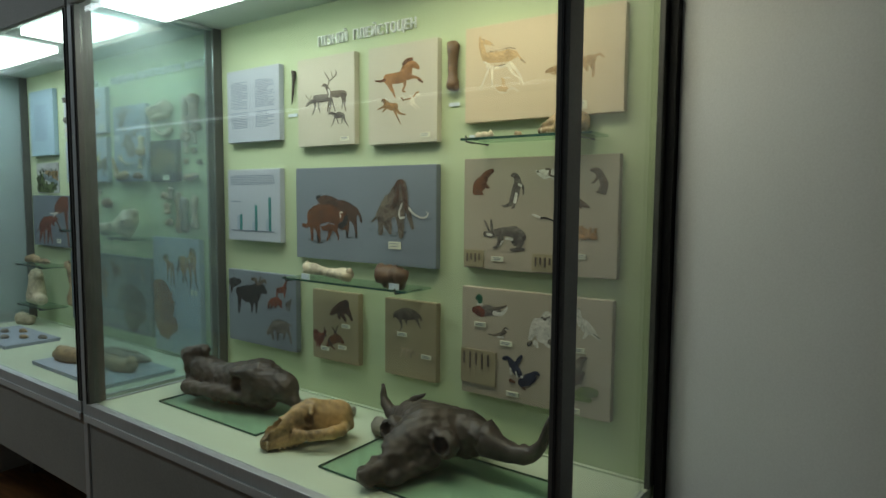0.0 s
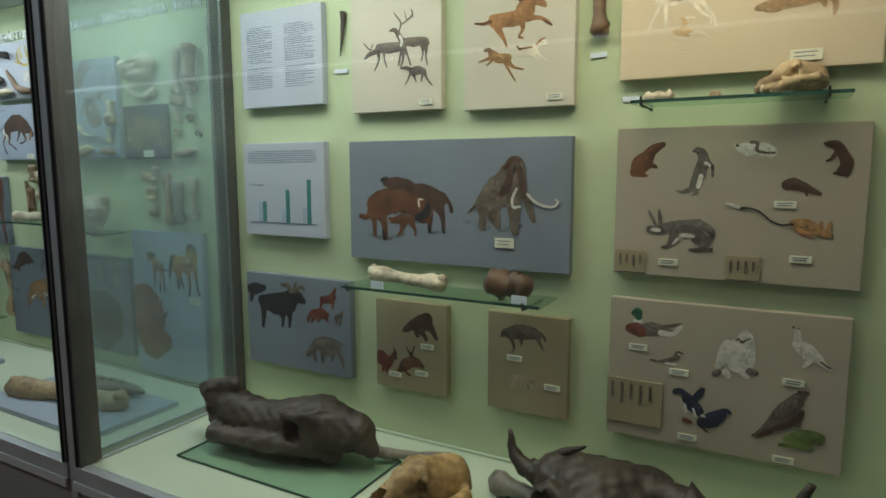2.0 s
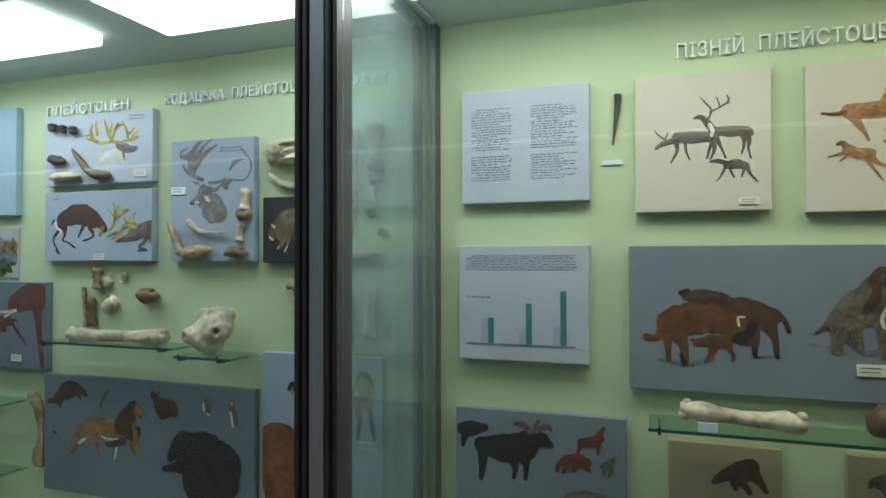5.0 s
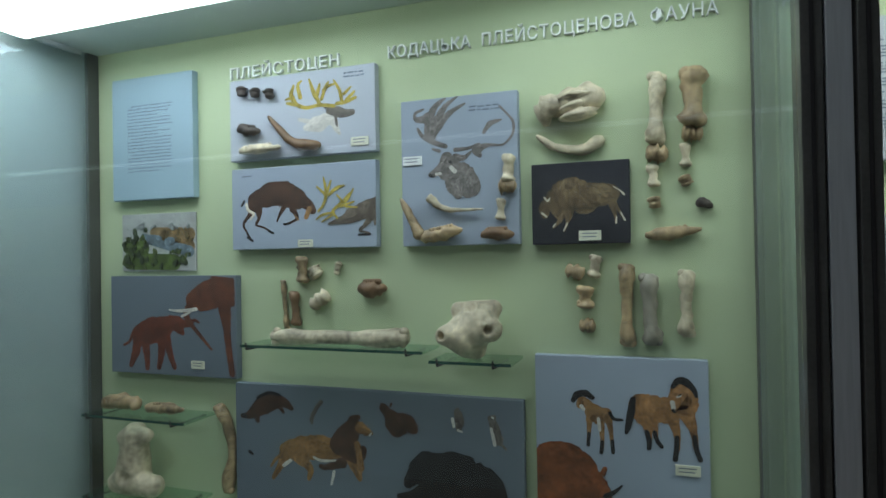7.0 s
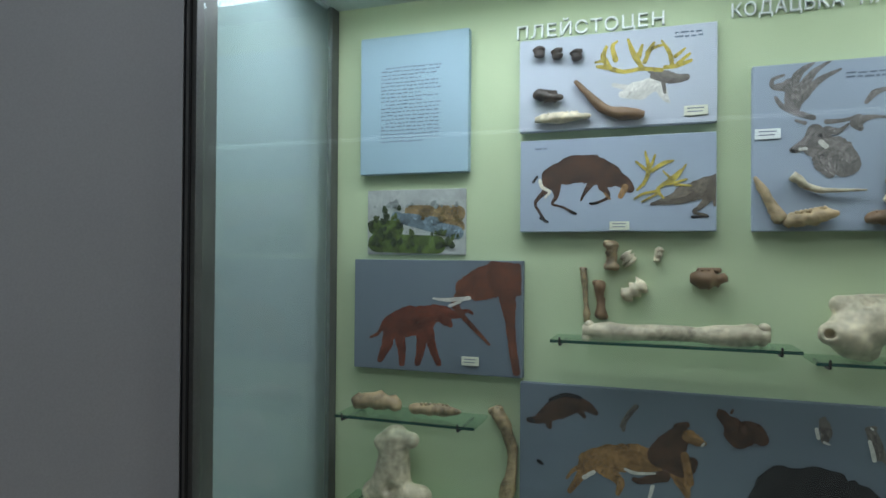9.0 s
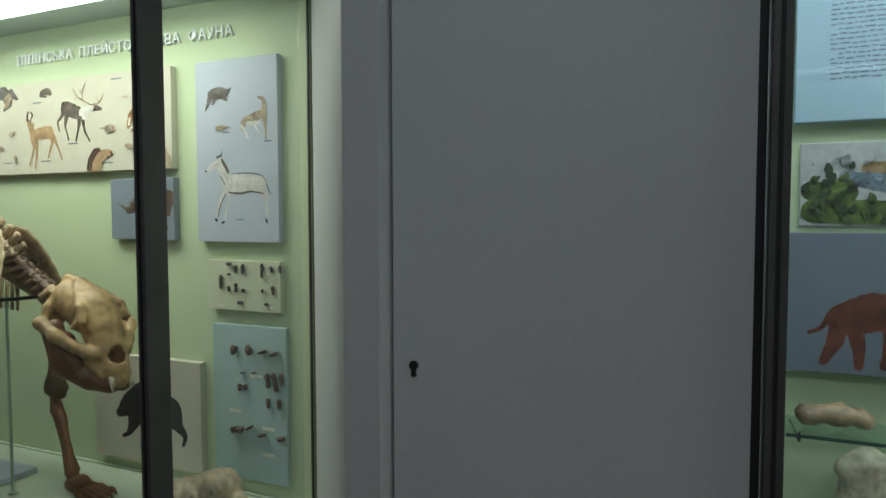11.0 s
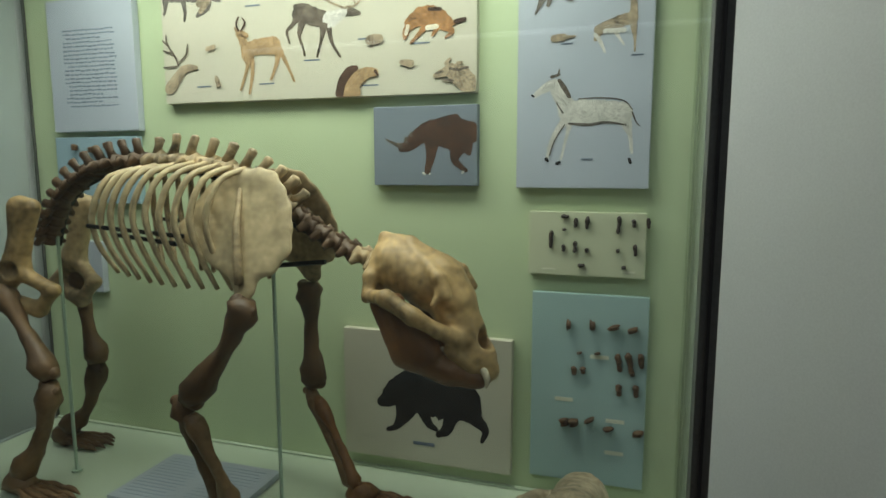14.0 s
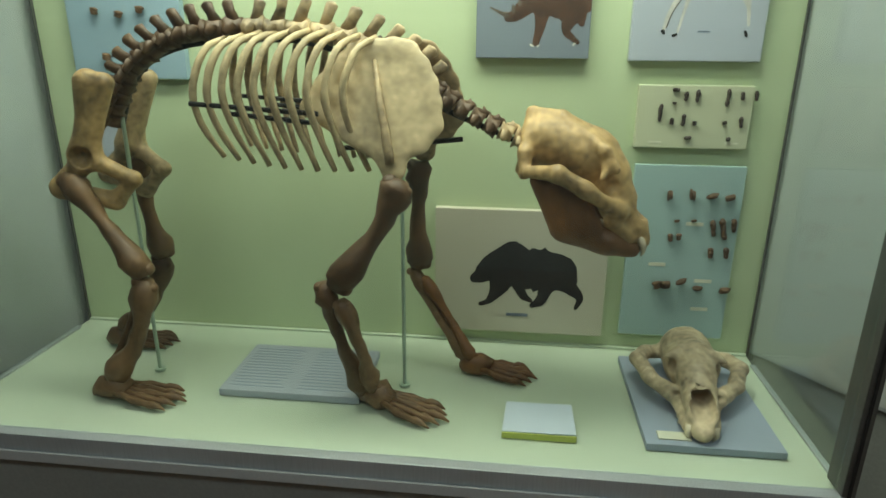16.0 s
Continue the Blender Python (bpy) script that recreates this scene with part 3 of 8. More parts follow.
brushed(b, "painted_outline", [[(0.175, 0.724, 0.0023), (0.24, 0.725, 0.0023), (0.309, 0.734, 0.0034), (0.348, 0.713, 0.0022)], [(0.185, 0.799, 0.0046), (0.199, 0.785, 0.0046)], [(0.126, 0.865, 0.0035), (0.14, 0.842, 0.0028)], [(0.385, 0.601, 0.0045), (0.412, 0.566, 0.0031)], [(0.21, 0.568, 0.0023), (0.28, 0.57, 0.0023)]], F_CHALK)
brushed(b, "painted_foal", [[(0.231, 0.324, 0.0116), (0.266, 0.334, 0.0161), (0.293, 0.315, 0.016)], [(0.27, 0.351, 0.0115), (0.272, 0.406, 0.0092), (0.258, 0.437, 0.0046)]], F_SAND)
brushed(b, "painted_foal_legs", [[(0.297, 0.307, 0.0046), (0.335, 0.321, 0.0045), (0.371, 0.285, 0.0034)], [(0.276, 0.435, 0.0034), (0.306, 0.433, 0.0046), (0.315, 0.42, 0.0023)], [(0.22, 0.329, 0.0028), (0.254, 0.284, 0.0032), (0.311, 0.289, 0.0027)]], F_CREAM)
brushed(b, "painted_cat", [[(0.612, 0.454, 0.0185), (0.674, 0.471, 0.025), (0.749, 0.485, 0.0267), (0.818, 0.507, 0.0261)], [(0.612, 0.462, 0.0185), (0.574, 0.455, 0.0141), (0.549, 0.444, 0.0071)], [(0.652, 0.46, 0.0114), (0.627, 0.417, 0.0069), (0.586, 0.419, 0.0047)], [(0.812, 0.493, 0.0196), (0.829, 0.418, 0.0109), (0.826, 0.347, 0.0065)], [(0.781, 0.477, 0.0176), (0.793, 0.418, 0.0088)], [(0.834, 0.526, 0.0087), (0.862, 0.55, 0.0064), (0.887, 0.512, 0.0043)]], F_FAWN)
caption(b, 0.74, 0.09, 0.05, 0.02)
b = board("slate blue painting of steppe bison and woolly mammoth", -1.656, -1.078, 1.261, 1.555, SLATE)
brushed(b, "painted_ground", [[(0.106, 0.211, 0.007), (0.188, 0.186, 0.0092), (0.279, 0.232, 0.0067)], [(0.391, 0.253, 0.0044), (0.489, 0.265, 0.0065)], [(0.625, 0.322, 0.0084), (0.728, 0.309, 0.0103), (0.807, 0.342, 0.0081)], [(0.562, 0.357, 0.0042), (0.625, 0.343, 0.0063)]], F_SHADE)
brushed(b, "painted_bison_behind", [[(0.344, 0.549, 0.0527), (0.399, 0.532, 0.0522), (0.449, 0.524, 0.0388)], [(0.393, 0.468, 0.0305), (0.407, 0.384, 0.0153), (0.404, 0.276, 0.0088)], [(0.443, 0.481, 0.0302), (0.466, 0.39, 0.0129), (0.472, 0.271, 0.0086)], [(0.466, 0.559, 0.015), (0.497, 0.498, 0.0085), (0.508, 0.436, 0.0085)], [(0.196, 0.656, 0.0203), (0.226, 0.662, 0.0179), (0.253, 0.681, 0.0134)]], F_BROWN)
brushed(b, "painted_bison", [[(0.139, 0.468, 0.0504), (0.209, 0.504, 0.0587), (0.277, 0.544, 0.0712), (0.345, 0.485, 0.0572)], [(0.116, 0.435, 0.023), (0.129, 0.334, 0.0138), (0.132, 0.214, 0.0092)], [(0.163, 0.404, 0.032), (0.182, 0.309, 0.016), (0.188, 0.195, 0.0103)], [(0.116, 0.435, 0.0184), (0.093, 0.362, 0.0116), (0.06, 0.367, 0.0117)], [(0.345, 0.464, 0.044), (0.368, 0.389, 0.0308), (0.39, 0.365, 0.0175)]], F_RUST)
brushed(b, "painted_hump", [[(0.226, 0.627, 0.0179), (0.276, 0.652, 0.0222), (0.332, 0.613, 0.0198), (0.377, 0.552, 0.0175)]], F_BROWN)
brushed(b, "painted_bison_beard", [[(0.354, 0.379, 0.0176), (0.381, 0.398, 0.0175), (0.398, 0.46, 0.0153)], [(0.173, 0.676, 0.009), (0.196, 0.69, 0.009)], [(0.174, 0.25, 0.0069), (0.183, 0.185, 0.0092)], [(0.404, 0.298, 0.0066), (0.409, 0.264, 0.0066)], [(0.469, 0.297, 0.0065), (0.474, 0.263, 0.0065)]], F_DARK)
brushed(b, "painted_bison_calf", [[(0.222, 0.339, 0.0113), (0.267, 0.353, 0.0202), (0.319, 0.349, 0.0178)], [(0.279, 0.328, 0.0179), (0.268, 0.261, 0.009), (0.252, 0.215, 0.0056)], [(0.319, 0.332, 0.0133), (0.338, 0.269, 0.0067), (0.338, 0.226, 0.0044)], [(0.228, 0.331, 0.009), (0.21, 0.356, 0.0068)]], F_RUST)
brushed(b, "painted_horn", [[(0.358, 0.465, 0.0033), (0.355, 0.516, 0.0039), (0.375, 0.522, 0.0026)]], F_CREAM)
brushed(b, "painted_mammoth", [[(0.659, 0.533, 0.0351), (0.693, 0.576, 0.0553), (0.742, 0.621, 0.0688), (0.786, 0.644, 0.0441)], [(0.643, 0.511, 0.0249), (0.649, 0.408, 0.0187), (0.646, 0.325, 0.0146)], [(0.688, 0.494, 0.0329), (0.694, 0.412, 0.0247), (0.711, 0.332, 0.0123)], [(0.774, 0.542, 0.0363), (0.78, 0.421, 0.0222), (0.782, 0.307, 0.0162)], [(0.74, 0.742, 0.0242), (0.779, 0.804, 0.028), (0.791, 0.776, 0.0279), (0.809, 0.645, 0.022)], [(0.81, 0.625, 0.018), (0.835, 0.507, 0.016), (0.857, 0.388, 0.01)], [(0.627, 0.509, 0.0104), (0.607, 0.466, 0.0063), (0.586, 0.435, 0.0042)]], F_SEPIA)
brushed(b, "painted_mammoth_crown", [[(0.744, 0.774, 0.0121), (0.768, 0.835, 0.012), (0.794, 0.825, 0.01)], [(0.799, 0.777, 0.0119), (0.809, 0.665, 0.012), (0.818, 0.566, 0.01)], [(0.727, 0.579, 0.0122), (0.754, 0.662, 0.0161), (0.76, 0.743, 0.0121)]], F_BROWN)
brushed(b, "painted_tusks", [[(0.788, 0.616, 0.006), (0.772, 0.542, 0.0056), (0.777, 0.481, 0.0057), (0.804, 0.488, 0.004)], [(0.834, 0.579, 0.0056), (0.858, 0.533, 0.0052), (0.897, 0.496, 0.0051), (0.935, 0.492, 0.0043), (0.952, 0.525, 0.0035), (0.942, 0.548, 0.0023)]], F_PALE)
caption(b, 0.74, 0.205, 0.046, 0.022)
b = board("pale blue board with three teal bars of a chart", -2.025, -1.737, 1.304, 1.558, PALE, name="chart_board")
text_block(b, 0.06, 0.92, 0.78, 0.92, 6, 21)
rect(b, "chart_axis", 0.06, 0.90, 0.135, 0.147, INK)
for k, (u, v) in enumerate(((0.235, 0.37), (0.53, 0.50), (0.79, 0.61))):
    rect(b, "chart_bar", u, u + 0.045, 0.15, v, TEAL)
    rect(b, "pale_chart_bar", u - 0.055, u - 0.004, 0.15, 0.15 + (v - 0.15) * (0.95 if k == 0 else 0.35), BLUE)
text_block(b, 0.07, 0.3, 0.53, 0.57, 1, 23)
b = board("grey-blue painting of moose, roe deer and boar", -2.033, -1.663, 0.933, 1.195, SLATE)
brushed(b, "painted_moose", [[(0.195, 0.682, 0.0574), (0.294, 0.683, 0.0846), (0.424, 0.702, 0.0827)], [(0.162, 0.697, 0.0461), (0.171, 0.579, 0.0289), (0.158, 0.409, 0.0151)], [(0.41, 0.648, 0.0554), (0.432, 0.555, 0.0221), (0.429, 0.443, 0.0111)], [(0.358, 0.621, 0.0447), (0.367, 0.511, 0.0168), (0.358, 0.444, 0.0112)], [(0.426, 0.748, 0.0716), (0.515, 0.78, 0.0488), (0.576, 0.744, 0.0215)]], F_DARK)
brushed(b, "painted_moose_head", [[(0.044, 0.814, 0.041), (0.099, 0.822, 0.0465), (0.181, 0.839, 0.0229)], [(0.055, 0.762, 0.0234), (0.045, 0.68, 0.0118)]], F_DARK)
brushed(b, "painted_antlers", [[(0.46, 0.83, 0.0164), (0.418, 0.889, 0.022), (0.367, 0.895, 0.0111)], [(0.492, 0.847, 0.0163), (0.556, 0.893, 0.0161), (0.58, 0.865, 0.0107)], [(0.48, 0.871, 0.0109), (0.507, 0.932, 0.0108)]], F_SEPIA)
brushed(b, "painted_roe_deer", [[(0.753, 0.788, 0.026), (0.824, 0.804, 0.0308), (0.853, 0.827, 0.0255)], [(0.842, 0.832, 0.0204), (0.86, 0.883, 0.0153), (0.879, 0.922, 0.0076)], [(0.746, 0.768, 0.0156), (0.733, 0.698, 0.0078)], [(0.847, 0.783, 0.0153), (0.845, 0.709, 0.0077)]], F_REDBROWN)
brushed(b, "painted_roe_doe", [[(0.671, 0.625, 0.0371), (0.743, 0.643, 0.0366), (0.784, 0.631, 0.026)], [(0.659, 0.636, 0.0212), (0.621, 0.585, 0.0161), (0.613, 0.539, 0.0107)], [(0.67, 0.593, 0.0159), (0.65, 0.533, 0.008)], [(0.778, 0.611, 0.0208), (0.8, 0.565, 0.0078)], [(0.73, 0.603, 0.0157), (0.705, 0.549, 0.0069)]], F_REDBROWN)
brushed(b, "painted_roe_fawn", [[(0.877, 0.615, 0.0204), (0.918, 0.646, 0.0203)], [(0.924, 0.659, 0.0152), (0.936, 0.692, 0.0076)], [(0.883, 0.591, 0.0102), (0.876, 0.54, 0.0051)], [(0.917, 0.597, 0.0102), (0.904, 0.539, 0.0051)]], F_GREY)
brushed(b, "painted_boar", [[(0.699, 0.313, 0.0479), (0.77, 0.308, 0.0683), (0.853, 0.324, 0.0518)], [(0.692, 0.305, 0.0373), (0.629, 0.229, 0.0324), (0.597, 0.184, 0.0163)], [(0.66, 0.235, 0.0215), (0.675, 0.123, 0.0108)], [(0.739, 0.238, 0.0212), (0.742, 0.131, 0.0106)], [(0.876, 0.304, 0.031), (0.914, 0.212, 0.0154), (0.93, 0.115, 0.0103)], [(0.852, 0.274, 0.0208), (0.826, 0.155, 0.0078)], [(0.9, 0.359, 0.0103), (0.935, 0.347, 0.0061)]], F_GREY)
b = board("small tan painting of a bear and two deer", -1.581, -1.376, 0.934, 1.161, TAN)
brushed(b, "painted_bear", [[(0.514, 0.739, 0.0575), (0.639, 0.772, 0.1053), (0.728, 0.828, 0.0801)], [(0.532, 0.754, 0.0574), (0.449, 0.698, 0.0414), (0.413, 0.674, 0.025)], [(0.612, 0.717, 0.057), (0.69, 0.66, 0.0323), (0.725, 0.611, 0.0242)], [(0.727, 0.795, 0.0722), (0.813, 0.707, 0.0398), (0.864, 0.635, 0.0238)], [(0.584, 0.687, 0.0327), (0.601, 0.636, 0.0245)]], F_BROWN)
brushed(b, "painted_deer", [[(0.068, 0.325, 0.0957), (0.162, 0.296, 0.0863), (0.229, 0.333, 0.0428)], [(0.162, 0.255, 0.0432), (0.15, 0.171, 0.0173)], [(0.249, 0.363, 0.0341), (0.287, 0.409, 0.0255)], [(0.114, 0.248, 0.026), (0.093, 0.176, 0.0174)]], F_REDBROWN)
brushed(b, "painted_deer", [[(0.424, 0.292, 0.0756), (0.561, 0.338, 0.0662), (0.667, 0.3, 0.0327)], [(0.414, 0.291, 0.0504), (0.339, 0.212, 0.034)], [(0.525, 0.373, 0.0332), (0.508, 0.425, 0.0249)], [(0.358, 0.242, 0.0169), (0.486, 0.179, 0.0167)]], F_RUST)
brushed(b, "painted_antlers", [[(0.508, 0.411, 0.0083), (0.445, 0.484, 0.0083)], [(0.526, 0.427, 0.0083), (0.555, 0.511, 0.0099)], [(0.278, 0.408, 0.0085), (0.26, 0.46, 0.0085)], [(0.359, 0.283, 0.0169), (0.432, 0.225, 0.0126)], [(0.268, 0.393, 0.017), (0.295, 0.342, 0.017)]], F_DARK)
for q in ((0.74, 0.53), (0.66, 0.22), (0.28, 0.16)):
    caption(b, *q)
b = board("small tan painting of a wolf and fox", -1.267, -1.076, 0.934, 1.163, TAN)
brushed(b, "painted_wolf", [[(0.285, 0.796, 0.0689), (0.397, 0.82, 0.0908), (0.554, 0.825, 0.0818), (0.654, 0.812, 0.0442)], [(0.301, 0.797, 0.0612), (0.22, 0.801, 0.0385), (0.187, 0.761, 0.0232)], [(0.301, 0.749, 0.0306), (0.342, 0.658, 0.0153), (0.31, 0.6, 0.0108)], [(0.429, 0.752, 0.0302), (0.437, 0.693, 0.0121)], [(0.616, 0.796, 0.037), (0.663, 0.731, 0.0184), (0.709, 0.666, 0.0088)], [(0.677, 0.826, 0.022), (0.723, 0.785, 0.0146), (0.716, 0.761, 0.011)]], F_SEPIA)
brushed(b, "painted_fox", [[(0.367, 0.347, 0.0385), (0.463, 0.348, 0.0457), (0.558, 0.35, 0.0302)], [(0.351, 0.357, 0.0308), (0.303, 0.38, 0.0194), (0.27, 0.382, 0.0078)], [(0.351, 0.32, 0.0232), (0.303, 0.24, 0.0101)], [(0.448, 0.31, 0.0153), (0.432, 0.247, 0.0092)], [(0.573, 0.34, 0.0226), (0.659, 0.293, 0.0112)], [(0.527, 0.321, 0.0152), (0.527, 0.237, 0.0076)]], F_CHALK)
for q in ((0.35, 0.55), (0.82, 0.31)):
    caption(b, *q)
b = board("beige canvas painting of steppe rodents and hares", -0.985, -0.558, 1.274, 1.566, BEIGE)
brushed(b, "painted_marmot", [[(0.107, 0.747, 0.0446), (0.124, 0.775, 0.0416), (0.146, 0.806, 0.0275)], [(0.134, 0.807, 0.0248), (0.172, 0.861, 0.0218), (0.205, 0.883, 0.0135)], [(0.141, 0.759, 0.0166), (0.18, 0.738, 0.0082)], [(0.085, 0.703, 0.0224), (0.137, 0.679, 0.0083)]], F_RUST)
brushed(b, "painted_ground_squirrel", [[(0.354, 0.617, 0.0262), (0.368, 0.694, 0.0286), (0.38, 0.763, 0.0259), (0.381, 0.808, 0.0207)], [(0.37, 0.831, 0.0207), (0.354, 0.847, 0.013), (0.339, 0.84, 0.0078)], [(0.334, 0.59, 0.0132), (0.297, 0.573, 0.008), (0.276, 0.581, 0.004)], [(0.397, 0.762, 0.0129), (0.418, 0.743, 0.0077), (0.422, 0.678, 0.0051)], [(0.358, 0.571, 0.0105), (0.345, 0.555, 0.0053)]], F_GREY)
brushed(b, "painted_belly", [[(0.365, 0.609, 0.0105), (0.374, 0.678, 0.0104)], [(0.392, 0.762, 0.0077), (0.408, 0.747, 0.0051)]], F_PALE)
brushed(b, "painted_lemming", [[(0.529, 0.856, 0.0198), (0.559, 0.848, 0.0294), (0.578, 0.847, 0.0244)], [(0.616, 0.846, 0.0314), (0.644, 0.83, 0.024)], [(0.507, 0.872, 0.0075), (0.524, 0.86, 0.0099)]], F_PALE)
brushed(b, "painted_lemming_back", [[(0.567, 0.891, 0.0073), (0.591, 0.883, 0.0073), (0.592, 0.839, 0.0073), (0.628, 0.824, 0.0048), (0.658, 0.823, 0.0048)], [(0.512, 0.871, 0.0062), (0.517, 0.868, 0.005)]], F_SEPIA)
brushed(b, "painted_vole", [[(0.714, 0.627, 0.0237), (0.737, 0.631, 0.0259), (0.771, 0.614, 0.021), (0.804, 0.593, 0.0139), (0.833, 0.575, 0.0069)], [(0.783, 0.585, 0.007), (0.788, 0.564, 0.0046)]], F_BROWN)
brushed(b, "painted_suslik", [[(0.908, 0.712, 0.0223), (0.919, 0.753, 0.0244), (0.905, 0.805, 0.02), (0.886, 0.85, 0.0201)], [(0.882, 0.864, 0.0179), (0.856, 0.872, 0.0135), (0.839, 0.873, 0.0068)], [(0.879, 0.816, 0.009), (0.863, 0.782, 0.0068), (0.849, 0.772, 0.0045)], [(0.925, 0.712, 0.0111), (0.922, 0.677, 0.0044)], [(0.879, 0.698, 0.0067), (0.892, 0.698, 0.0067)]], F_BROWN)
brushed(b, "painted_hare", [[(0.232, 0.33, 0.0219), (0.302, 0.35, 0.0268), (0.371, 0.346, 0.0343), (0.413, 0.31, 0.0339)], [(0.237, 0.338, 0.0219), (0.204, 0.32, 0.0221), (0.165, 0.318, 0.0167)], [(0.382, 0.28, 0.0395), (0.409, 0.255, 0.0236), (0.384, 0.198, 0.0106), (0.342, 0.191, 0.0067)], [(0.271, 0.292, 0.0217), (0.261, 0.252, 0.0136), (0.245, 0.21, 0.0096), (0.223, 0.201, 0.0069)], [(0.209, 0.361, 0.0082), (0.206, 0.408, 0.0096), (0.202, 0.448, 0.0055)], [(0.187, 0.359, 0.0069), (0.169, 0.407, 0.0083), (0.155, 0.442, 0.005)], [(0.358, 0.196, 0.0053), (0.431, 0.202, 0.0078)]], F_GREY)
brushed(b, "painted_belly", [[(0.308, 0.287, 0.0081), (0.351, 0.282, 0.008)], [(0.177, 0.318, 0.0083), (0.205, 0.312, 0.0083)], [(0.287, 0.262, 0.0054), (0.272, 0.229, 0.0054)]], F_PALE)
brushed(b, "painted_jerboa", [[(0.744, 0.39, 0.019), (0.784, 0.385, 0.0258), (0.825, 0.358, 0.0232), (0.861, 0.339, 0.0184), (0.883, 0.323, 0.0091)], [(0.844, 0.367, 0.0092), (0.846, 0.402, 0.0069)], [(0.873, 0.368, 0.0091), (0.878, 0.401, 0.0068)]], F_TAN)
brushed(b, "painted_belly", [[(0.758, 0.354, 0.0095), (0.802, 0.328, 0.0093)], [(0.856, 0.332, 0.0115), (0.874, 0.319, 0.0069)], [(0.795, 0.335, 0.007), (0.818, 0.311, 0.0035)], [(0.772, 0.348, 0.0071), (0.782, 0.312, 0.0035)]], F_ORANGE)
brushed(b, "painted_jerboa_tail", [[(0.744, 0.386, 0.0047), (0.698, 0.38, 0.0038), (0.656, 0.407, 0.0039), (0.617, 0.457, 0.0039), (0.573, 0.478, 0.005), (0.539, 0.476, 0.006)]], F_DARK)
brushed(b, "painted_tail_tuft", [[(0.534, 0.48, 0.0075), (0.509, 0.494, 0.0076), (0.489, 0.505, 0.0051)]], F_PALE)
for q in ((0.25, 0.10), (0.71, 0.505), (0.78, 0.17)):
    caption(b, *q)
for u in (0.0, 0.48):
    rect(b, "specimen_box", u + 0.01, u + 0.15, 0.02, 0.17, TAN, 0.004)
    for i in range(4):
        rect(b, "small_bone", u + 0.03 + 0.03 * i, u + 0.04 + 0.03 * i, 0.06 + 0.02 * (i % 2), 0.14, F_SEPIA, 0.006)
b = board("beige canvas painting of waterfowl, owl, grouse and falcon", -0.988, -0.564, 0.931, 1.223, BEIGE)
brushed(b, "painted_duck", [[(0.146, 0.778, 0.0291), (0.209, 0.798, 0.0343), (0.257, 0.791, 0.0254), (0.293, 0.789, 0.014)]], F_GREY)
brushed(b, "painted_duck_wing", [[(0.237, 0.82, 0.0085), (0.292, 0.838, 0.0084), (0.33, 0.861, 0.0041)]], F_SEPIA)
brushed(b, "painted_duck_tail", [[(0.243, 0.78, 0.0142), (0.293, 0.781, 0.0112), (0.331, 0.837, 0.0083)], [(0.121, 0.846, 0.0088), (0.15, 0.846, 0.0087)]], F_PALE)
brushed(b, "painted_duck_breast", [[(0.098, 0.787, 0.0235), (0.128, 0.784, 0.0321), (0.146, 0.77, 0.0262)]], F_REDBROWN)
brushed(b, "painted_duck_head", [[(0.114, 0.899, 0.0146), (0.132, 0.91, 0.0203), (0.135, 0.877, 0.0174)]], fur("green_head", (0.01, 0.10, 0.05)))
brushed(b, "painted_snipe", [[(0.241, 0.579, 0.0057), (0.289, 0.598, 0.0113), (0.321, 0.622, 0.0112)], [(0.241, 0.575, 0.0043), (0.201, 0.583, 0.0043)], [(0.307, 0.627, 0.0084), (0.323, 0.656, 0.0084), (0.345, 0.652, 0.0028)]], F_SEPIA)
brushed(b, "painted_belly", [[(0.27, 0.569, 0.0057), (0.309, 0.57, 0.007)], [(0.324, 0.647, 0.0045), (0.335, 0.646, 0.0028)]], F_PALE)
brushed(b, "painted_owl", [[(0.576, 0.639, 0.047), (0.584, 0.719, 0.0572), (0.598, 0.777, 0.0413), (0.602, 0.809, 0.036)], [(0.538, 0.741, 0.0315), (0.515, 0.665, 0.0265), (0.495, 0.6, 0.0134)], [(0.53, 0.568, 0.0159), (0.543, 0.536, 0.0106)], [(0.598, 0.585, 0.0156), (0.618, 0.554, 0.0104)], [(0.628, 0.759, 0.0205), (0.626, 0.65, 0.0206)]], F_PALE)
brushed(b, "painted_owl_marks", [[(0.486, 0.546, 0.0134), (0.502, 0.562, 0.0107)], [(0.627, 0.592, 0.0155), (0.652, 0.59, 0.0128)], [(0.582, 0.789, 0.0065), (0.592, 0.783, 0.0065), (0.602, 0.797, 0.0052)], [(0.612, 0.803, 0.0051), (0.621, 0.812, 0.0038)], [(0.567, 0.794, 0.0052), (0.577, 0.804, 0.0039)]], F_GREY)
brushed(b, "painted_ptarmigan", [[(0.807, 0.811, 0.0219), (0.83, 0.786, 0.0314), (0.863, 0.748, 0.0288), (0.886, 0.731, 0.0191)], [(0.808, 0.827, 0.017), (0.802, 0.878, 0.0121), (0.799, 0.903, 0.0121)], [(0.886, 0.731, 0.0143), (0.914, 0.693, 0.0095), (0.934, 0.672, 0.0047)], [(0.851, 0.708, 0.0121), (0.834, 0.671, 0.0061)]], F_PALE)
brushed(b, "painted_ptarmigan_marks", [[(0.895, 0.715, 0.0036), (0.918, 0.694, 0.0036), (0.932, 0.683, 0.0024)], [(0.783, 0.919, 0.0037), (0.79, 0.913, 0.0036)], [(0.801, 0.911, 0.0029), (0.806, 0.912, 0.0029)]], F_DARK)
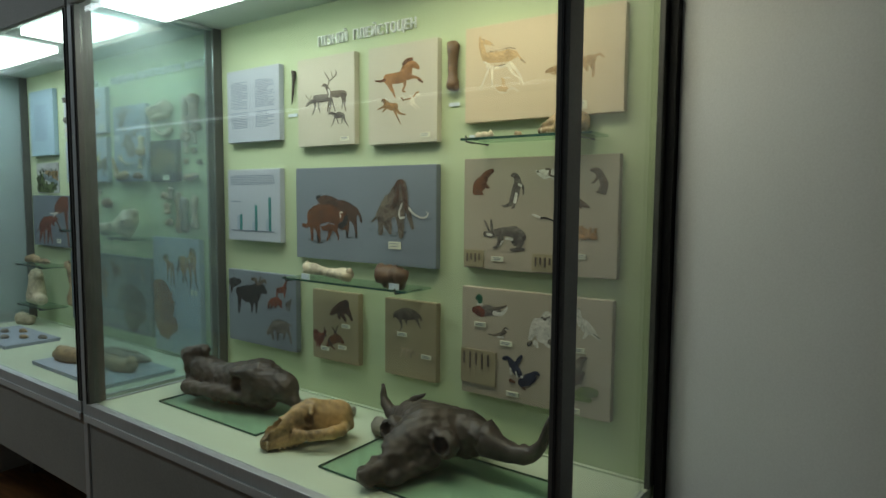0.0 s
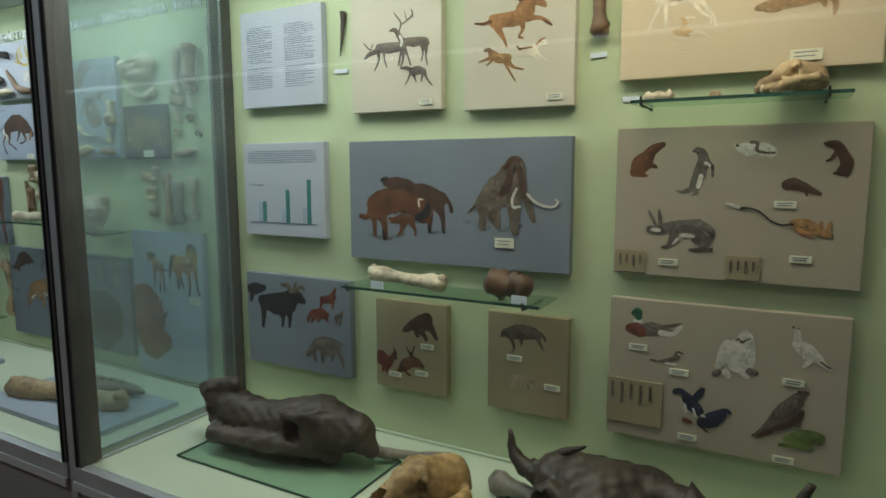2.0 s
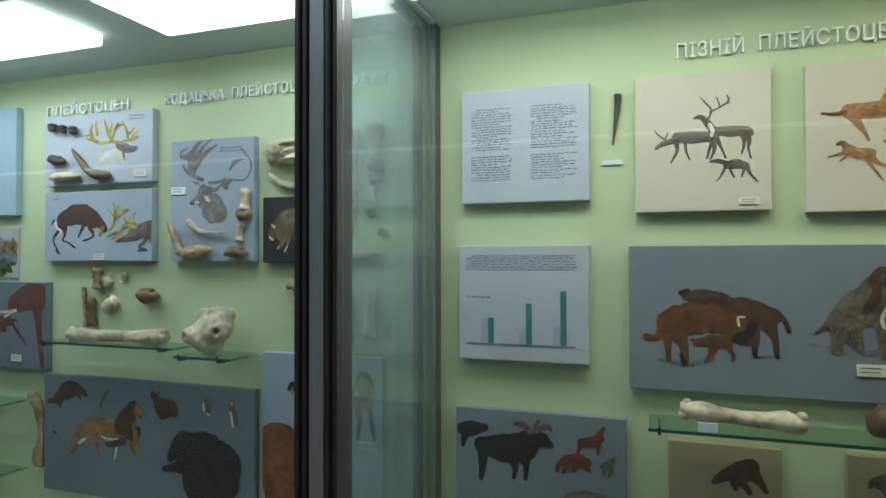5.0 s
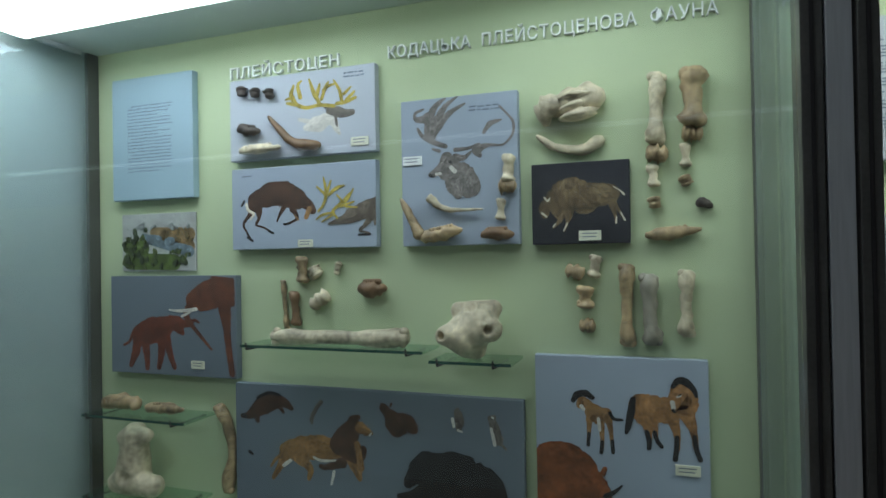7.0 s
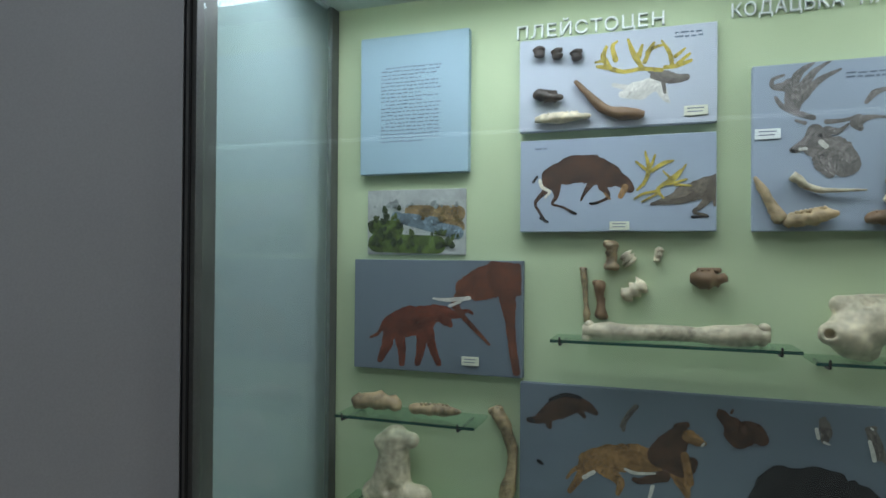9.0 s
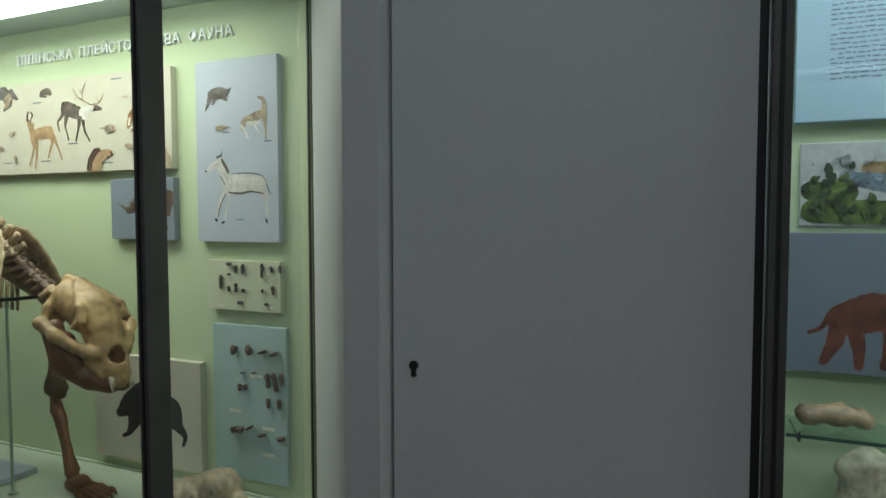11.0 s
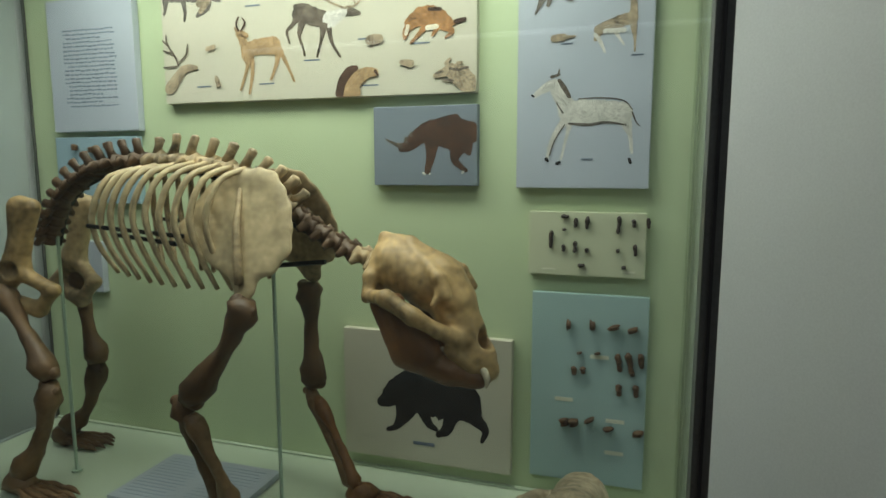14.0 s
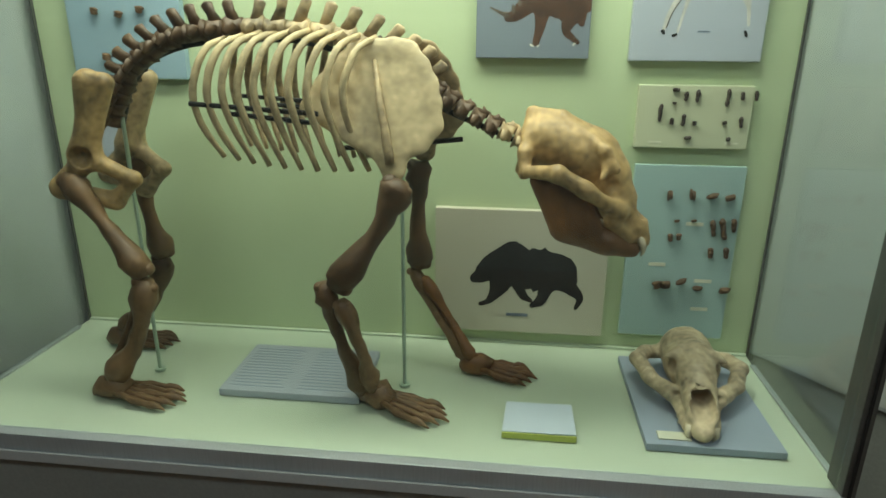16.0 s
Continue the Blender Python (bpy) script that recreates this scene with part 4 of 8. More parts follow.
brushed(b, "painted_grouse", [[(0.374, 0.346, 0.0252), (0.399, 0.303, 0.0306), (0.424, 0.269, 0.0222)], [(0.368, 0.365, 0.0168), (0.34, 0.391, 0.0141), (0.315, 0.38, 0.0113)], [(0.406, 0.354, 0.0139), (0.426, 0.401, 0.0138), (0.437, 0.424, 0.011)], [(0.447, 0.193, 0.0276), (0.486, 0.23, 0.0355), (0.519, 0.264, 0.027)], [(0.509, 0.269, 0.019), (0.539, 0.302, 0.0134), (0.56, 0.292, 0.0067)]], F_BLUE)
brushed(b, "painted_grouse_marks", [[(0.364, 0.301, 0.007), (0.37, 0.253, 0.007)], [(0.402, 0.279, 0.0056), (0.414, 0.233, 0.0056)], [(0.441, 0.245, 0.0069), (0.451, 0.24, 0.0055)]], F_PALE)
brushed(b, "painted_feet", [[(0.366, 0.194, 0.0113), (0.393, 0.185, 0.0084)], [(0.454, 0.146, 0.0055), (0.47, 0.134, 0.0041)]], F_RUST)
brushed(b, "painted_grass", [[(0.786, 0.187, 0.0126), (0.855, 0.217, 0.0346), (0.911, 0.228, 0.0243)], [(0.764, 0.141, 0.0076), (0.88, 0.16, 0.0148)]], F_GREEN)
brushed(b, "painted_falcon", [[(0.724, 0.265, 0.023), (0.765, 0.344, 0.0352), (0.796, 0.407, 0.0348), (0.817, 0.459, 0.0247)], [(0.817, 0.466, 0.0222), (0.835, 0.494, 0.0147), (0.857, 0.507, 0.0073)], [(0.724, 0.262, 0.023), (0.687, 0.203, 0.0129), (0.654, 0.168, 0.0052)], [(0.838, 0.377, 0.0123), (0.822, 0.296, 0.0124)]], F_SEPIA)
brushed(b, "painted_falcon_breast", [[(0.744, 0.244, 0.0127), (0.795, 0.287, 0.015), (0.834, 0.364, 0.0099)], [(0.678, 0.176, 0.0078), (0.73, 0.224, 0.0102)], [(0.823, 0.506, 0.0074), (0.848, 0.512, 0.0049)]], F_BROWN)
for q in ((0.14, 0.66), (0.33, 0.52), (0.80, 0.56), (0.38, 0.07), (0.78, 0.04)):
    caption(b, *q)
rect(b, "specimen_box", 0.0, 0.26, 0.10, 0.42, TAN, 0.004)
for i in range(5):
    rect(b, "small_bone", 0.02 + 0.045 * i, 0.032 + 0.045 * i, 0.28 - 0.04 * (i % 2), 0.39, F_SEPIA, 0.006)

# ---- case B
b = board("sky blue text board with one block of print", -3.688, -3.419, 1.661, 1.986, SKY, name="text_board")
text_block(b, 0.20, 0.76, 0.22, 0.78, 21, 31, thick=0.30)
b = board("small landscape painting of a wooded valley", -3.675, -3.428, 1.472, 1.625, material("painted_sky", (0.42, 0.44, 0.42), 0.7, 0.15, 9, 90), 0.006)
painted(b, "painted_hill", [((0.45, 0.66), 0.06, (0.92, 0.62), 0.075), ((0.6, 0.52), 0.08, (0.92, 0.42), 0.07)], fur("ochre_hill", (0.30, 0.20, 0.09), 0.3))
painted(b, "painted_river", [((0.30, 0.58), 0.05, (0.92, 0.33), 0.06), ((0.4, 0.56), 0.05, (0.7, 0.48), 0.06)], fur("river_blue", (0.16, 0.22, 0.26), 0.3))
painted(b, "painted_meadow", [((0.10, 0.18), 0.09, (0.72, 0.14), 0.085), ((0.08, 0.42), 0.07, (0.3, 0.40), 0.08)], fur("meadow_green", (0.09, 0.14, 0.03), 0.5))
rng = random.Random(5)
GREENS = [fur("tree_green", (0.035, 0.055, 0.02), 0.5), fur("bush_green", (0.07, 0.10, 0.025), 0.5), fur("autumn_brown", (0.16, 0.11, 0.04), 0.4), fur("mist_grey", (0.26, 0.29, 0.28), 0.2)]
for i in range(110):
    u, v, r = rng.uniform(0.03, 0.97), rng.uniform(0.06, 0.80), rng.uniform(0.008, 0.030)
    if u < 0.35 or v < 0.34 or v > 0.5:
        tone = GREENS[3 if v > 0.72 else 2 if v > 0.5 and u > 0.45 else rng.choice((0, 0, 1)) if v < 0.6 or u < 0.4 else 2]
        painted(b, "painted_tree", [((u, v), r, (u + rng.uniform(-0.02, 0.03), v + r * 2.0), r * 0.45)], tone)
b = board("dusky blue painting of two straight-tusked elephants", -3.700, -3.293, 1.203, 1.460, DUSK)
brushed(b, "painted_elephant", [[(0.239, 0.411, 0.0542), (0.322, 0.439, 0.0824), (0.427, 0.467, 0.0812)], [(0.458, 0.503, 0.0566), (0.529, 0.528, 0.048), (0.565, 0.473, 0.0359), (0.592, 0.43, 0.0159)], [(0.22, 0.41, 0.0376), (0.213, 0.246, 0.0335), (0.167, 0.085, 0.0168)], [(0.286, 0.327, 0.0373), (0.302, 0.183, 0.0248), (0.303, 0.067, 0.0186)], [(0.428, 0.364, 0.0365), (0.416, 0.191, 0.0244), (0.399, 0.075, 0.0183)], [(0.468, 0.366, 0.0323), (0.487, 0.225, 0.0242), (0.524, 0.085, 0.018)], [(0.547, 0.552, 0.032), (0.626, 0.516, 0.0197), (0.686, 0.558, 0.0117), (0.721, 0.537, 0.0078)], [(0.192, 0.42, 0.0168), (0.155, 0.325, 0.0105), (0.108, 0.286, 0.0085)]], F_REDBROWN)
brushed(b, "painted_elephant_head", [[(0.753, 0.772, 0.0853), (0.837, 0.829, 0.092), (0.928, 0.83, 0.0643)], [(0.676, 0.759, 0.0549), (0.76, 0.861, 0.0465), (0.844, 0.928, 0.0345)], [(0.912, 0.72, 0.0531), (0.931, 0.502, 0.0302), (0.945, 0.284, 0.0226), (0.967, 0.057, 0.0226)], [(0.642, 0.685, 0.0276), (0.625, 0.6, 0.0237), (0.661, 0.517, 0.0157), (0.73, 0.409, 0.0136), (0.816, 0.275, 0.0077)], [(0.968, 0.94, 0.0226), (0.978, 0.722, 0.015)], [(0.835, 0.961, 0.023), (0.939, 0.951, 0.0189)]], fur("rust_hide", (0.16, 0.055, 0.028)))
brushed(b, "painted_tusk", [[(0.702, 0.67, 0.0117), (0.642, 0.657, 0.0118), (0.563, 0.649, 0.0096), (0.492, 0.658, 0.0056)], [(0.59, 0.599, 0.0079), (0.651, 0.635, 0.0079)]], F_PALE)
caption(b, 0.71, 0.12, 0.04, 0.02)
b = board("pale blue painting of a fallow deer head", -3.303, -2.903, 1.742, 1.942, PALE)
brushed(b, "painted_deer_neck", [[(0.743, 0.458, 0.0287), (0.66, 0.388, 0.0435), (0.591, 0.37, 0.0366)], [(0.564, 0.402, 0.0147), (0.499, 0.439, 0.0111)], [(0.728, 0.392, 0.0288), (0.753, 0.278, 0.018), (0.772, 0.221, 0.0072)], [(0.64, 0.335, 0.0364), (0.544, 0.335, 0.0184)]], F_PALE)
brushed(b, "painted_deer_head", [[(0.698, 0.5, 0.018), (0.754, 0.484, 0.0322), (0.803, 0.456, 0.025), (0.854, 0.462, 0.0177)], [(0.698, 0.534, 0.0108), (0.676, 0.551, 0.0072)], [(0.743, 0.445, 0.0108), (0.754, 0.319, 0.0072)]], F_GREY)
brushed(b, "painted_antlers", [[(0.736, 0.555, 0.0108), (0.642, 0.584, 0.0109), (0.546, 0.571, 0.011), (0.469, 0.625, 0.0129), (0.415, 0.647, 0.0074)], [(0.477, 0.624, 0.0147), (0.447, 0.74, 0.0147), (0.463, 0.848, 0.0073)], [(0.509, 0.702, 0.0147), (0.494, 0.843, 0.011), (0.518, 0.894, 0.0055)], [(0.462, 0.71, 0.0111), (0.407, 0.691, 0.0056)], [(0.642, 0.598, 0.0109), (0.605, 0.721, 0.0145), (0.572, 0.898, 0.0072)], [(0.624, 0.711, 0.0145), (0.643, 0.83, 0.0072)], [(0.669, 0.744, 0.0144), (0.7, 0.841, 0.0072)], [(0.755, 0.58, 0.0107), (0.81, 0.585, 0.0107), (0.877, 0.628, 0.0088)], [(0.788, 0.602, 0.0107), (0.774, 0.726, 0.0107), (0.737, 0.855, 0.0053)], [(0.818, 0.611, 0.0106), (0.87, 0.697, 0.007)], [(0.803, 0.681, 0.0106), (0.848, 0.754, 0.0053)]], F_YELLOW)
brushed(b, "painted_antlers", [[(0.654, 0.651, 0.0108), (0.684, 0.776, 0.0108), (0.744, 0.813, 0.0053)]], F_YELLOW)
text_block(b, 0.80, 0.95, 0.86, 0.94, 2, 33)
caption(b, 0.90, 0.12, 0.045, 0.02)
b = board("pale blue painting of two fighting giant deer", -3.300, -2.904, 1.523, 1.722, BLUE)
brushed(b, "painted_stag", [[(0.171, 0.596, 0.0528), (0.279, 0.659, 0.0747), (0.379, 0.666, 0.0778), (0.477, 0.591, 0.0662)], [(0.449, 0.634, 0.0516), (0.535, 0.533, 0.0366), (0.581, 0.449, 0.0255)], [(0.171, 0.61, 0.0415), (0.147, 0.499, 0.0302), (0.139, 0.43, 0.0151)], [(0.139, 0.444, 0.0151), (0.086, 0.32, 0.0095), (0.106, 0.221, 0.0076), (0.139, 0.115, 0.0076)], [(0.195, 0.497, 0.0301), (0.199, 0.385, 0.0132), (0.179, 0.302, 0.0075), (0.235, 0.265, 0.006), (0.291, 0.2, 0.0075)], [(0.438, 0.484, 0.0221), (0.473, 0.372, 0.011), (0.434, 0.319, 0.0074), (0.386, 0.293, 0.0074)], [(0.379, 0.501, 0.0185), (0.347, 0.405, 0.0093), (0.331, 0.337, 0.0056)]], F_BROWN)
brushed(b, "painted_rump", [[(0.11, 0.557, 0.0095), (0.123, 0.486, 0.0095), (0.163, 0.442, 0.0075)], [(0.163, 0.428, 0.0075), (0.139, 0.374, 0.0057)]], F_CREAM)
brushed(b, "painted_hooves", [[(0.114, 0.151, 0.0076), (0.151, 0.108, 0.0083)], [(0.267, 0.222, 0.0067), (0.303, 0.193, 0.0075)], [(0.379, 0.3, 0.0059), (0.418, 0.299, 0.0059)], [(0.885, 0.144, 0.0064), (0.959, 0.148, 0.0064)], [(0.074, 0.545, 0.0076), (0.094, 0.6, 0.0076)]], F_DARK)
brushed(b, "painted_muzzle", [[(0.558, 0.463, 0.0183), (0.535, 0.369, 0.0146)], [(0.457, 0.4, 0.0074), (0.481, 0.344, 0.0055)]], F_TAN)
brushed(b, "painted_stag", [[(0.996, 0.547, 0.0141), (0.97, 0.482, 0.0423), (0.915, 0.418, 0.0496), (0.84, 0.381, 0.0428)], [(0.878, 0.366, 0.0355), (0.795, 0.329, 0.0286), (0.727, 0.299, 0.0144), (0.689, 0.28, 0.0072)], [(0.974, 0.368, 0.0282), (0.93, 0.256, 0.0141), (0.893, 0.191, 0.0089), (0.952, 0.162, 0.0056)], [(0.989, 0.454, 0.0176), (0.993, 0.267, 0.0106)]], F_SEPIA)
brushed(b, "painted_antlers", [[(0.62, 0.433, 0.0073), (0.658, 0.519, 0.009), (0.674, 0.654, 0.0108), (0.658, 0.825, 0.0054)], [(0.666, 0.634, 0.009), (0.612, 0.726, 0.0055)], [(0.681, 0.654, 0.009), (0.708, 0.788, 0.0054)], [(0.689, 0.619, 0.009), (0.746, 0.697, 0.0108), (0.795, 0.721, 0.0054)], [(0.746, 0.345, 0.0072), (0.719, 0.428, 0.009), (0.772, 0.513, 0.0108), (0.833, 0.624, 0.0071)], [(0.765, 0.493, 0.009), (0.81, 0.544, 0.0071), (0.855, 0.676, 0.0046)], [(0.772, 0.479, 0.0072), (0.859, 0.528, 0.0053)], [(0.727, 0.414, 0.0072), (0.651, 0.391, 0.0072), (0.605, 0.338, 0.0047)], [(0.712, 0.381, 0.0072), (0.643, 0.309, 0.0043)], [(0.78, 0.546, 0.0072), (0.746, 0.616, 0.0043)], [(0.803, 0.477, 0.0072), (0.878, 0.46, 0.0043)]], F_YELLOW)
text_block(b, 0.08, 0.17, 0.88, 0.92, 1, 34)
caption(b, 0.53, 0.06, 0.04, 0.018)
b = board("blue painting of a giant deer head with antlers", -2.840, -2.575, 1.522, 1.845, BLUE)
brushed(b, "painted_antlers", [[(0.397, 0.667, 0.0187), (0.292, 0.702, 0.0236), (0.196, 0.746, 0.019), (0.152, 0.802, 0.0119)], [(0.263, 0.746, 0.0568), (0.278, 0.821, 0.0709), (0.244, 0.873, 0.0474)], [(0.215, 0.863, 0.038), (0.137, 0.868, 0.0191), (0.133, 0.91, 0.0144), (0.205, 0.933, 0.0095)], [(0.254, 0.842, 0.0379), (0.301, 0.934, 0.0283), (0.397, 0.993, 0.0094)], [(0.301, 0.82, 0.0377), (0.373, 0.911, 0.0281), (0.42, 0.953, 0.0187), (0.505, 0.997, 0.007)], [(0.325, 0.8, 0.0377), (0.434, 0.888, 0.0233), (0.565, 0.944, 0.0092)], [(0.481, 0.64, 0.0186), (0.584, 0.643, 0.0138), (0.676, 0.661, 0.0183)], [(0.653, 0.624, 0.0366), (0.685, 0.593, 0.0228)]], F_TAUPE)
brushed(b, "painted_antlers", [[(0.676, 0.638, 0.0365), (0.767, 0.656, 0.0136), (0.88, 0.651, 0.009), (0.956, 0.709, 0.0111), (0.965, 0.793, 0.0111), (0.911, 0.855, 0.009), (0.858, 0.903, 0.009)], [(0.722, 0.74, 0.0137), (0.776, 0.793, 0.0227), (0.866, 0.814, 0.009)]], F_TAUPE)
brushed(b, "painted_deer_neck", [[(0.397, 0.492, 0.0655), (0.491, 0.481, 0.0928), (0.561, 0.456, 0.0922), (0.607, 0.39, 0.0919)], [(0.444, 0.46, 0.0652), (0.472, 0.395, 0.0743), (0.5, 0.338, 0.0371)], [(0.584, 0.372, 0.0736), (0.653, 0.426, 0.0275)]], F_TAUPE)
brushed(b, "painted_deer_head", [[(0.406, 0.587, 0.0561), (0.397, 0.545, 0.0608), (0.34, 0.51, 0.0423), (0.282, 0.489, 0.0283), (0.258, 0.482, 0.0189)], [(0.481, 0.583, 0.0372), (0.556, 0.584, 0.0185), (0.612, 0.619, 0.0092)], [(0.34, 0.639, 0.0141), (0.282, 0.657, 0.0094)]], F_TAUPE)
brushed(b, "painted_cheek", [[(0.444, 0.521, 0.0186), (0.472, 0.497, 0.0186)], [(0.311, 0.484, 0.0118), (0.349, 0.487, 0.0117)]], F_PALE)
brushed(b, "painted_eye_and_nose", [[(0.43, 0.559, 0.0093), (0.444, 0.562, 0.0093)], [(0.258, 0.482, 0.0104), (0.268, 0.474, 0.0104)]], F_DARK)
text_block(b, 0.60, 0.90, 0.88, 0.93, 2, 36)
caption(b, 0.10, 0.585, 0.045, 0.02, WHITE)
b = board("black board with a brown drawing of a bison", -2.548, -2.353, 1.519, 1.685, NIGHT)
brushed(b, "painted_bison", [[(0.283, 0.551, 0.1509), (0.413, 0.615, 0.1668), (0.552, 0.54, 0.1537)], [(0.553, 0.595, 0.1253), (0.718, 0.588, 0.1238), (0.805, 0.598, 0.1007)], [(0.214, 0.519, 0.0933), (0.134, 0.452, 0.0586), (0.139, 0.375, 0.041)], [(0.271, 0.412, 0.0696), (0.299, 0.307, 0.0289), (0.225, 0.205, 0.0105)], [(0.384, 0.374, 0.0575), (0.373, 0.271, 0.0173), (0.339, 0.161, 0.0092)], [(0.805, 0.564, 0.0671), (0.858, 0.46, 0.0223), (0.943, 0.282, 0.011)], [(0.826, 0.461, 0.0335), (0.858, 0.325, 0.0139), (0.863, 0.244, 0.0089)], [(0.34, 0.687, 0.0926), (0.43, 0.766, 0.046)]], fur("chalky_brown", (0.16, 0.11, 0.055), 0.5))
brushed(b, "painted_chalk_lines", [[(0.134, 0.585, 0.0088), (0.168, 0.541, 0.0117), (0.191, 0.568, 0.007)], [(0.11, 0.39, 0.0117), (0.157, 0.346, 0.0088)], [(0.843, 0.677, 0.0056), (0.907, 0.627, 0.0056), (0.945, 0.578, 0.0111)], [(0.225, 0.219, 0.007), (0.248, 0.253, 0.007)], [(0.333, 0.168, 0.0069), (0.373, 0.257, 0.0069)], [(0.863, 0.244, 0.0083), (0.868, 0.311, 0.0067)], [(0.948, 0.275, 0.0088), (0.911, 0.364, 0.0066)]], F_CREAM)
caption(b, 0.60, 0.10, 0.044, 0.02)
b = board("grey-blue painting of lion, bear, hyena and small animals", -3.298, -2.574, 0.86, 1.195, DUSK)
brushed(b, "painted_hyena", [[(0.082, 0.811, 0.0241), (0.124, 0.858, 0.0319), (0.166, 0.889, 0.0237)], [(0.166, 0.905, 0.0178), (0.198, 0.877, 0.0157), (0.224, 0.841, 0.0078)], [(0.071, 0.793, 0.0202), (0.052, 0.766, 0.0121), (0.028, 0.762, 0.0081)], [(0.082, 0.783, 0.0161), (0.09, 0.731, 0.008)], [(0.177, 0.85, 0.0099), (0.191, 0.812, 0.0059)]], F_BROWN)
brushed(b, "painted_hyena_mane", [[(0.09, 0.902, 0.006), (0.135, 0.941, 0.006), (0.177, 0.93, 0.0059)], [(0.028, 0.77, 0.0061), (0.043, 0.756, 0.0061)]], F_DARK)
brushed(b, "painted_polecat", [[(0.334, 0.901, 0.0077), (0.314, 0.847, 0.0077), (0.302, 0.798, 0.0077), (0.3, 0.75, 0.0058)], [(0.302, 0.813, 0.0058), (0.294, 0.773, 0.0048)]], F_GREY)
brushed(b, "painted_lion", [[(0.208, 0.542, 0.0314), (0.269, 0.57, 0.0388), (0.34, 0.587, 0.0382), (0.39, 0.577, 0.0303)], [(0.2, 0.532, 0.0275), (0.183, 0.449, 0.0138), (0.15, 0.337, 0.0079)], [(0.239, 0.516, 0.0234), (0.29, 0.431, 0.0135), (0.286, 0.359, 0.0077)], [(0.433, 0.566, 0.0225), (0.458, 0.474, 0.0187), (0.471, 0.399, 0.0093)], [(0.208, 0.522, 0.0118), (0.162, 0.473, 0.0059), (0.141, 0.416, 0.004)]], F_OCHRE)
brushed(b, "painted_mane", [[(0.399, 0.618, 0.034), (0.433, 0.694, 0.0375), (0.452, 0.764, 0.0262)], [(0.429, 0.584, 0.0338), (0.468, 0.553, 0.0224), (0.483, 0.595, 0.0149)], [(0.409, 0.495, 0.017), (0.35, 0.451, 0.0095), (0.33, 0.455, 0.0077)], [(0.444, 0.801, 0.0112), (0.468, 0.817, 0.0093)]], F_BROWN)
brushed(b, "painted_lion_face", [[(0.477, 0.748, 0.0186), (0.495, 0.728, 0.0148), (0.514, 0.716, 0.0074)], [(0.464, 0.63, 0.0112), (0.477, 0.478, 0.0112)]], F_OCHRE)
brushed(b, "painted_belly", [[(0.306, 0.513, 0.0039), (0.334, 0.495, 0.0048), (0.386, 0.506, 0.0028)], [(0.191, 0.434, 0.0059), (0.218, 0.472, 0.0059)], [(0.38, 0.426, 0.0057), (0.37, 0.338, 0.0038)], [(0.508, 0.7, 0.0028), (0.514, 0.716, 0.0028)]], F_PALE)
brushed(b, "painted_lynx", [[(0.585, 0.836, 0.0255), (0.6, 0.789, 0.0363), (0.637, 0.806, 0.0288), (0.656, 0.772, 0.0179)], [(0.559, 0.893, 0.0146), (0.57, 0.864, 0.0164)], [(0.553, 0.907, 0.0037), (0.552, 0.922, 0.0037)], [(0.582, 0.911, 0.0036), (0.585, 0.927, 0.0036)]], F_BROWN)
brushed(b, "painted_partridge", [[(0.803, 0.886, 0.0139), (0.807, 0.835, 0.0139), (0.803, 0.797, 0.0087)], [(0.796, 0.907, 0.007), (0.803, 0.923, 0.0052)]], F_GREY)
brushed(b, "painted_partridge_marks", [[(0.785, 0.857, 0.0044), (0.789, 0.809, 0.0044)], [(0.803, 0.786, 0.0035), (0.814, 0.777, 0.0026)]], F_PALE)
brushed(b, "painted_suslik", [[(0.907, 0.866, 0.0119), (0.917, 0.806, 0.0153), (0.924, 0.745, 0.0152)], [(0.9, 0.879, 0.0068), (0.914, 0.889, 0.0068)], [(0.934, 0.718, 0.0051), (0.948, 0.691, 0.0034)]], F_GREY)
brushed(b, "painted_suslik_marks", [[(0.904, 0.814, 0.0043), (0.911, 0.75, 0.0051), (0.914, 0.714, 0.0051)], [(0.907, 0.888, 0.0025), (0.911, 0.881, 0.0025)]], F_PALE)
brushed(b, "painted_bear", [[(0.737, 0.502, 0.0635), (0.791, 0.469, 0.0802), (0.861, 0.392, 0.0825)], [(0.674, 0.511, 0.0357), (0.701, 0.539, 0.0426)], [(0.67, 0.488, 0.0304), (0.645, 0.429, 0.0216), (0.637, 0.405, 0.0144)], [(0.71, 0.376, 0.0426), (0.656, 0.334, 0.0179), (0.608, 0.315, 0.0091)], [(0.817, 0.271, 0.1215), (0.895, 0.254, 0.0478)]], F_DARK)
brushed(b, "painted_butterfly", [[(0.058, 0.505, 0.0061), (0.069, 0.491, 0.005)]], F_DARK)
b = board("blue painting of wild horses above a woolly rhinoceros", -2.548, -2.217, 0.82, 1.293, BLUE)
brushed(b, "painted_foal", [[(0.349, 0.768, 0.0477), (0.389, 0.751, 0.0508), (0.428, 0.763, 0.037)], [(0.322, 0.791, 0.0342), (0.288, 0.808, 0.031), (0.274, 0.793, 0.0242)], [(0.328, 0.735, 0.0205), (0.325, 0.686, 0.012), (0.318, 0.637, 0.0103)], [(0.395, 0.732, 0.0237), (0.402, 0.667, 0.0135), (0.402, 0.619, 0.0101)], [(0.441, 0.742, 0.0235), (0.454, 0.683, 0.0134), (0.461, 0.624, 0.01)]], F_OCHRE)
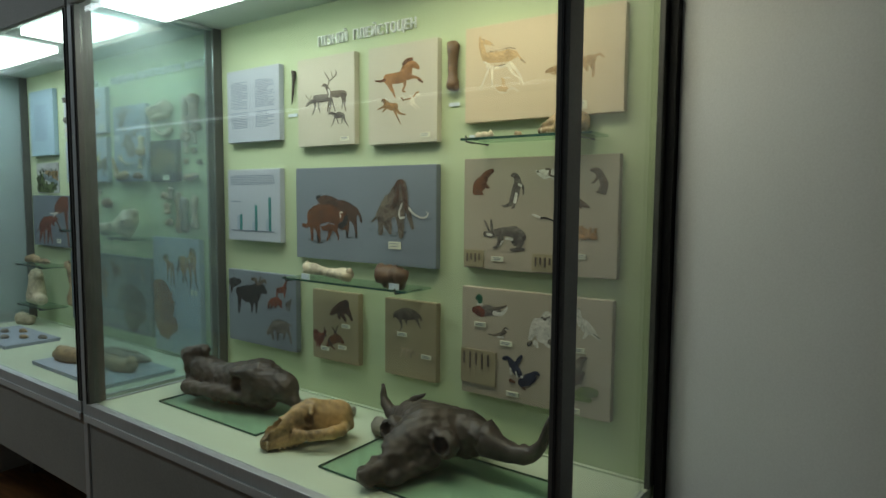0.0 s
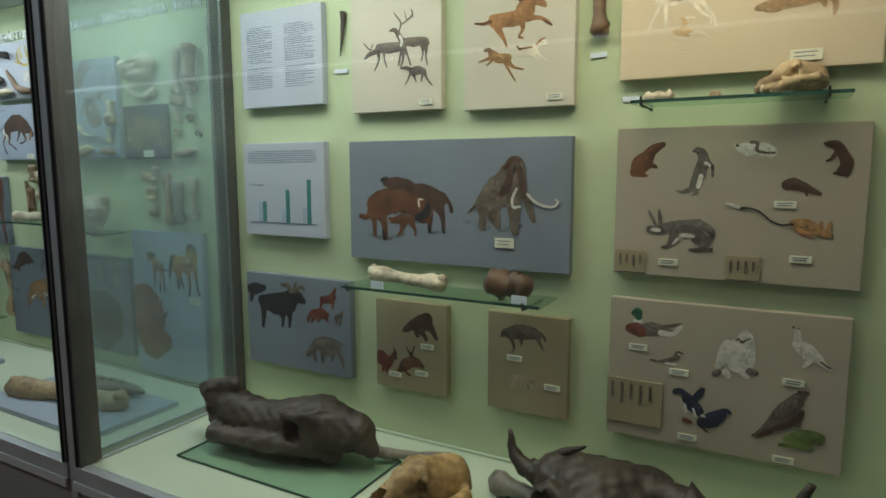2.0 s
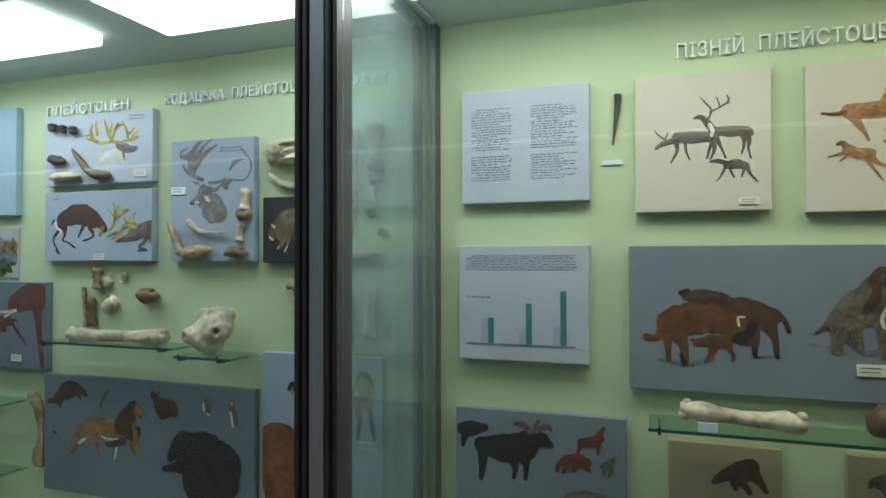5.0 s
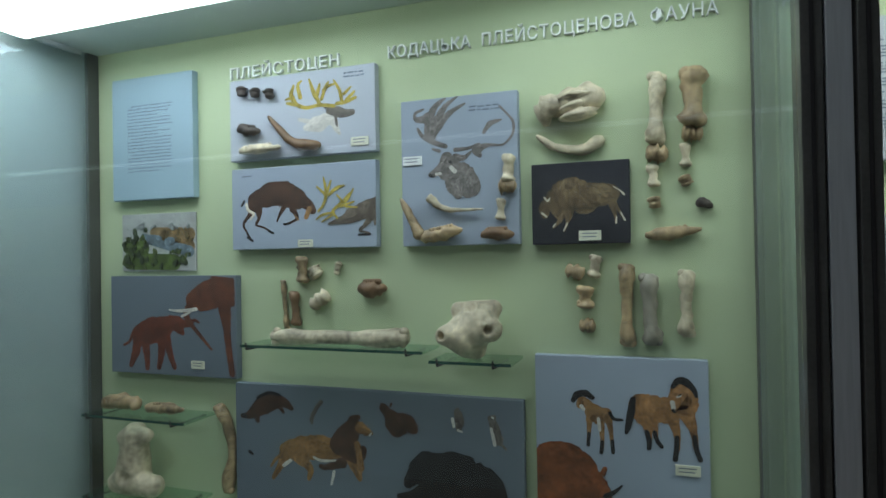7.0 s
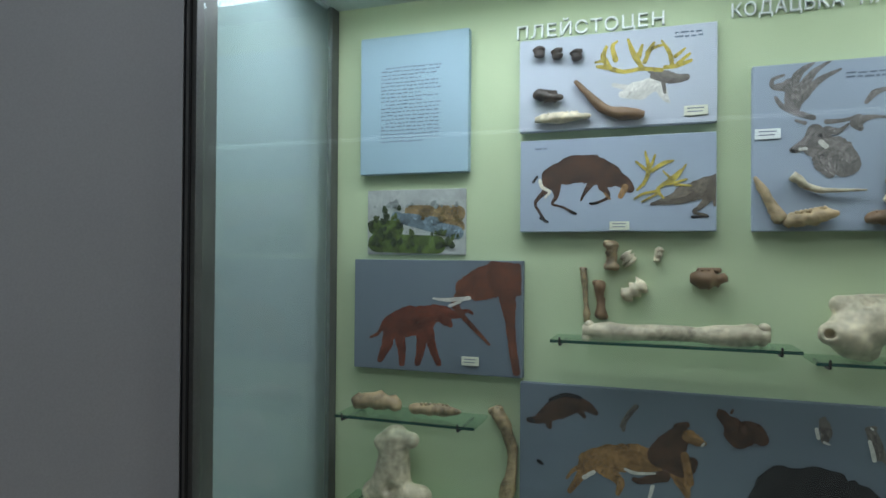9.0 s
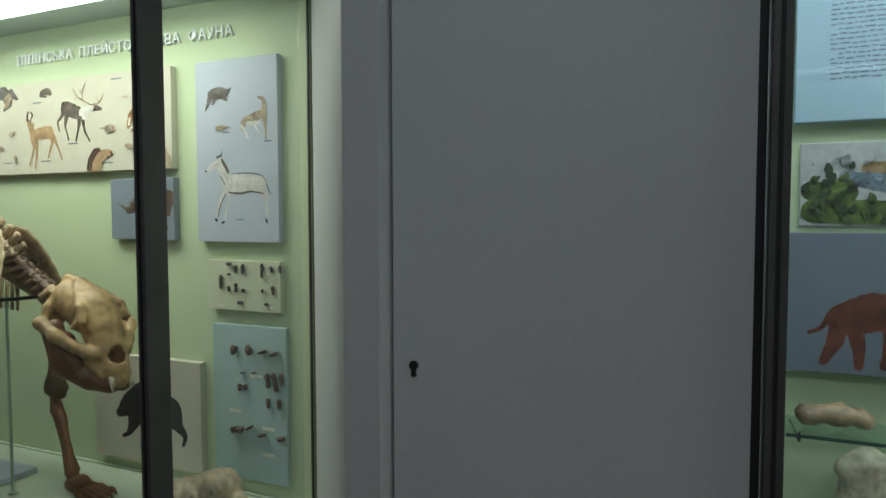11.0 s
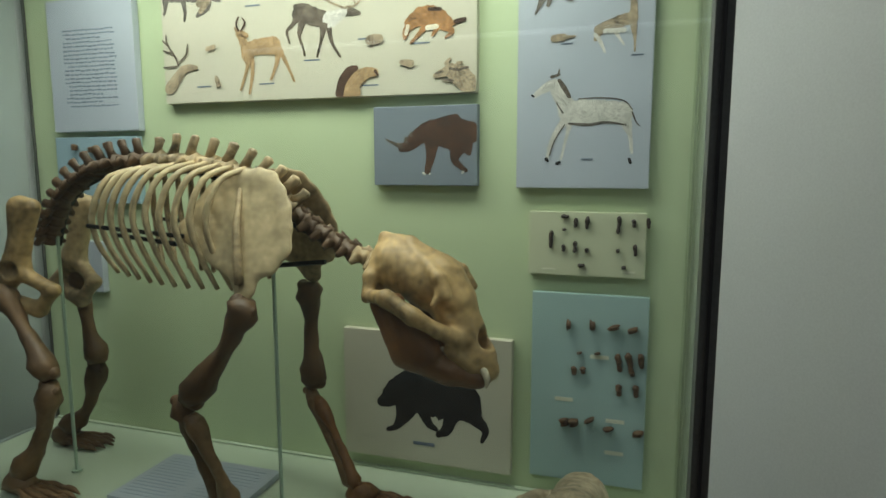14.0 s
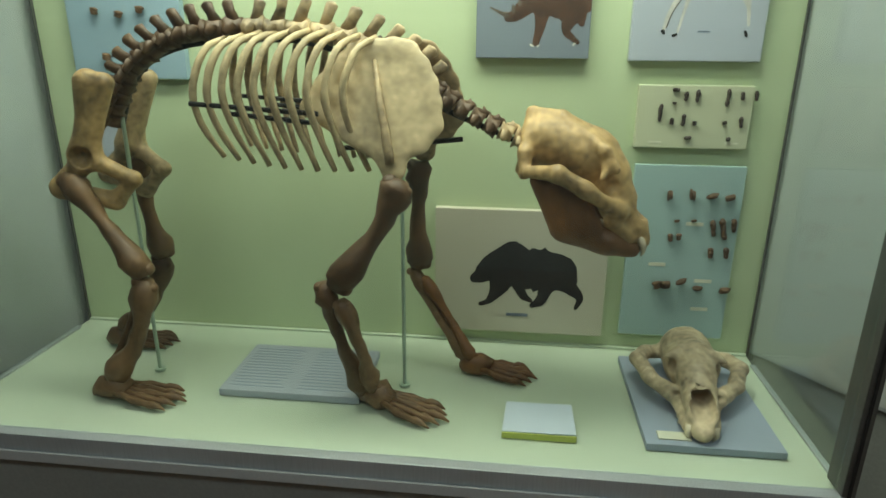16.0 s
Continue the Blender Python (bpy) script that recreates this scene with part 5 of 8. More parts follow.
brushed(b, "painted_foal_dark", [[(0.233, 0.81, 0.0139), (0.26, 0.836, 0.0208), (0.308, 0.843, 0.0206), (0.349, 0.826, 0.0136)], [(0.448, 0.766, 0.0101), (0.474, 0.742, 0.01), (0.519, 0.74, 0.0083)], [(0.325, 0.674, 0.0103), (0.318, 0.625, 0.0103)], [(0.402, 0.643, 0.0108), (0.395, 0.597, 0.0119)], [(0.461, 0.648, 0.0107), (0.464, 0.602, 0.0117)]], F_DARK)
brushed(b, "painted_muzzle", [[(0.281, 0.788, 0.0103), (0.295, 0.775, 0.0103)], [(0.382, 0.738, 0.0102), (0.389, 0.691, 0.0085)]], F_PALE)
brushed(b, "painted_horse", [[(0.631, 0.803, 0.0779), (0.708, 0.793, 0.0801), (0.785, 0.793, 0.0695)], [(0.64, 0.766, 0.0584), (0.665, 0.716, 0.0258), (0.671, 0.674, 0.0161)], [(0.684, 0.75, 0.0386), (0.702, 0.711, 0.0193), (0.708, 0.677, 0.0128)], [(0.8, 0.764, 0.0378), (0.824, 0.696, 0.0188), (0.824, 0.639, 0.0157)], [(0.875, 0.791, 0.0498), (0.913, 0.714, 0.0216), (0.925, 0.647, 0.0154)], [(0.845, 0.842, 0.0625), (0.878, 0.871, 0.0559), (0.875, 0.825, 0.0684)], [(0.836, 0.869, 0.047), (0.818, 0.827, 0.0314), (0.806, 0.798, 0.0189)]], F_ORANGE)
brushed(b, "painted_horse_dark", [[(0.806, 0.89, 0.0126), (0.836, 0.915, 0.0188), (0.875, 0.912, 0.0218), (0.919, 0.882, 0.0154), (0.933, 0.855, 0.0092)], [(0.583, 0.828, 0.0164), (0.571, 0.773, 0.023), (0.552, 0.713, 0.0165), (0.542, 0.689, 0.0099)], [(0.659, 0.697, 0.0146), (0.671, 0.663, 0.0145), (0.668, 0.632, 0.0129)], [(0.702, 0.7, 0.0128), (0.715, 0.666, 0.0128), (0.739, 0.644, 0.0112)], [(0.824, 0.685, 0.0141), (0.821, 0.639, 0.0141), (0.812, 0.597, 0.0158)], [(0.919, 0.692, 0.0139), (0.928, 0.642, 0.0139), (0.948, 0.603, 0.0154)]], F_DARK)
brushed(b, "painted_muzzle", [[(0.803, 0.826, 0.0126), (0.809, 0.803, 0.0126)], [(0.83, 0.85, 0.0063), (0.848, 0.856, 0.0062)]], F_PALE)
brushed(b, "painted_nose", [[(0.806, 0.794, 0.0094), (0.815, 0.788, 0.0079)], [(0.836, 0.855, 0.0047), (0.848, 0.86, 0.0047)]], F_DARK)
brushed(b, "painted_rhinoceros", [[(0.115, 0.498, 0.1848), (0.185, 0.443, 0.2179), (0.271, 0.402, 0.1906)], [(0.079, 0.558, 0.0929), (0.185, 0.561, 0.1053), (0.271, 0.519, 0.0969)], [(0.288, 0.501, 0.0898), (0.362, 0.469, 0.0614), (0.405, 0.415, 0.0542)], [(0.402, 0.511, 0.0169), (0.415, 0.531, 0.0135)], [(0.097, 0.335, 0.1428), (0.254, 0.253, 0.2089), (0.422, 0.248, 0.1015)]], fur("rhino_rust", (0.24, 0.075, 0.022)))
brushed(b, "painted_horn", [[(0.415, 0.416, 0.0169), (0.461, 0.435, 0.0134), (0.513, 0.468, 0.0053)]], F_DARK)
caption(b, 0.88, 0.555, 0.045, 0.02)

# ---- case A
b = board("pale blue text board with one column of print", -6.370, -6.088, 1.564, 1.902, PALE, name="text_board")
text_block(b, 0.18, 0.80, 0.18, 0.78, 20, 41, thick=0.35)
b = board("long cream canvas painting of ice-age animals", -5.998, -5.194, 1.627, 1.907, CREAM)
brushed(b, "painted_wolf", [[(0.034, 0.918, 0.0186), (0.085, 0.927, 0.0245), (0.131, 0.916, 0.0243)], [(0.019, 0.88, 0.0125), (0.017, 0.808, 0.0063), (0.011, 0.767, 0.0042)], [(0.084, 0.876, 0.0102), (0.089, 0.772, 0.0062), (0.085, 0.7, 0.0041)], [(0.136, 0.925, 0.0242), (0.166, 0.837, 0.0201), (0.155, 0.779, 0.0141), (0.132, 0.732, 0.0061)], [(0.177, 0.916, 0.016), (0.202, 0.86, 0.0099), (0.215, 0.837, 0.004)]], F_GREY)
brushed(b, "painted_wolf_face", [[(0.141, 0.833, 0.0121), (0.165, 0.888, 0.01)], [(0.04, 0.958, 0.0062), (0.109, 0.962, 0.0061)], [(0.175, 0.846, 0.008), (0.146, 0.77, 0.0081)]], F_CHALK)
brushed(b, "painted_mouse", [[(0.355, 0.87, 0.0115), (0.383, 0.888, 0.0133), (0.401, 0.864, 0.0094)], [(0.346, 0.847, 0.0058), (0.38, 0.83, 0.0038)]], F_SEPIA)
brushed(b, "painted_reindeer", [[(0.473, 0.674, 0.0168), (0.513, 0.656, 0.0259), (0.553, 0.619, 0.0238)], [(0.488, 0.622, 0.0149), (0.478, 0.502, 0.0056), (0.489, 0.403, 0.0037), (0.493, 0.348, 0.0037)], [(0.472, 0.645, 0.0112), (0.455, 0.589, 0.0066), (0.438, 0.544, 0.0047), (0.445, 0.454, 0.0034)], [(0.556, 0.57, 0.0128), (0.547, 0.457, 0.0055), (0.533, 0.333, 0.0037)], [(0.572, 0.567, 0.0091), (0.58, 0.436, 0.0055), (0.605, 0.322, 0.0036)], [(0.622, 0.653, 0.009), (0.642, 0.658, 0.0107), (0.666, 0.644, 0.0053)]], F_SEPIA)
brushed(b, "painted_reindeer_mane", [[(0.577, 0.614, 0.0236), (0.602, 0.638, 0.018), (0.62, 0.663, 0.0108)]], F_PALE)
brushed(b, "painted_back", [[(0.469, 0.732, 0.0093), (0.504, 0.725, 0.0092), (0.533, 0.671, 0.0073)], [(0.532, 0.589, 0.0074), (0.562, 0.569, 0.0073)]], F_SEPIA)
brushed(b, "painted_antlers", [[(0.623, 0.69, 0.0029), (0.584, 0.737, 0.0029), (0.545, 0.802, 0.0029), (0.526, 0.883, 0.0022)], [(0.555, 0.781, 0.0025), (0.531, 0.777, 0.0018)], [(0.574, 0.748, 0.0025), (0.575, 0.843, 0.0025), (0.59, 0.924, 0.0022)], [(0.575, 0.805, 0.0022), (0.56, 0.865, 0.0018)], [(0.628, 0.699, 0.0029), (0.652, 0.703, 0.0028), (0.671, 0.746, 0.0025), (0.681, 0.799, 0.0018)], [(0.656, 0.712, 0.0021), (0.645, 0.78, 0.0018)]], F_CHALK)
brushed(b, "painted_roe_deer", [[(0.299, 0.418, 0.0177), (0.343, 0.441, 0.0233), (0.39, 0.443, 0.0249)], [(0.3, 0.438, 0.0157), (0.284, 0.521, 0.0118), (0.276, 0.563, 0.0098), (0.302, 0.538, 0.0078)], [(0.294, 0.378, 0.0118), (0.301, 0.281, 0.0059), (0.276, 0.095, 0.004)], [(0.316, 0.365, 0.0098), (0.318, 0.228, 0.0059), (0.306, 0.061, 0.004)], [(0.398, 0.422, 0.0153), (0.405, 0.332, 0.0077), (0.381, 0.17, 0.0039)], [(0.407, 0.421, 0.0115), (0.43, 0.313, 0.0057), (0.457, 0.146, 0.0038)], [(0.272, 0.574, 0.0059), (0.264, 0.605, 0.0039)]], F_FAWN)
brushed(b, "painted_roe_antlers", [[(0.276, 0.583, 0.003), (0.269, 0.64, 0.003), (0.278, 0.693, 0.002)], [(0.285, 0.581, 0.0029), (0.299, 0.639, 0.0029), (0.291, 0.68, 0.002)]], F_BROWN)
brushed(b, "painted_cat", [[(0.815, 0.54, 0.0171), (0.852, 0.579, 0.027), (0.891, 0.562, 0.0268), (0.915, 0.521, 0.02)], [(0.819, 0.539, 0.0137), (0.804, 0.478, 0.0103), (0.8, 0.432, 0.0052)], [(0.858, 0.504, 0.0085), (0.836, 0.44, 0.0051), (0.818, 0.392, 0.0034)], [(0.915, 0.494, 0.0117), (0.933, 0.455, 0.0066), (0.915, 0.413, 0.0033)], [(0.894, 0.498, 0.0084), (0.879, 0.437, 0.0034)], [(0.926, 0.51, 0.0083), (0.947, 0.524, 0.0049)]], F_ORANGE)
brushed(b, "painted_cat_face", [[(0.809, 0.514, 0.0051), (0.804, 0.459, 0.0052)], [(0.864, 0.494, 0.0068), (0.89, 0.499, 0.0067)]], F_CREAM)
brushed(b, "painted_tail_tip", [[(0.943, 0.525, 0.0058), (0.968, 0.538, 0.0049)], [(0.87, 0.629, 0.005), (0.9, 0.623, 0.005)]], F_BROWN)
brushed(b, "painted_deer_head", [[(0.019, 0.132, 0.0191), (0.045, 0.204, 0.0169), (0.065, 0.265, 0.0147)], [(0.07, 0.285, 0.0125), (0.099, 0.302, 0.0104), (0.122, 0.299, 0.0062)]], F_CHALK)
brushed(b, "painted_antlers", [[(0.057, 0.329, 0.0031), (0.045, 0.405, 0.0031), (0.019, 0.514, 0.0029), (0.016, 0.588, 0.0021)], [(0.041, 0.426, 0.0027), (-0.001, 0.464, 0.0021)], [(0.053, 0.34, 0.0029), (0.085, 0.409, 0.0029), (0.094, 0.502, 0.0021)], [(0.048, 0.32, 0.0027), (-0.005, 0.316, 0.0026), (-0.019, 0.35, 0.0021)], [(0.028, 0.481, 0.0021), (0.001, 0.549, 0.0021)]], F_SEPIA)
brushed(b, "painted_horse_head", [[(0.621, 0.02, 0.0165), (0.638, 0.106, 0.0254), (0.666, 0.16, 0.0198), (0.693, 0.185, 0.0143), (0.712, 0.183, 0.0107)], [(0.645, 0.037, 0.0218), (0.625, 0.03, 0.0146)]], F_FAWN)
brushed(b, "painted_mane", [[(0.602, 0.032, 0.0129), (0.61, 0.118, 0.0128), (0.635, 0.202, 0.0127), (0.655, 0.224, 0.0072)], [(0.712, 0.193, 0.0044), (0.719, 0.163, 0.0035)]], F_BROWN)
brushed(b, "painted_wolf_head", [[(0.977, 0.068, 0.0266), (0.956, 0.125, 0.0267), (0.933, 0.164, 0.0201)], [(0.932, 0.174, 0.0151), (0.903, 0.15, 0.0101), (0.885, 0.133, 0.0051)], [(0.918, 0.221, 0.0067), (0.928, 0.256, 0.0033)], [(0.949, 0.217, 0.005), (0.96, 0.224, 0.0033)]], F_CHALK)
brushed(b, "painted_wolf_marks", [[(0.889, 0.151, 0.0034), (0.907, 0.163, 0.0034)], [(0.928, 0.183, 0.0034), (0.949, 0.171, 0.0033), (0.977, 0.186, 0.0033)], [(0.907, 0.103, 0.0034), (0.935, 0.091, 0.0034)]], F_SEPIA)
brushed(b, "painted_small_animals", [[(0.699, 0.431, 0.0142), (0.725, 0.436, 0.0123)], [(0.845, 0.779, 0.0118), (0.874, 0.791, 0.0133), (0.892, 0.769, 0.0083)], [(0.892, 0.769, 0.0033), (0.916, 0.727, 0.0023)], [(0.802, 0.744, 0.0034), (0.774, 0.741, 0.0017)], [(0.166, 0.449, 0.0081), (0.19, 0.465, 0.0061)], [(0.193, 0.207, 0.0061), (0.199, 0.144, 0.0081)], [(0.791, 0.248, 0.0069), (0.817, 0.235, 0.0103)]], F_CHALK)
for i, (u, v) in enumerate(((0.3, 0.77), (0.34, 0.13), (0.49, 0.30), (0.66, 0.44), (0.82, 0.38), (0.67, 0.08), (0.12, 0.13), (0.72, 0.93))):
    rect(b, "print_line", u, u + 0.05, v, v + 0.012, INK, 0.0008)
b = board("slate blue painting of a woolly rhinoceros", -5.433, -5.192, 1.429, 1.603, SLATE)
brushed(b, "painted_rhinoceros", [[(0.523, 0.665, 0.1041), (0.674, 0.662, 0.1372), (0.823, 0.636, 0.1469), (0.923, 0.656, 0.112)], [(0.505, 0.665, 0.0811), (0.4, 0.568, 0.0703), (0.337, 0.5, 0.053), (0.28, 0.47, 0.0355)], [(0.577, 0.565, 0.075), (0.563, 0.375, 0.0464), (0.531, 0.183, 0.0292)], [(0.84, 0.523, 0.0848), (0.791, 0.335, 0.0399), (0.862, 0.222, 0.0227)], [(0.675, 0.79, 0.0456), (0.795, 0.824, 0.0451)], [(0.893, 0.523, 0.0788), (0.922, 0.41, 0.0281)], [(0.85, 0.237, 0.0227), (0.897, 0.192, 0.0198)]], F_BROWN)
brushed(b, "painted_horn", [[(0.268, 0.501, 0.0237), (0.206, 0.533, 0.0149), (0.124, 0.588, 0.006)], [(0.325, 0.546, 0.0177), (0.32, 0.608, 0.0118)], [(0.382, 0.622, 0.0146), (0.37, 0.668, 0.0088)]], F_SEPIA)
brushed(b, "painted_hooves", [[(0.487, 0.16, 0.0094), (0.512, 0.144, 0.0082)], [(0.549, 0.145, 0.0082), (0.561, 0.152, 0.007)], [(0.861, 0.161, 0.0085), (0.873, 0.177, 0.0074)]], F_PALE)
b = board("pale grey painting of wild ass and saiga", -5.107, -4.840, 1.426, 1.905, PALE)
brushed(b, "painted_ass", [[(0.403, 0.325, 0.0841), (0.521, 0.318, 0.0925), (0.683, 0.321, 0.0819), (0.797, 0.314, 0.0765)], [(0.393, 0.34, 0.0701), (0.325, 0.398, 0.0516), (0.286, 0.434, 0.0423)], [(0.286, 0.439, 0.0422), (0.218, 0.425, 0.0331), (0.141, 0.396, 0.0191)], [(0.379, 0.289, 0.0375), (0.308, 0.239, 0.019), (0.261, 0.179, 0.0143), (0.242, 0.127, 0.012)], [(0.413, 0.279, 0.0234), (0.386, 0.217, 0.0118), (0.349, 0.124, 0.0095)], [(0.82, 0.302, 0.0405), (0.85, 0.234, 0.018), (0.871, 0.151, 0.0113)], [(0.799, 0.279, 0.0271), (0.851, 0.219, 0.009)]], F_PALE)
brushed(b, "painted_ass_shadow", [[(0.404, 0.274, 0.0075), (0.546, 0.267, 0.0116), (0.685, 0.276, 0.0091), (0.822, 0.264, 0.0054)], [(0.865, 0.313, 0.0063), (0.893, 0.276, 0.0054), (0.921, 0.258, 0.0045)], [(0.306, 0.362, 0.0056), (0.355, 0.32, 0.0056)], [(0.473, 0.375, 0.0046), (0.636, 0.377, 0.0046), (0.796, 0.364, 0.0045), (0.865, 0.326, 0.0045)], [(0.37, 0.269, 0.0047), (0.299, 0.205, 0.0048), (0.261, 0.14, 0.0048)]], F_GREY)
brushed(b, "painted_mane", [[(0.324, 0.454, 0.014), (0.363, 0.423, 0.0187), (0.401, 0.386, 0.014)], [(0.266, 0.47, 0.0117), (0.324, 0.479, 0.0093)], [(0.319, 0.484, 0.0075), (0.323, 0.5, 0.0047)]], F_SEPIA)
brushed(b, "painted_hooves", [[(0.237, 0.124, 0.0144), (0.247, 0.116, 0.0096)], [(0.32, 0.106, 0.0124), (0.339, 0.111, 0.0095)], [(0.854, 0.123, 0.0113), (0.864, 0.108, 0.0113)], [(0.116, 0.397, 0.0077), (0.131, 0.391, 0.0076)]], F_DARK)
brushed(b, "painted_saiga", [[(0.605, 0.651, 0.036), (0.695, 0.667, 0.0445), (0.784, 0.683, 0.0441), (0.851, 0.69, 0.035)], [(0.842, 0.681, 0.0351), (0.849, 0.729, 0.0262), (0.839, 0.765, 0.0218), (0.781, 0.78, 0.0132)], [(0.852, 0.661, 0.0263), (0.863, 0.608, 0.011), (0.865, 0.559, 0.0066)], [(0.605, 0.641, 0.027), (0.583, 0.612, 0.0135)]], F_CHALK)
brushed(b, "painted_saiga_belly", [[(0.582, 0.632, 0.0135), (0.62, 0.603, 0.0135), (0.653, 0.561, 0.009)], [(0.651, 0.644, 0.0179), (0.786, 0.644, 0.0177)], [(0.728, 0.637, 0.0133), (0.788, 0.586, 0.0067)]], F_PALE)
brushed(b, "painted_musk_ox", [[(0.204, 0.815, 0.0463), (0.299, 0.821, 0.0596), (0.37, 0.817, 0.041)], [(0.185, 0.791, 0.0279), (0.157, 0.757, 0.014), (0.133, 0.733, 0.0075)], [(0.243, 0.793, 0.0231), (0.229, 0.764, 0.0139)], [(0.393, 0.821, 0.0273), (0.43, 0.834, 0.0091), (0.448, 0.843, 0.0054)], [(0.37, 0.788, 0.0183), (0.403, 0.777, 0.0091)]], F_GREY)
brushed(b, "painted_marten", [[(0.278, 0.627, 0.0279), (0.35, 0.63, 0.0277)], [(0.378, 0.629, 0.0138), (0.434, 0.632, 0.0064)]], F_CHALK)
for u, v in ((0.50, 0.12), (0.33, 0.60), (0.84, 0.54)):
    rect(b, "print_line", u, u + 0.09, v, v + 0.007, INK, 0.0008)
b = board("cream painting of a black cave bear", -5.520, -5.111, 0.778, 1.090, CREAM)
brushed(b, "painted_bear", [[(0.419, 0.584, 0.1094), (0.509, 0.545, 0.1155), (0.624, 0.532, 0.1346), (0.715, 0.516, 0.1102)], [(0.459, 0.609, 0.1019), (0.375, 0.58, 0.0824), (0.306, 0.515, 0.0625)], [(0.341, 0.555, 0.0759), (0.281, 0.476, 0.0524), (0.239, 0.445, 0.0316)], [(0.397, 0.467, 0.0829), (0.375, 0.373, 0.0558), (0.354, 0.315, 0.0351), (0.318, 0.255, 0.0177), (0.276, 0.232, 0.0142)], [(0.508, 0.477, 0.082), (0.504, 0.384, 0.0379), (0.53, 0.313, 0.0242), (0.57, 0.279, 0.0138)], [(0.663, 0.444, 0.0742), (0.65, 0.352, 0.0408), (0.63, 0.281, 0.0309), (0.583, 0.239, 0.0173)], [(0.722, 0.494, 0.0869), (0.787, 0.41, 0.0468), (0.839, 0.351, 0.0301), (0.858, 0.303, 0.0201), (0.839, 0.232, 0.0118)]], F_DARK)
brushed(b, "painted_bear", [[(0.42, 0.661, 0.0543), (0.454, 0.699, 0.0473), (0.5, 0.657, 0.0472)], [(0.77, 0.543, 0.0464), (0.806, 0.456, 0.0332)]], F_DARK)
rect(b, "print_line", 0.43, 0.56, 0.14, 0.165, INK, 0.0008)


# ---------------------------------------------------------------- bones
def bone_mat(name, color, var=0.22):
    return material(name, color, 0.5, min(0.42, var * 1.35), 11, 75, 0.5)


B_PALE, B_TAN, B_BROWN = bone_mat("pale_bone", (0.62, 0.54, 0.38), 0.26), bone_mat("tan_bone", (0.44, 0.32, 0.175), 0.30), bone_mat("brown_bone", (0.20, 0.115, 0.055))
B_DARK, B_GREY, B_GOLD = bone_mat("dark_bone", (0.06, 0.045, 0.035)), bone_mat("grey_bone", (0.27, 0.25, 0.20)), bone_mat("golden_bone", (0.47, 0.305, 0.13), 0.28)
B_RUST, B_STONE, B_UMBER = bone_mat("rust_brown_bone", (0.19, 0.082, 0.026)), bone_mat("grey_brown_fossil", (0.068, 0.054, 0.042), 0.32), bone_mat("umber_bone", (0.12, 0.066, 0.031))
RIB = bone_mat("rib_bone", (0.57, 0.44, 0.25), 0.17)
B_OLD = bone_mat("weathered_bone", (0.55, 0.44, 0.29), 0.26)
IRON = material("black_iron", (0.02, 0.018, 0.016), 0.5, 0.2, 20, 100, 0.1)
PERSPEX = material("green_grey_rod", (0.40, 0.52, 0.40), 0.3, 0.1, 10, 80, 0.0)


def add_tube(bm, pts, radii, seg=10, rough=0.12, flat=1.0, seed=0.0, cap=True):
    """A lumpy tube along pts; flat squashes it along y."""
    pts = [Vector(p) for p in pts]
    rings = []
    for i, (p, r) in enumerate(zip(pts, radii)):
        d = (pts[min(i + 1, len(pts) - 1)] - pts[max(i - 1, 0)]).normalized()
        u = d.cross(Vector((0, 1, 0)))
        u = u.normalized() if u.length > 1e-3 else Vector((1, 0, 0))
        v = d.cross(u).normalized()
        ring = []
        for k in range(seg):
            q = 2 * math.pi * k / seg
            o = u * math.cos(q) + v * math.sin(q)
            w = (p + o * r) * (0.6 / max(r, 0.003)) + Vector((seed, 0, 0))
            n = 1 + rough * (noise.noise(w) + 0.45 * noise.noise(w * 2.7))
            o = o * r * n
            o.y *= flat
            ring.append(bm.verts.new(p + o))
        rings.append(ring)
    for a, b in zip(rings, rings[1:]):
        for k in range(seg):
            bm.faces.new((a[k], a[(k + 1) % seg], b[(k + 1) % seg], b[k]))
    if cap:
        bm.faces.new(rings[0][::-1])
        bm.faces.new(rings[-1])


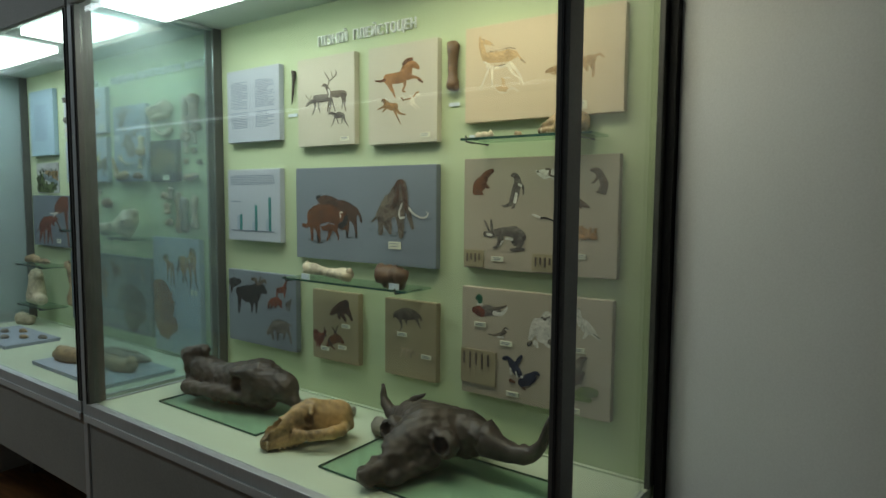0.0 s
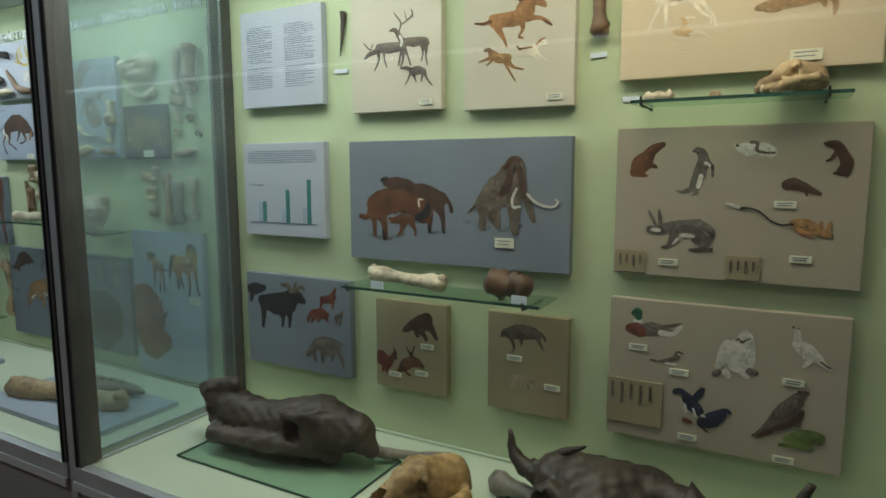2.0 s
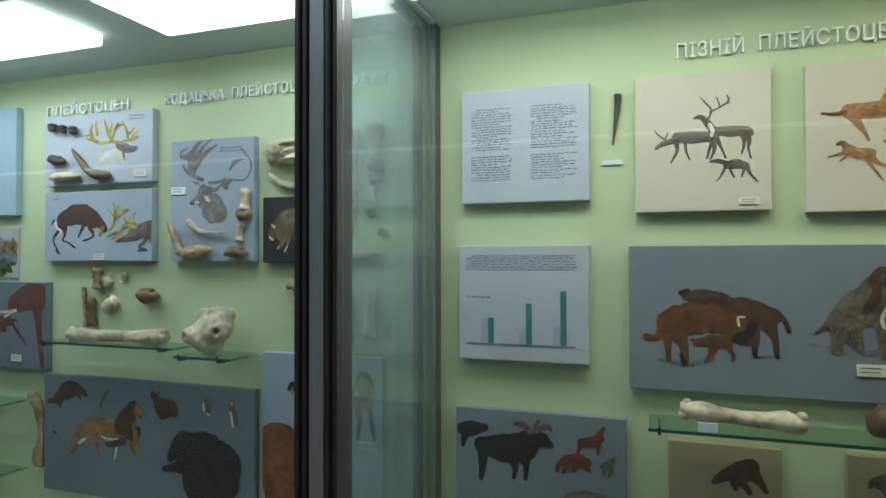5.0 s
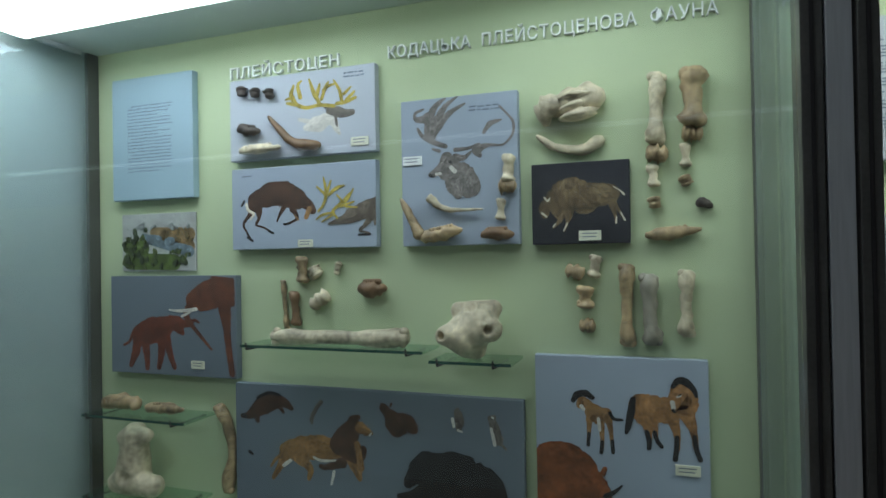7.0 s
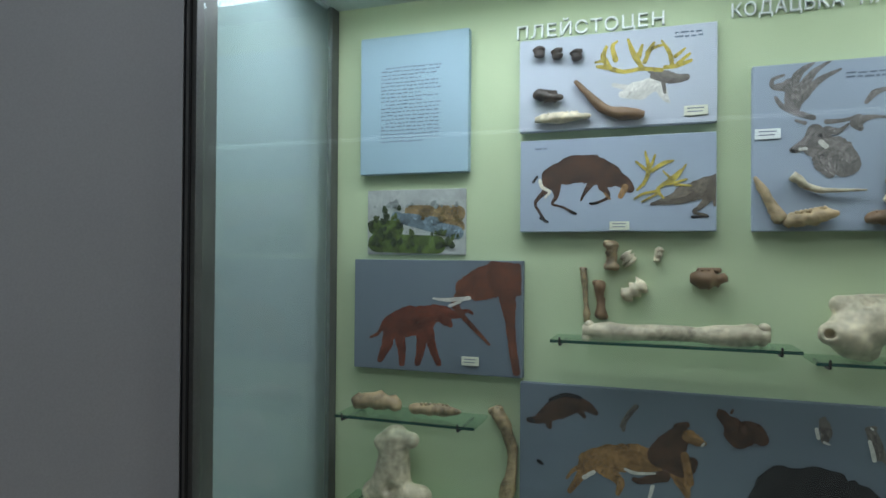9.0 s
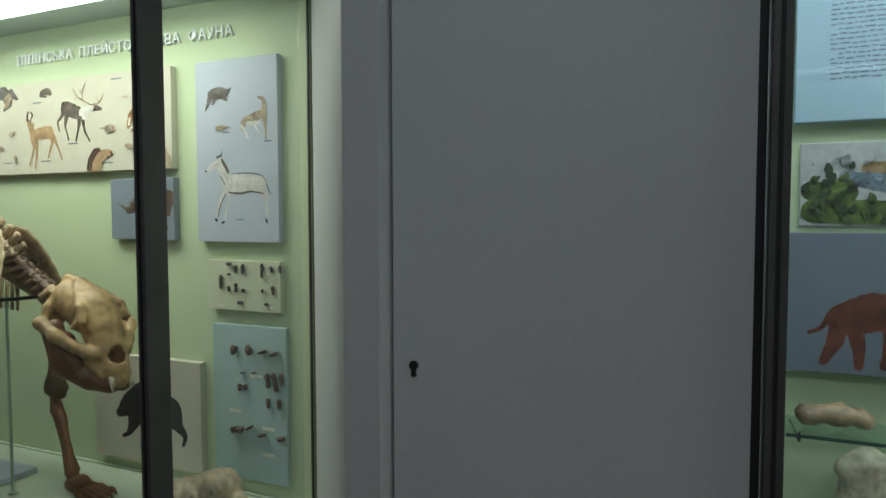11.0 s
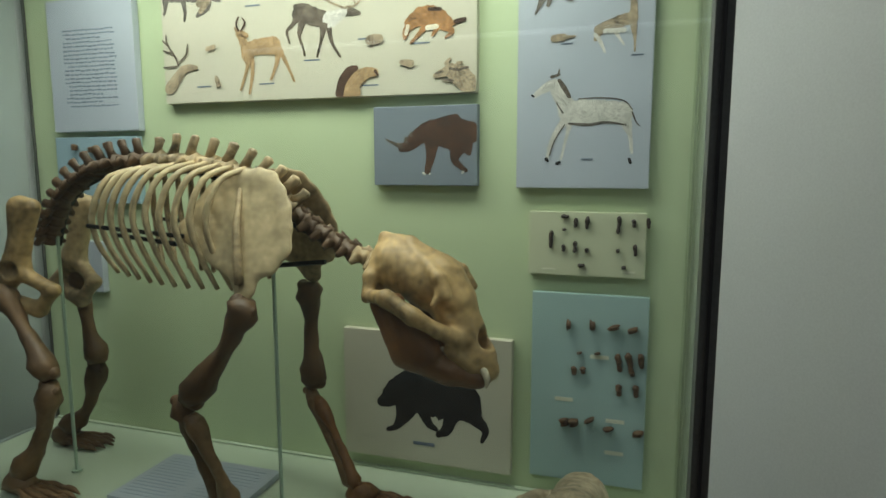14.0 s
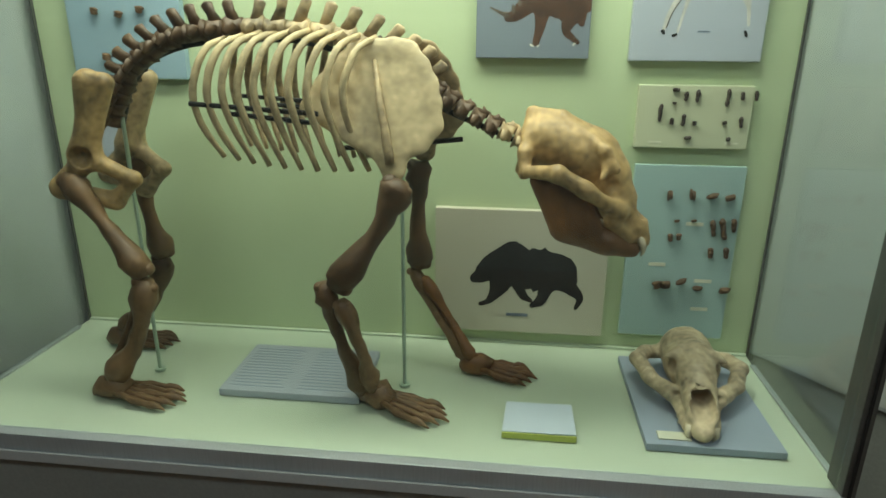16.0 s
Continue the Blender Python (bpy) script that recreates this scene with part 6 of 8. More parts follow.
def shaft(bm, pts, r, kind="long", seed=0.0, seg=10, flat=1.0):
    """A limb bone, tooth, jaw, antler or lump along pts."""
    n = 13
    C = curve_points(pts, n)
    if kind == "long":
        prof = [0.7, 1.15, 1.28, 1.15, 1.0, 0.94, 0.9, 0.9, 0.94, 1.06, 1.3, 1.28, 0.75]
    elif kind == "limb":
        prof = [0.8, 1.35, 1.45, 1.15, 0.92, 0.82, 0.78, 0.80, 0.90, 1.12, 1.5, 1.5, 0.9]
    elif kind == "horn":
        prof = [1.15 - 0.08 * i for i in range(n)]
    elif kind == "antler":
        prof = [0.35, 0.6, 0.75, 0.85, 0.9, 0.95, 1.0, 1.1, 1.2, 1.25, 1.3, 1.25, 0.6]
    elif kind == "jaw":
        prof = [0.5, 0.8, 1.0, 1.1, 1.15, 1.1, 1.15, 1.05, 1.0, 0.9, 0.75, 0.6, 0.3]
    elif kind == "tooth":
        prof = [0.5, 0.9, 1.1, 1.15, 1.1, 1.0, 1.0, 0.95, 0.9, 0.95, 1.0, 0.8, 0.4]
    else:
        prof = [0.5, 0.95, 1.2, 1.1, 0.9, 1.0, 1.2, 1.15, 0.95, 1.05, 1.15, 0.9, 0.4]
    add_tube(bm, C, [r * p for p in prof], seg, 0.6 if kind in ("chunk", "jaw", "tooth") else 0.36, flat, seed)
    if kind in ("long", "limb"):      # two rounded knuckles at each end
        for e, o in ((0, 1), (-1, -2)):
            d = (C[e] - C[o]).normalized()
            s = d.cross(Vector((0, 1, 0))).normalized() * r * 0.75
            for sg in (-1, 1):
                bmesh.ops.create_icosphere(bm, subdivisions=2, radius=r * (0.72 if sg > 0 else 0.60), matrix=Matrix.Translation(C[e] + s * sg - d * r * (0.55 if sg > 0 else 0.8)))
    if kind == "jaw":       # a row of worn cheek teeth
        for i in range(3, 10):
            bmesh.ops.create_icosphere(bm, subdivisions=1, radius=r * 0.42, matrix=Matrix.Translation(C[i] + Vector((0, -r * 0.1, r * 0.95))))


COUNT = [0]


def wall_bone(label, pts, r, mat, kind, proud=0):
    """A bone fixed against the back wall, or against a board that stands proud of it."""
    COUNT[0] += 1
    bm = bmesh.new()
    y = WALL - proud - r * (1.15 if kind != "chunk" else 0.8)
    shaft(bm, [(x, y, z) for x, z in pts], r, kind, COUNT[0] * 3.7, 10 if r > 0.007 else 7)
    ob = put("fossil_bone" if kind != "tooth" else "fossil_tooth", bm, mat, None, "", True)
    return tagged(ob, label, "fossil", "fossils on the case walls")


def solid(prims, cuts, step, blend=0.012, rough=0.0):
    """A closed mesh round blended balls and tapered rods, with hollows cut out."""
    allp = [np.array(p[0]) for p in prims] + [np.array(p[1]) for p in prims]
    rad = max(max(p[2], p[3]) for p in prims)
    lo, hi = np.min(allp, 0) - rad - 2.5 * step, np.max(allp, 0) + rad + 2.5 * step
    n = np.ceil((hi - lo) / step).astype(int) + 1
    g = np.stack(np.meshgrid(*[lo[i] + step * np.arange(n[i]) for i in range(3)], indexing="ij"), -1)

    def rod(a, b, ra, rb):
        a, b = np.array(a), np.array(b)
        ab = b - a
        t = np.clip(((g - a) @ ab) / max(ab @ ab, 1e-12), 0, 1)
        return np.linalg.norm(g - a - t[..., None] * ab, axis=-1) - (ra + (rb - ra) * t)
    d = None
    for p in prims:
        e = rod(*p[:4])
        if d is None:
            d = e
        else:
            h = np.clip(0.5 + 0.5 * (d - e) / blend, 0, 1)
            d = d * (1 - h) + e * h - blend * h * (1 - h)
    for p in cuts:
        e = -rod(*p[:4])
        h = np.clip(0.5 + 0.5 * (e - d) / (blend * 0.4), 0, 1)
        d = d * (1 - h) + e * h + blend * 0.4 * h * (1 - h)
    if rough:
        d = d + rough * (np.sin(g[..., 0] * 140 + 2 * np.sin(g[..., 2] * 90)) * np.sin(g[..., 1] * 120 + g[..., 2] * 60) + 0.6 * np.sin(g[..., 2] * 310 + 3 * np.sin(g[..., 0] * 170)) * np.sin(g[..., 0] * 250 + g[..., 1] * 190))
    s = d < 0
    cells = np.zeros(n - 1, int)
    corners = [(i, j, k) for i in (0, 1) for j in (0, 1) for k in (0, 1)]
    for i, j, k in corners:
        cells += s[i:n[0] - 1 + i, j:n[1] - 1 + j, k:n[2] - 1 + k]
    act = np.argwhere((cells > 0) & (cells < 8))
    index = -np.ones(n - 1, int)
    index[tuple(act.T)] = np.arange(len(act))
    pos, cnt = np.zeros((len(act), 3)), np.zeros(len(act))
    for c in corners:
        for ax in range(3):
            if c[ax] == 0:
                c2 = list(c)
                c2[ax] = 1
                s0, s1 = d[tuple((act + c).T)], d[tuple((act + c2).T)]
                hit = (s0 < 0) != (s1 < 0)
                t = np.where(hit, s0 / np.where(hit, s0 - s1, 1), 0)
                p = act + np.array(c, float)
                p[:, ax] += t
                pos[hit] += p[hit]
                cnt[hit] += 1
    pos = lo + step * pos / cnt[:, None]
    faces = []
    for ax in range(3):
        a, b = (ax + 1) % 3, (ax + 2) % 3
        sl0, sl1 = [slice(None)] * 3, [slice(None)] * 3
        sl0[ax], sl1[ax] = slice(0, -1), slice(1, None)
        ed = np.argwhere(s[tuple(sl0)] != s[tuple(sl1)])
        ea, eb = np.eye(3, dtype=int)[a], np.eye(3, dtype=int)[b]
        q = np.stack([index[tuple((ed - o).T)] for o in (0 * ea, ea, ea + eb, eb)], 1)
        flip = ~s[tuple(ed.T)]
        q[flip] = q[flip][:, ::-1]
        faces += q.tolist()
    return pos, faces


def put_solid(name, prims, cuts, step, mat, parent=None, blend=0.012, rough=0.0, label="", m=None):
    pos, faces = solid(prims, cuts, step, blend, rough)
    me = bpy.data.meshes.new(name)
    me.from_pydata(pos.tolist(), [], faces)
    me.polygons.foreach_set("use_smooth", [True] * len(me.polygons))
    me.materials.append(mat)
    if m is not None:
        me.transform(m)
    ob = new(name, me)
    if parent:
        ob.parent = parent
    if label:
        ob["label"] = label
    return ob


def both(prims, y):
    """The given rods and their mirror images about the plane y."""
    return list(prims) + [((a[0], 2 * y - a[1], a[2]), (b[0], 2 * y - b[1], b[2]), ra, rb) for a, b, ra, rb in prims]


# ---- the bear skeleton
Y0 = 1.115
bear = thing("bear_skeleton", "brown mounted cave bear skeleton standing on the green deck", "skeleton")
NOD = Matrix.Translation((-5.30, Y0 - 0.004, 0)) @ Matrix.Rotation(radians(-9), 4, "Z") @ Matrix.Translation((5.30, -Y0, 0))
put_solid("skull", [((-5.310, Y0, 1.342), (-5.255, Y0, 1.332), 0.008, 0.012), ((-5.255, Y0, 1.332), (-5.19, Y0, 1.296), 0.012, 0.014),
                    ((-5.285, Y0, 1.290), (-5.205, Y0, 1.262), 0.048, 0.056), ((-5.19, Y0, 1.262), (-5.168, Y0, 1.232), 0.045, 0.043),
                    ((-5.165, Y0, 1.215), (-5.118, Y0, 1.135), 0.042, 0.032), ((-5.113, Y0, 1.130), (-5.100, Y0, 1.112), 0.030, 0.022)]
          + both([((-5.25, Y0 - 0.012, 1.328), (-5.172, Y0 - 0.048, 1.280), 0.007, 0.010), ((-5.172, Y0 - 0.048, 1.280), (-5.152, Y0 - 0.054, 1.250), 0.010, 0.009),
                  ((-5.310, Y0, 1.335), (-5.315, Y0 - 0.045, 1.27), 0.011, 0.013), ((-5.315, Y0 - 0.045, 1.27), (-5.312, Y0 - 0.060, 1.235), 0.013, 0.012), ((-5.318, Y0 - 0.02, 1.243), (-5.322, Y0 - 0.02, 1.236), 0.016, 0.014),
                  ((-5.295, Y0 - 0.070, 1.240), (-5.25, Y0 - 0.097, 1.245), 0.012, 0.015), ((-5.25, Y0 - 0.097, 1.245), (-5.20, Y0 - 0.092, 1.218), 0.015, 0.015),
                  ((-5.20, Y0 - 0.092, 1.218), (-5.165, Y0 - 0.065, 1.190), 0.015, 0.012), ((-5.165, Y0 - 0.065, 1.190), (-5.14, Y0 - 0.038, 1.172), 0.012, 0.018),
                  ((-5.165, Y0 - 0.050, 1.255), (-5.174, Y0 - 0.066, 1.235), 0.011, 0.005), ((-5.12, Y0 - 0.024, 1.120), (-5.15, Y0 - 0.034, 1.150), 0.014, 0.018)], Y0),
          [((-5.070, Y0, 1.188), (-5.132, Y0, 1.150), 0.023, 0.019)]
          + both([((-5.158, Y0 - 0.090, 1.228), (-5.152, Y0 - 0.048, 1.216), 0.018, 0.013)], Y0), 0.0038, B_GOLD, bear, 0.009, 0.0005, "golden brown domed skull", NOD)
put_solid("lower_jaw", both([((-5.288, Y0 - 0.065, 1.225), (-5.250, Y0 - 0.060, 1.160), 0.014, 0.022), ((-5.250, Y0 - 0.066, 1.232), (-5.225, Y0 - 0.060, 1.150), 0.018, 0.028), ((-5.220, Y0 - 0.060, 1.200), (-5.195, Y0 - 0.050, 1.140), 0.022, 0.028),
                             ((-5.235, Y0 - 0.055, 1.138), (-5.16, Y0 - 0.035, 1.112), 0.028, 0.025), ((-5.16, Y0 - 0.035, 1.112), (-5.112, Y0 - 0.015, 1.096), 0.025, 0.018)], Y0), [], 0.0042, B_RUST, bear, 0.010, 0.0006, "rust brown lower jaw", NOD)
bm = bmesh.new()
for sg in (-1, 1):
    add_tube(bm, curve_points([(-5.100, Y0 + sg * 0.020, 1.120), (-5.090, Y0 + sg * 0.023, 1.102), (-5.093, Y0 + sg * 0.021, 1.084)], 5), [0.007, 0.0068, 0.006, 0.004, 0.001], 8)
    for k in range(5):
        bmesh.ops.create_icosphere(bm, subdivisions=1, radius=0.006, matrix=Matrix.Translation((-5.118 - 0.013 * k, Y0 + sg * (0.027 + 0.003 * k), 1.118 + 0.008 * k)))
put("canine_teeth", bm, B_PALE, bear, "", True).data.transform(NOD)

SPINE = curve_points([(-6.150, Y0, 1.300), (-6.118, Y0, 1.365), (-6.070, Y0, 1.425), (-5.99, Y0, 1.468), (-5.89, Y0, 1.482), (-5.77, Y0, 1.482), (-5.64, Y0, 1.462), (-5.55, Y0, 1.42), (-5.48, Y0, 1.365), (-5.40, Y0, 1.318), (-5.315, Y0, 1.283)], 31)
for i in range(30):
    a, b = SPINE[i], SPINE[i + 1]
    d = (b - a).normalized()
    up = Vector((-d.z, 0, d.x))
    neck = i > 22
    bm = bmesh.new()
    add_tube(bm, [a.lerp(b, 0.05), a.lerp(b, 0.25), a.lerp(b, 0.6), a.lerp(b, 0.9)], [0.019, 0.017, 0.016, 0.0205], 9, 0.4, 1.15, i)
    h = 0.022 if neck else 0.058 if 13 < i < 22 else 0.050
    lean = d * (0.012 if i > 12 else -0.012)
    c = a.lerp(b, 0.5)
    add_tube(bm, [c + up * 0.008, c + up * h * 0.6 + lean * 0.6, c + up * h * 0.92 + lean, c + up * h + lean], [0.014, 0.0105, 0.0115, 0.006], 7, 0.4, 0.55, i)
    for sg in (-1, 1):
        w = 0.036 if not neck else 0.042
        add_tube(bm, [c, c + Vector((0, sg * w * 0.6, 0)) + up * 0.002, c + Vector((0, sg * w, -0.008)) - d * 0.006], [0.012, 0.010, 0.006], 6, 0.3, 1.0, i)
    put("vertebra", bm, B_UMBER if i < 13 or neck and i < 28 else B_TAN, bear, "", True)

for i in range(10):
    x = -5.918 + i * 0.031
    top = 1.452 + 0.012 * math.sin(i / 9 * math.pi)
    low = 1.262 - 0.030 * math.sin(min(1, (i + 2) / 9) * math.pi / 2)
    wide = 0.085 + 0.02 * math.sin(i / 9 * math.pi)
    for sg in (-1, 1):
        bm = bmesh.new()
        pts = curve_points([(x + 0.040, Y0 + sg * 0.018, top + 0.016), (x + 0.012, Y0 + sg * wide * 0.75, top - 0.008), (x - 0.008, Y0 + sg * wide, top - 0.075), (x + 0.002, Y0 + sg * wide * 0.98, top - 0.14), (x + 0.030, Y0 + sg * wide * 0.75, low)], 16)
        add_tube(bm, pts, [0.0052 + 0.0022 * math.sin(math.pi * k / 15) for k in range(16)], 7, 0.2, 0.75, i + sg)
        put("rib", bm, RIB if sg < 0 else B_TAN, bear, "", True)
for k, (z, x0, x1) in enumerate(((1.352, -5.93, -5.69), (1.336, -5.86, -5.70))):
    for sg in (-1, 1):
        bm = bmesh.new()
        add_tube(bm, [(x0 + (x1 - x0) * q / 6, Y0 + sg * 0.097, z - 0.014 * q / 6) for q in range(7)], [0.0045] * 7, 6, 0.0, 0.35)
        put("rib_strap", bm, IRON, bear, "flat black iron strap")

for sg in (-1, 1):
    ys = Y0 + sg * 0.070
    dx = 0.0 if sg < 0 else 0.028
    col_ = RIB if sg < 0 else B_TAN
    tilt = Matrix.Translation((0, ys, 0)) @ Matrix(((1, 0, 0, 0), (0, 0.36, -sg * 0.34, sg * 0.34 * 1.33), (0, 0, 1, 0), (0, 0, 0, 1))) @ Matrix.Translation((0, -ys, 0))
    rim = [(-5.716, 1.346), (-5.690, 1.385), (-5.662, 1.420), (-5.632, 1.443), (-5.600, 1.448), (-5.565, 1.450), (-5.538, 1.444), (-5.516, 1.418), (-5.500, 1.388), (-5.492, 1.355), (-5.488, 1.320), (-5.510, 1.288), (-5.690, 1.335), (-5.655, 1.310)]
    put_solid("shoulder_blade", [((-5.56 + dx, ys, 1.268), (x + dx, ys, z), 0.019, 0.016) for x, z in rim] + [((a[0] + dx, ys, a[1]), (b_[0] + dx, ys, b_[1]), 0.017, 0.017) for a, b_ in zip(rim[:11], rim[1:])]
              + [((-5.562 + dx, ys, 1.262), (-5.556 + dx, ys, 1.245), 0.026, 0.024)], [], 0.005, col_, bear, 0.010, 0.0, "broad golden shoulder blade" if sg < 0 else "", tilt)
    bm = bmesh.new()
    add_tube(bm, curve_points([(-5.598 + dx, ys + sg * 0.006, 1.430), (-5.585 + dx, ys + sg * 0.018, 1.37), (-5.570 + dx, ys + sg * 0.022, 1.31), (-5.560 + dx, ys + sg * 0.016, 1.255)], 9), [0.003, 0.005, 0.006, 0.007, 0.007, 0.008, 0.009, 0.010, 0.008], 8, 0.3)
    put("blade_ridge", bm, B_TAN, bear, "raised brown ridge of the blade", True).data.transform(Matrix(((1, 0, 0, 0), (0, 1, -sg * 0.34, sg * 0.34 * 1.33), (0, 0, 1, 0), (0, 0, 0, 1))))


def limb(name, pts, r, mat, kind="limb"):
    bm = bmesh.new()
    shaft(bm, pts, r, kind, r * 1000 + pts[0][0], 12)
    return put(name, bm, mat, bear, "", True)


def paw(x0, y0, x1, y1, z, mat, name):
    """A broad foot: a wrist lump and five toes of three bones, each with a claw."""
    a, b = Vector((x0, y0, z)), Vector((x1, y1, z))
    d = (b - a)
    s = Vector((-d.y, d.x, 0)).normalized()
    bm = bmesh.new()
    add_tube(bm, [a - d * 0.10 + Vector((0, 0, 0.012)), a + Vector((0, 0, 0.022)), a + d * 0.18 + Vector((0, 0, 0.026)), a + d * 0.32 + Vector((0, 0, 0.018))], [0.012, 0.022, 0.026, 0.018], 10, 0.4, 1.1, x0)
    for k in range(5):
        off = s * (k - 2) * 0.0155
        ln = 1.0 - 0.07 * abs(k - 2)
        p = [a + d * 0.22 + off * 0.55 + Vector((0, 0, 0.022)), a + d * 0.45 * ln + off * 0.9 + Vector((0, 0, 0.018)), a + d * 0.52 * ln + off + Vector((0, 0, 0.016)), a + d * 0.74 * ln + off * 1.1 + Vector((0, 0, 0.012)), a + d * 0.80 * ln + off * 1.15 + Vector((0, 0, 0.013)), a + d * 0.90 * ln + off * 1.2 + Vector((0, 0, 0.012)), a + d * 1.0 * ln + off * 1.2 + Vector((0, 0, 0.004))]
        add_tube(bm, p, [0.0085, 0.0065, 0.0095, 0.0065, 0.0088, 0.006, 0.0015], 7, 0.25, 1.0, k)
    return put(name, bm, mat, bear, "", True)


D = 0.742
limb("upper_arm", [(-5.540, 0.998, 1.228), (-5.578, 0.985, 1.14), (-5.662, 0.968, 1.028)], 0.0215, B_UMBER)
limb("ulna", [(-5.682, 0.972, 1.035), (-5.668, 0.99, 0.93), (-5.633, 1.035, 0.775)], 0.0155, B_UMBER)
limb("radius", [(-5.650, 0.962, 1.005), (-5.622, 0.985, 0.90), (-5.610, 1.025, 0.785)], 0.0135, B_BROWN)
paw(-5.625, 1.045, -5.447, 0.985, D, B_BROWN, "front_foot")
limb("upper_arm", [(-5.540, 1.225, 1.222), (-5.545, 1.235, 1.11), (-5.545, 1.242, 0.975)], 0.020, B_UMBER)
limb("ulna", [(-5.560, 1.242, 0.975), (-5.500, 1.222, 0.87), (-5.425, 1.195, 0.775)], 0.0125, B_BROWN)
limb("radius", [(-5.535, 1.232, 0.955), (-5.470, 1.212, 0.865), (-5.415, 1.185, 0.78)], 0.011, B_RUST)
paw(-5.425, 1.195, -5.268, 1.175, D, B_RUST, "front_foot")
limb("thigh_bone", [(-6.205, 1.03, 1.215), (-6.14, 1.025, 1.12), (-6.065, 1.02, 1.01)], 0.020, B_BROWN)
limb("shin_bone", [(-6.065, 1.02, 1.005), (-6.095, 1.01, 0.88), (-6.165, 1.005, 0.78)], 0.020, B_BROWN)
limb("calf_bone", [(-6.085, 1.035, 0.975), (-6.135, 1.035, 0.88), (-6.175, 1.02, 0.785)], 0.008, B_UMBER)
paw(-6.185, 1.0, -5.998, 0.992, D, B_BROWN, "hind_foot")
limb("thigh_bone", [(-6.165, 1.20, 1.235), (-6.155, 1.205, 1.10), (-6.135, 1.21, 0.985)], 0.019, B_BROWN)
limb("shin_bone", [(-6.140, 1.21, 0.985), (-6.19, 1.22, 0.86), (-6.275, 1.225, 0.785)], 0.018, B_UMBER)
paw(-6.30, 1.222, -6.150, 1.25, D, B_UMBER, "hind_foot")
for sg in (-1, 1):
    y = Y0 + sg * 0.075
    put_solid("hip_bone", [((-6.135, y, 1.385), (-6.150, y, 1.30), 0.026, 0.020), ((-6.105, y, 1.385), (-6.140, y, 1.30), 0.02, 0.018), ((-6.15, y, 1.30), (-6.165, y, 1.25), 0.022, 0.032), ((-6.165, y, 1.24), (-6.225, y, 1.185), 0.020, 0.022), ((-6.225, y, 1.18), (-6.13, y + sg * -0.02, 1.155), 0.018, 0.018), ((-6.15, y, 1.24), (-6.085, y - sg * 0.02, 1.20), 0.017, 0.014), ((-6.085, y - sg * 0.02, 1.20), (-6.13, y - sg * 0.02, 1.155), 0.014, 0.016)],
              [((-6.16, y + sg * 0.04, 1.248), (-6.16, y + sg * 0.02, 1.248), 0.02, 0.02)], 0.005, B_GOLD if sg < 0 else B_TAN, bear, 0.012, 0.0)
for x in (-5.559, -6.127):
    bm = bmesh.new()
    zt = 1.28 if x > -6 else 1.36
    add_tube(bm, [(x, 1.117, D), (x, 1.117, D + 0.006), (x, 1.117, D + 0.0061), (x, 1.117, zt)], [0.012, 0.012, 0.0042, 0.0042], 10, 0.0)
    put("support_rod", bm, PERSPEX, bear, "grey-green upright support rod")
bm = bmesh.new()
add_tube(bm, curve_points([(-6.14, 1.13, 1.29), (-6.10, 1.13, 1.38), (-6.02, 1.13, 1.44), (-5.88, 1.13, 1.462), (-5.70, 1.13, 1.45), (-5.50, 1.125, 1.35), (-5.33, 1.12, 1.28)], 24), [0.0055] * 24, 8, 0.0)
put("spine_bar", bm, IRON, bear, "black iron bar under the spine")
bm = bmesh.new()
add_tube(bm, [(-5.68, 1.117, 1.262), (-5.56, 1.117, 1.272), (-5.44, 1.117, 1.285)], [0.005] * 3, 6, 0.0)
put("chest_bar", bm, IRON, bear, "black iron chest bar")


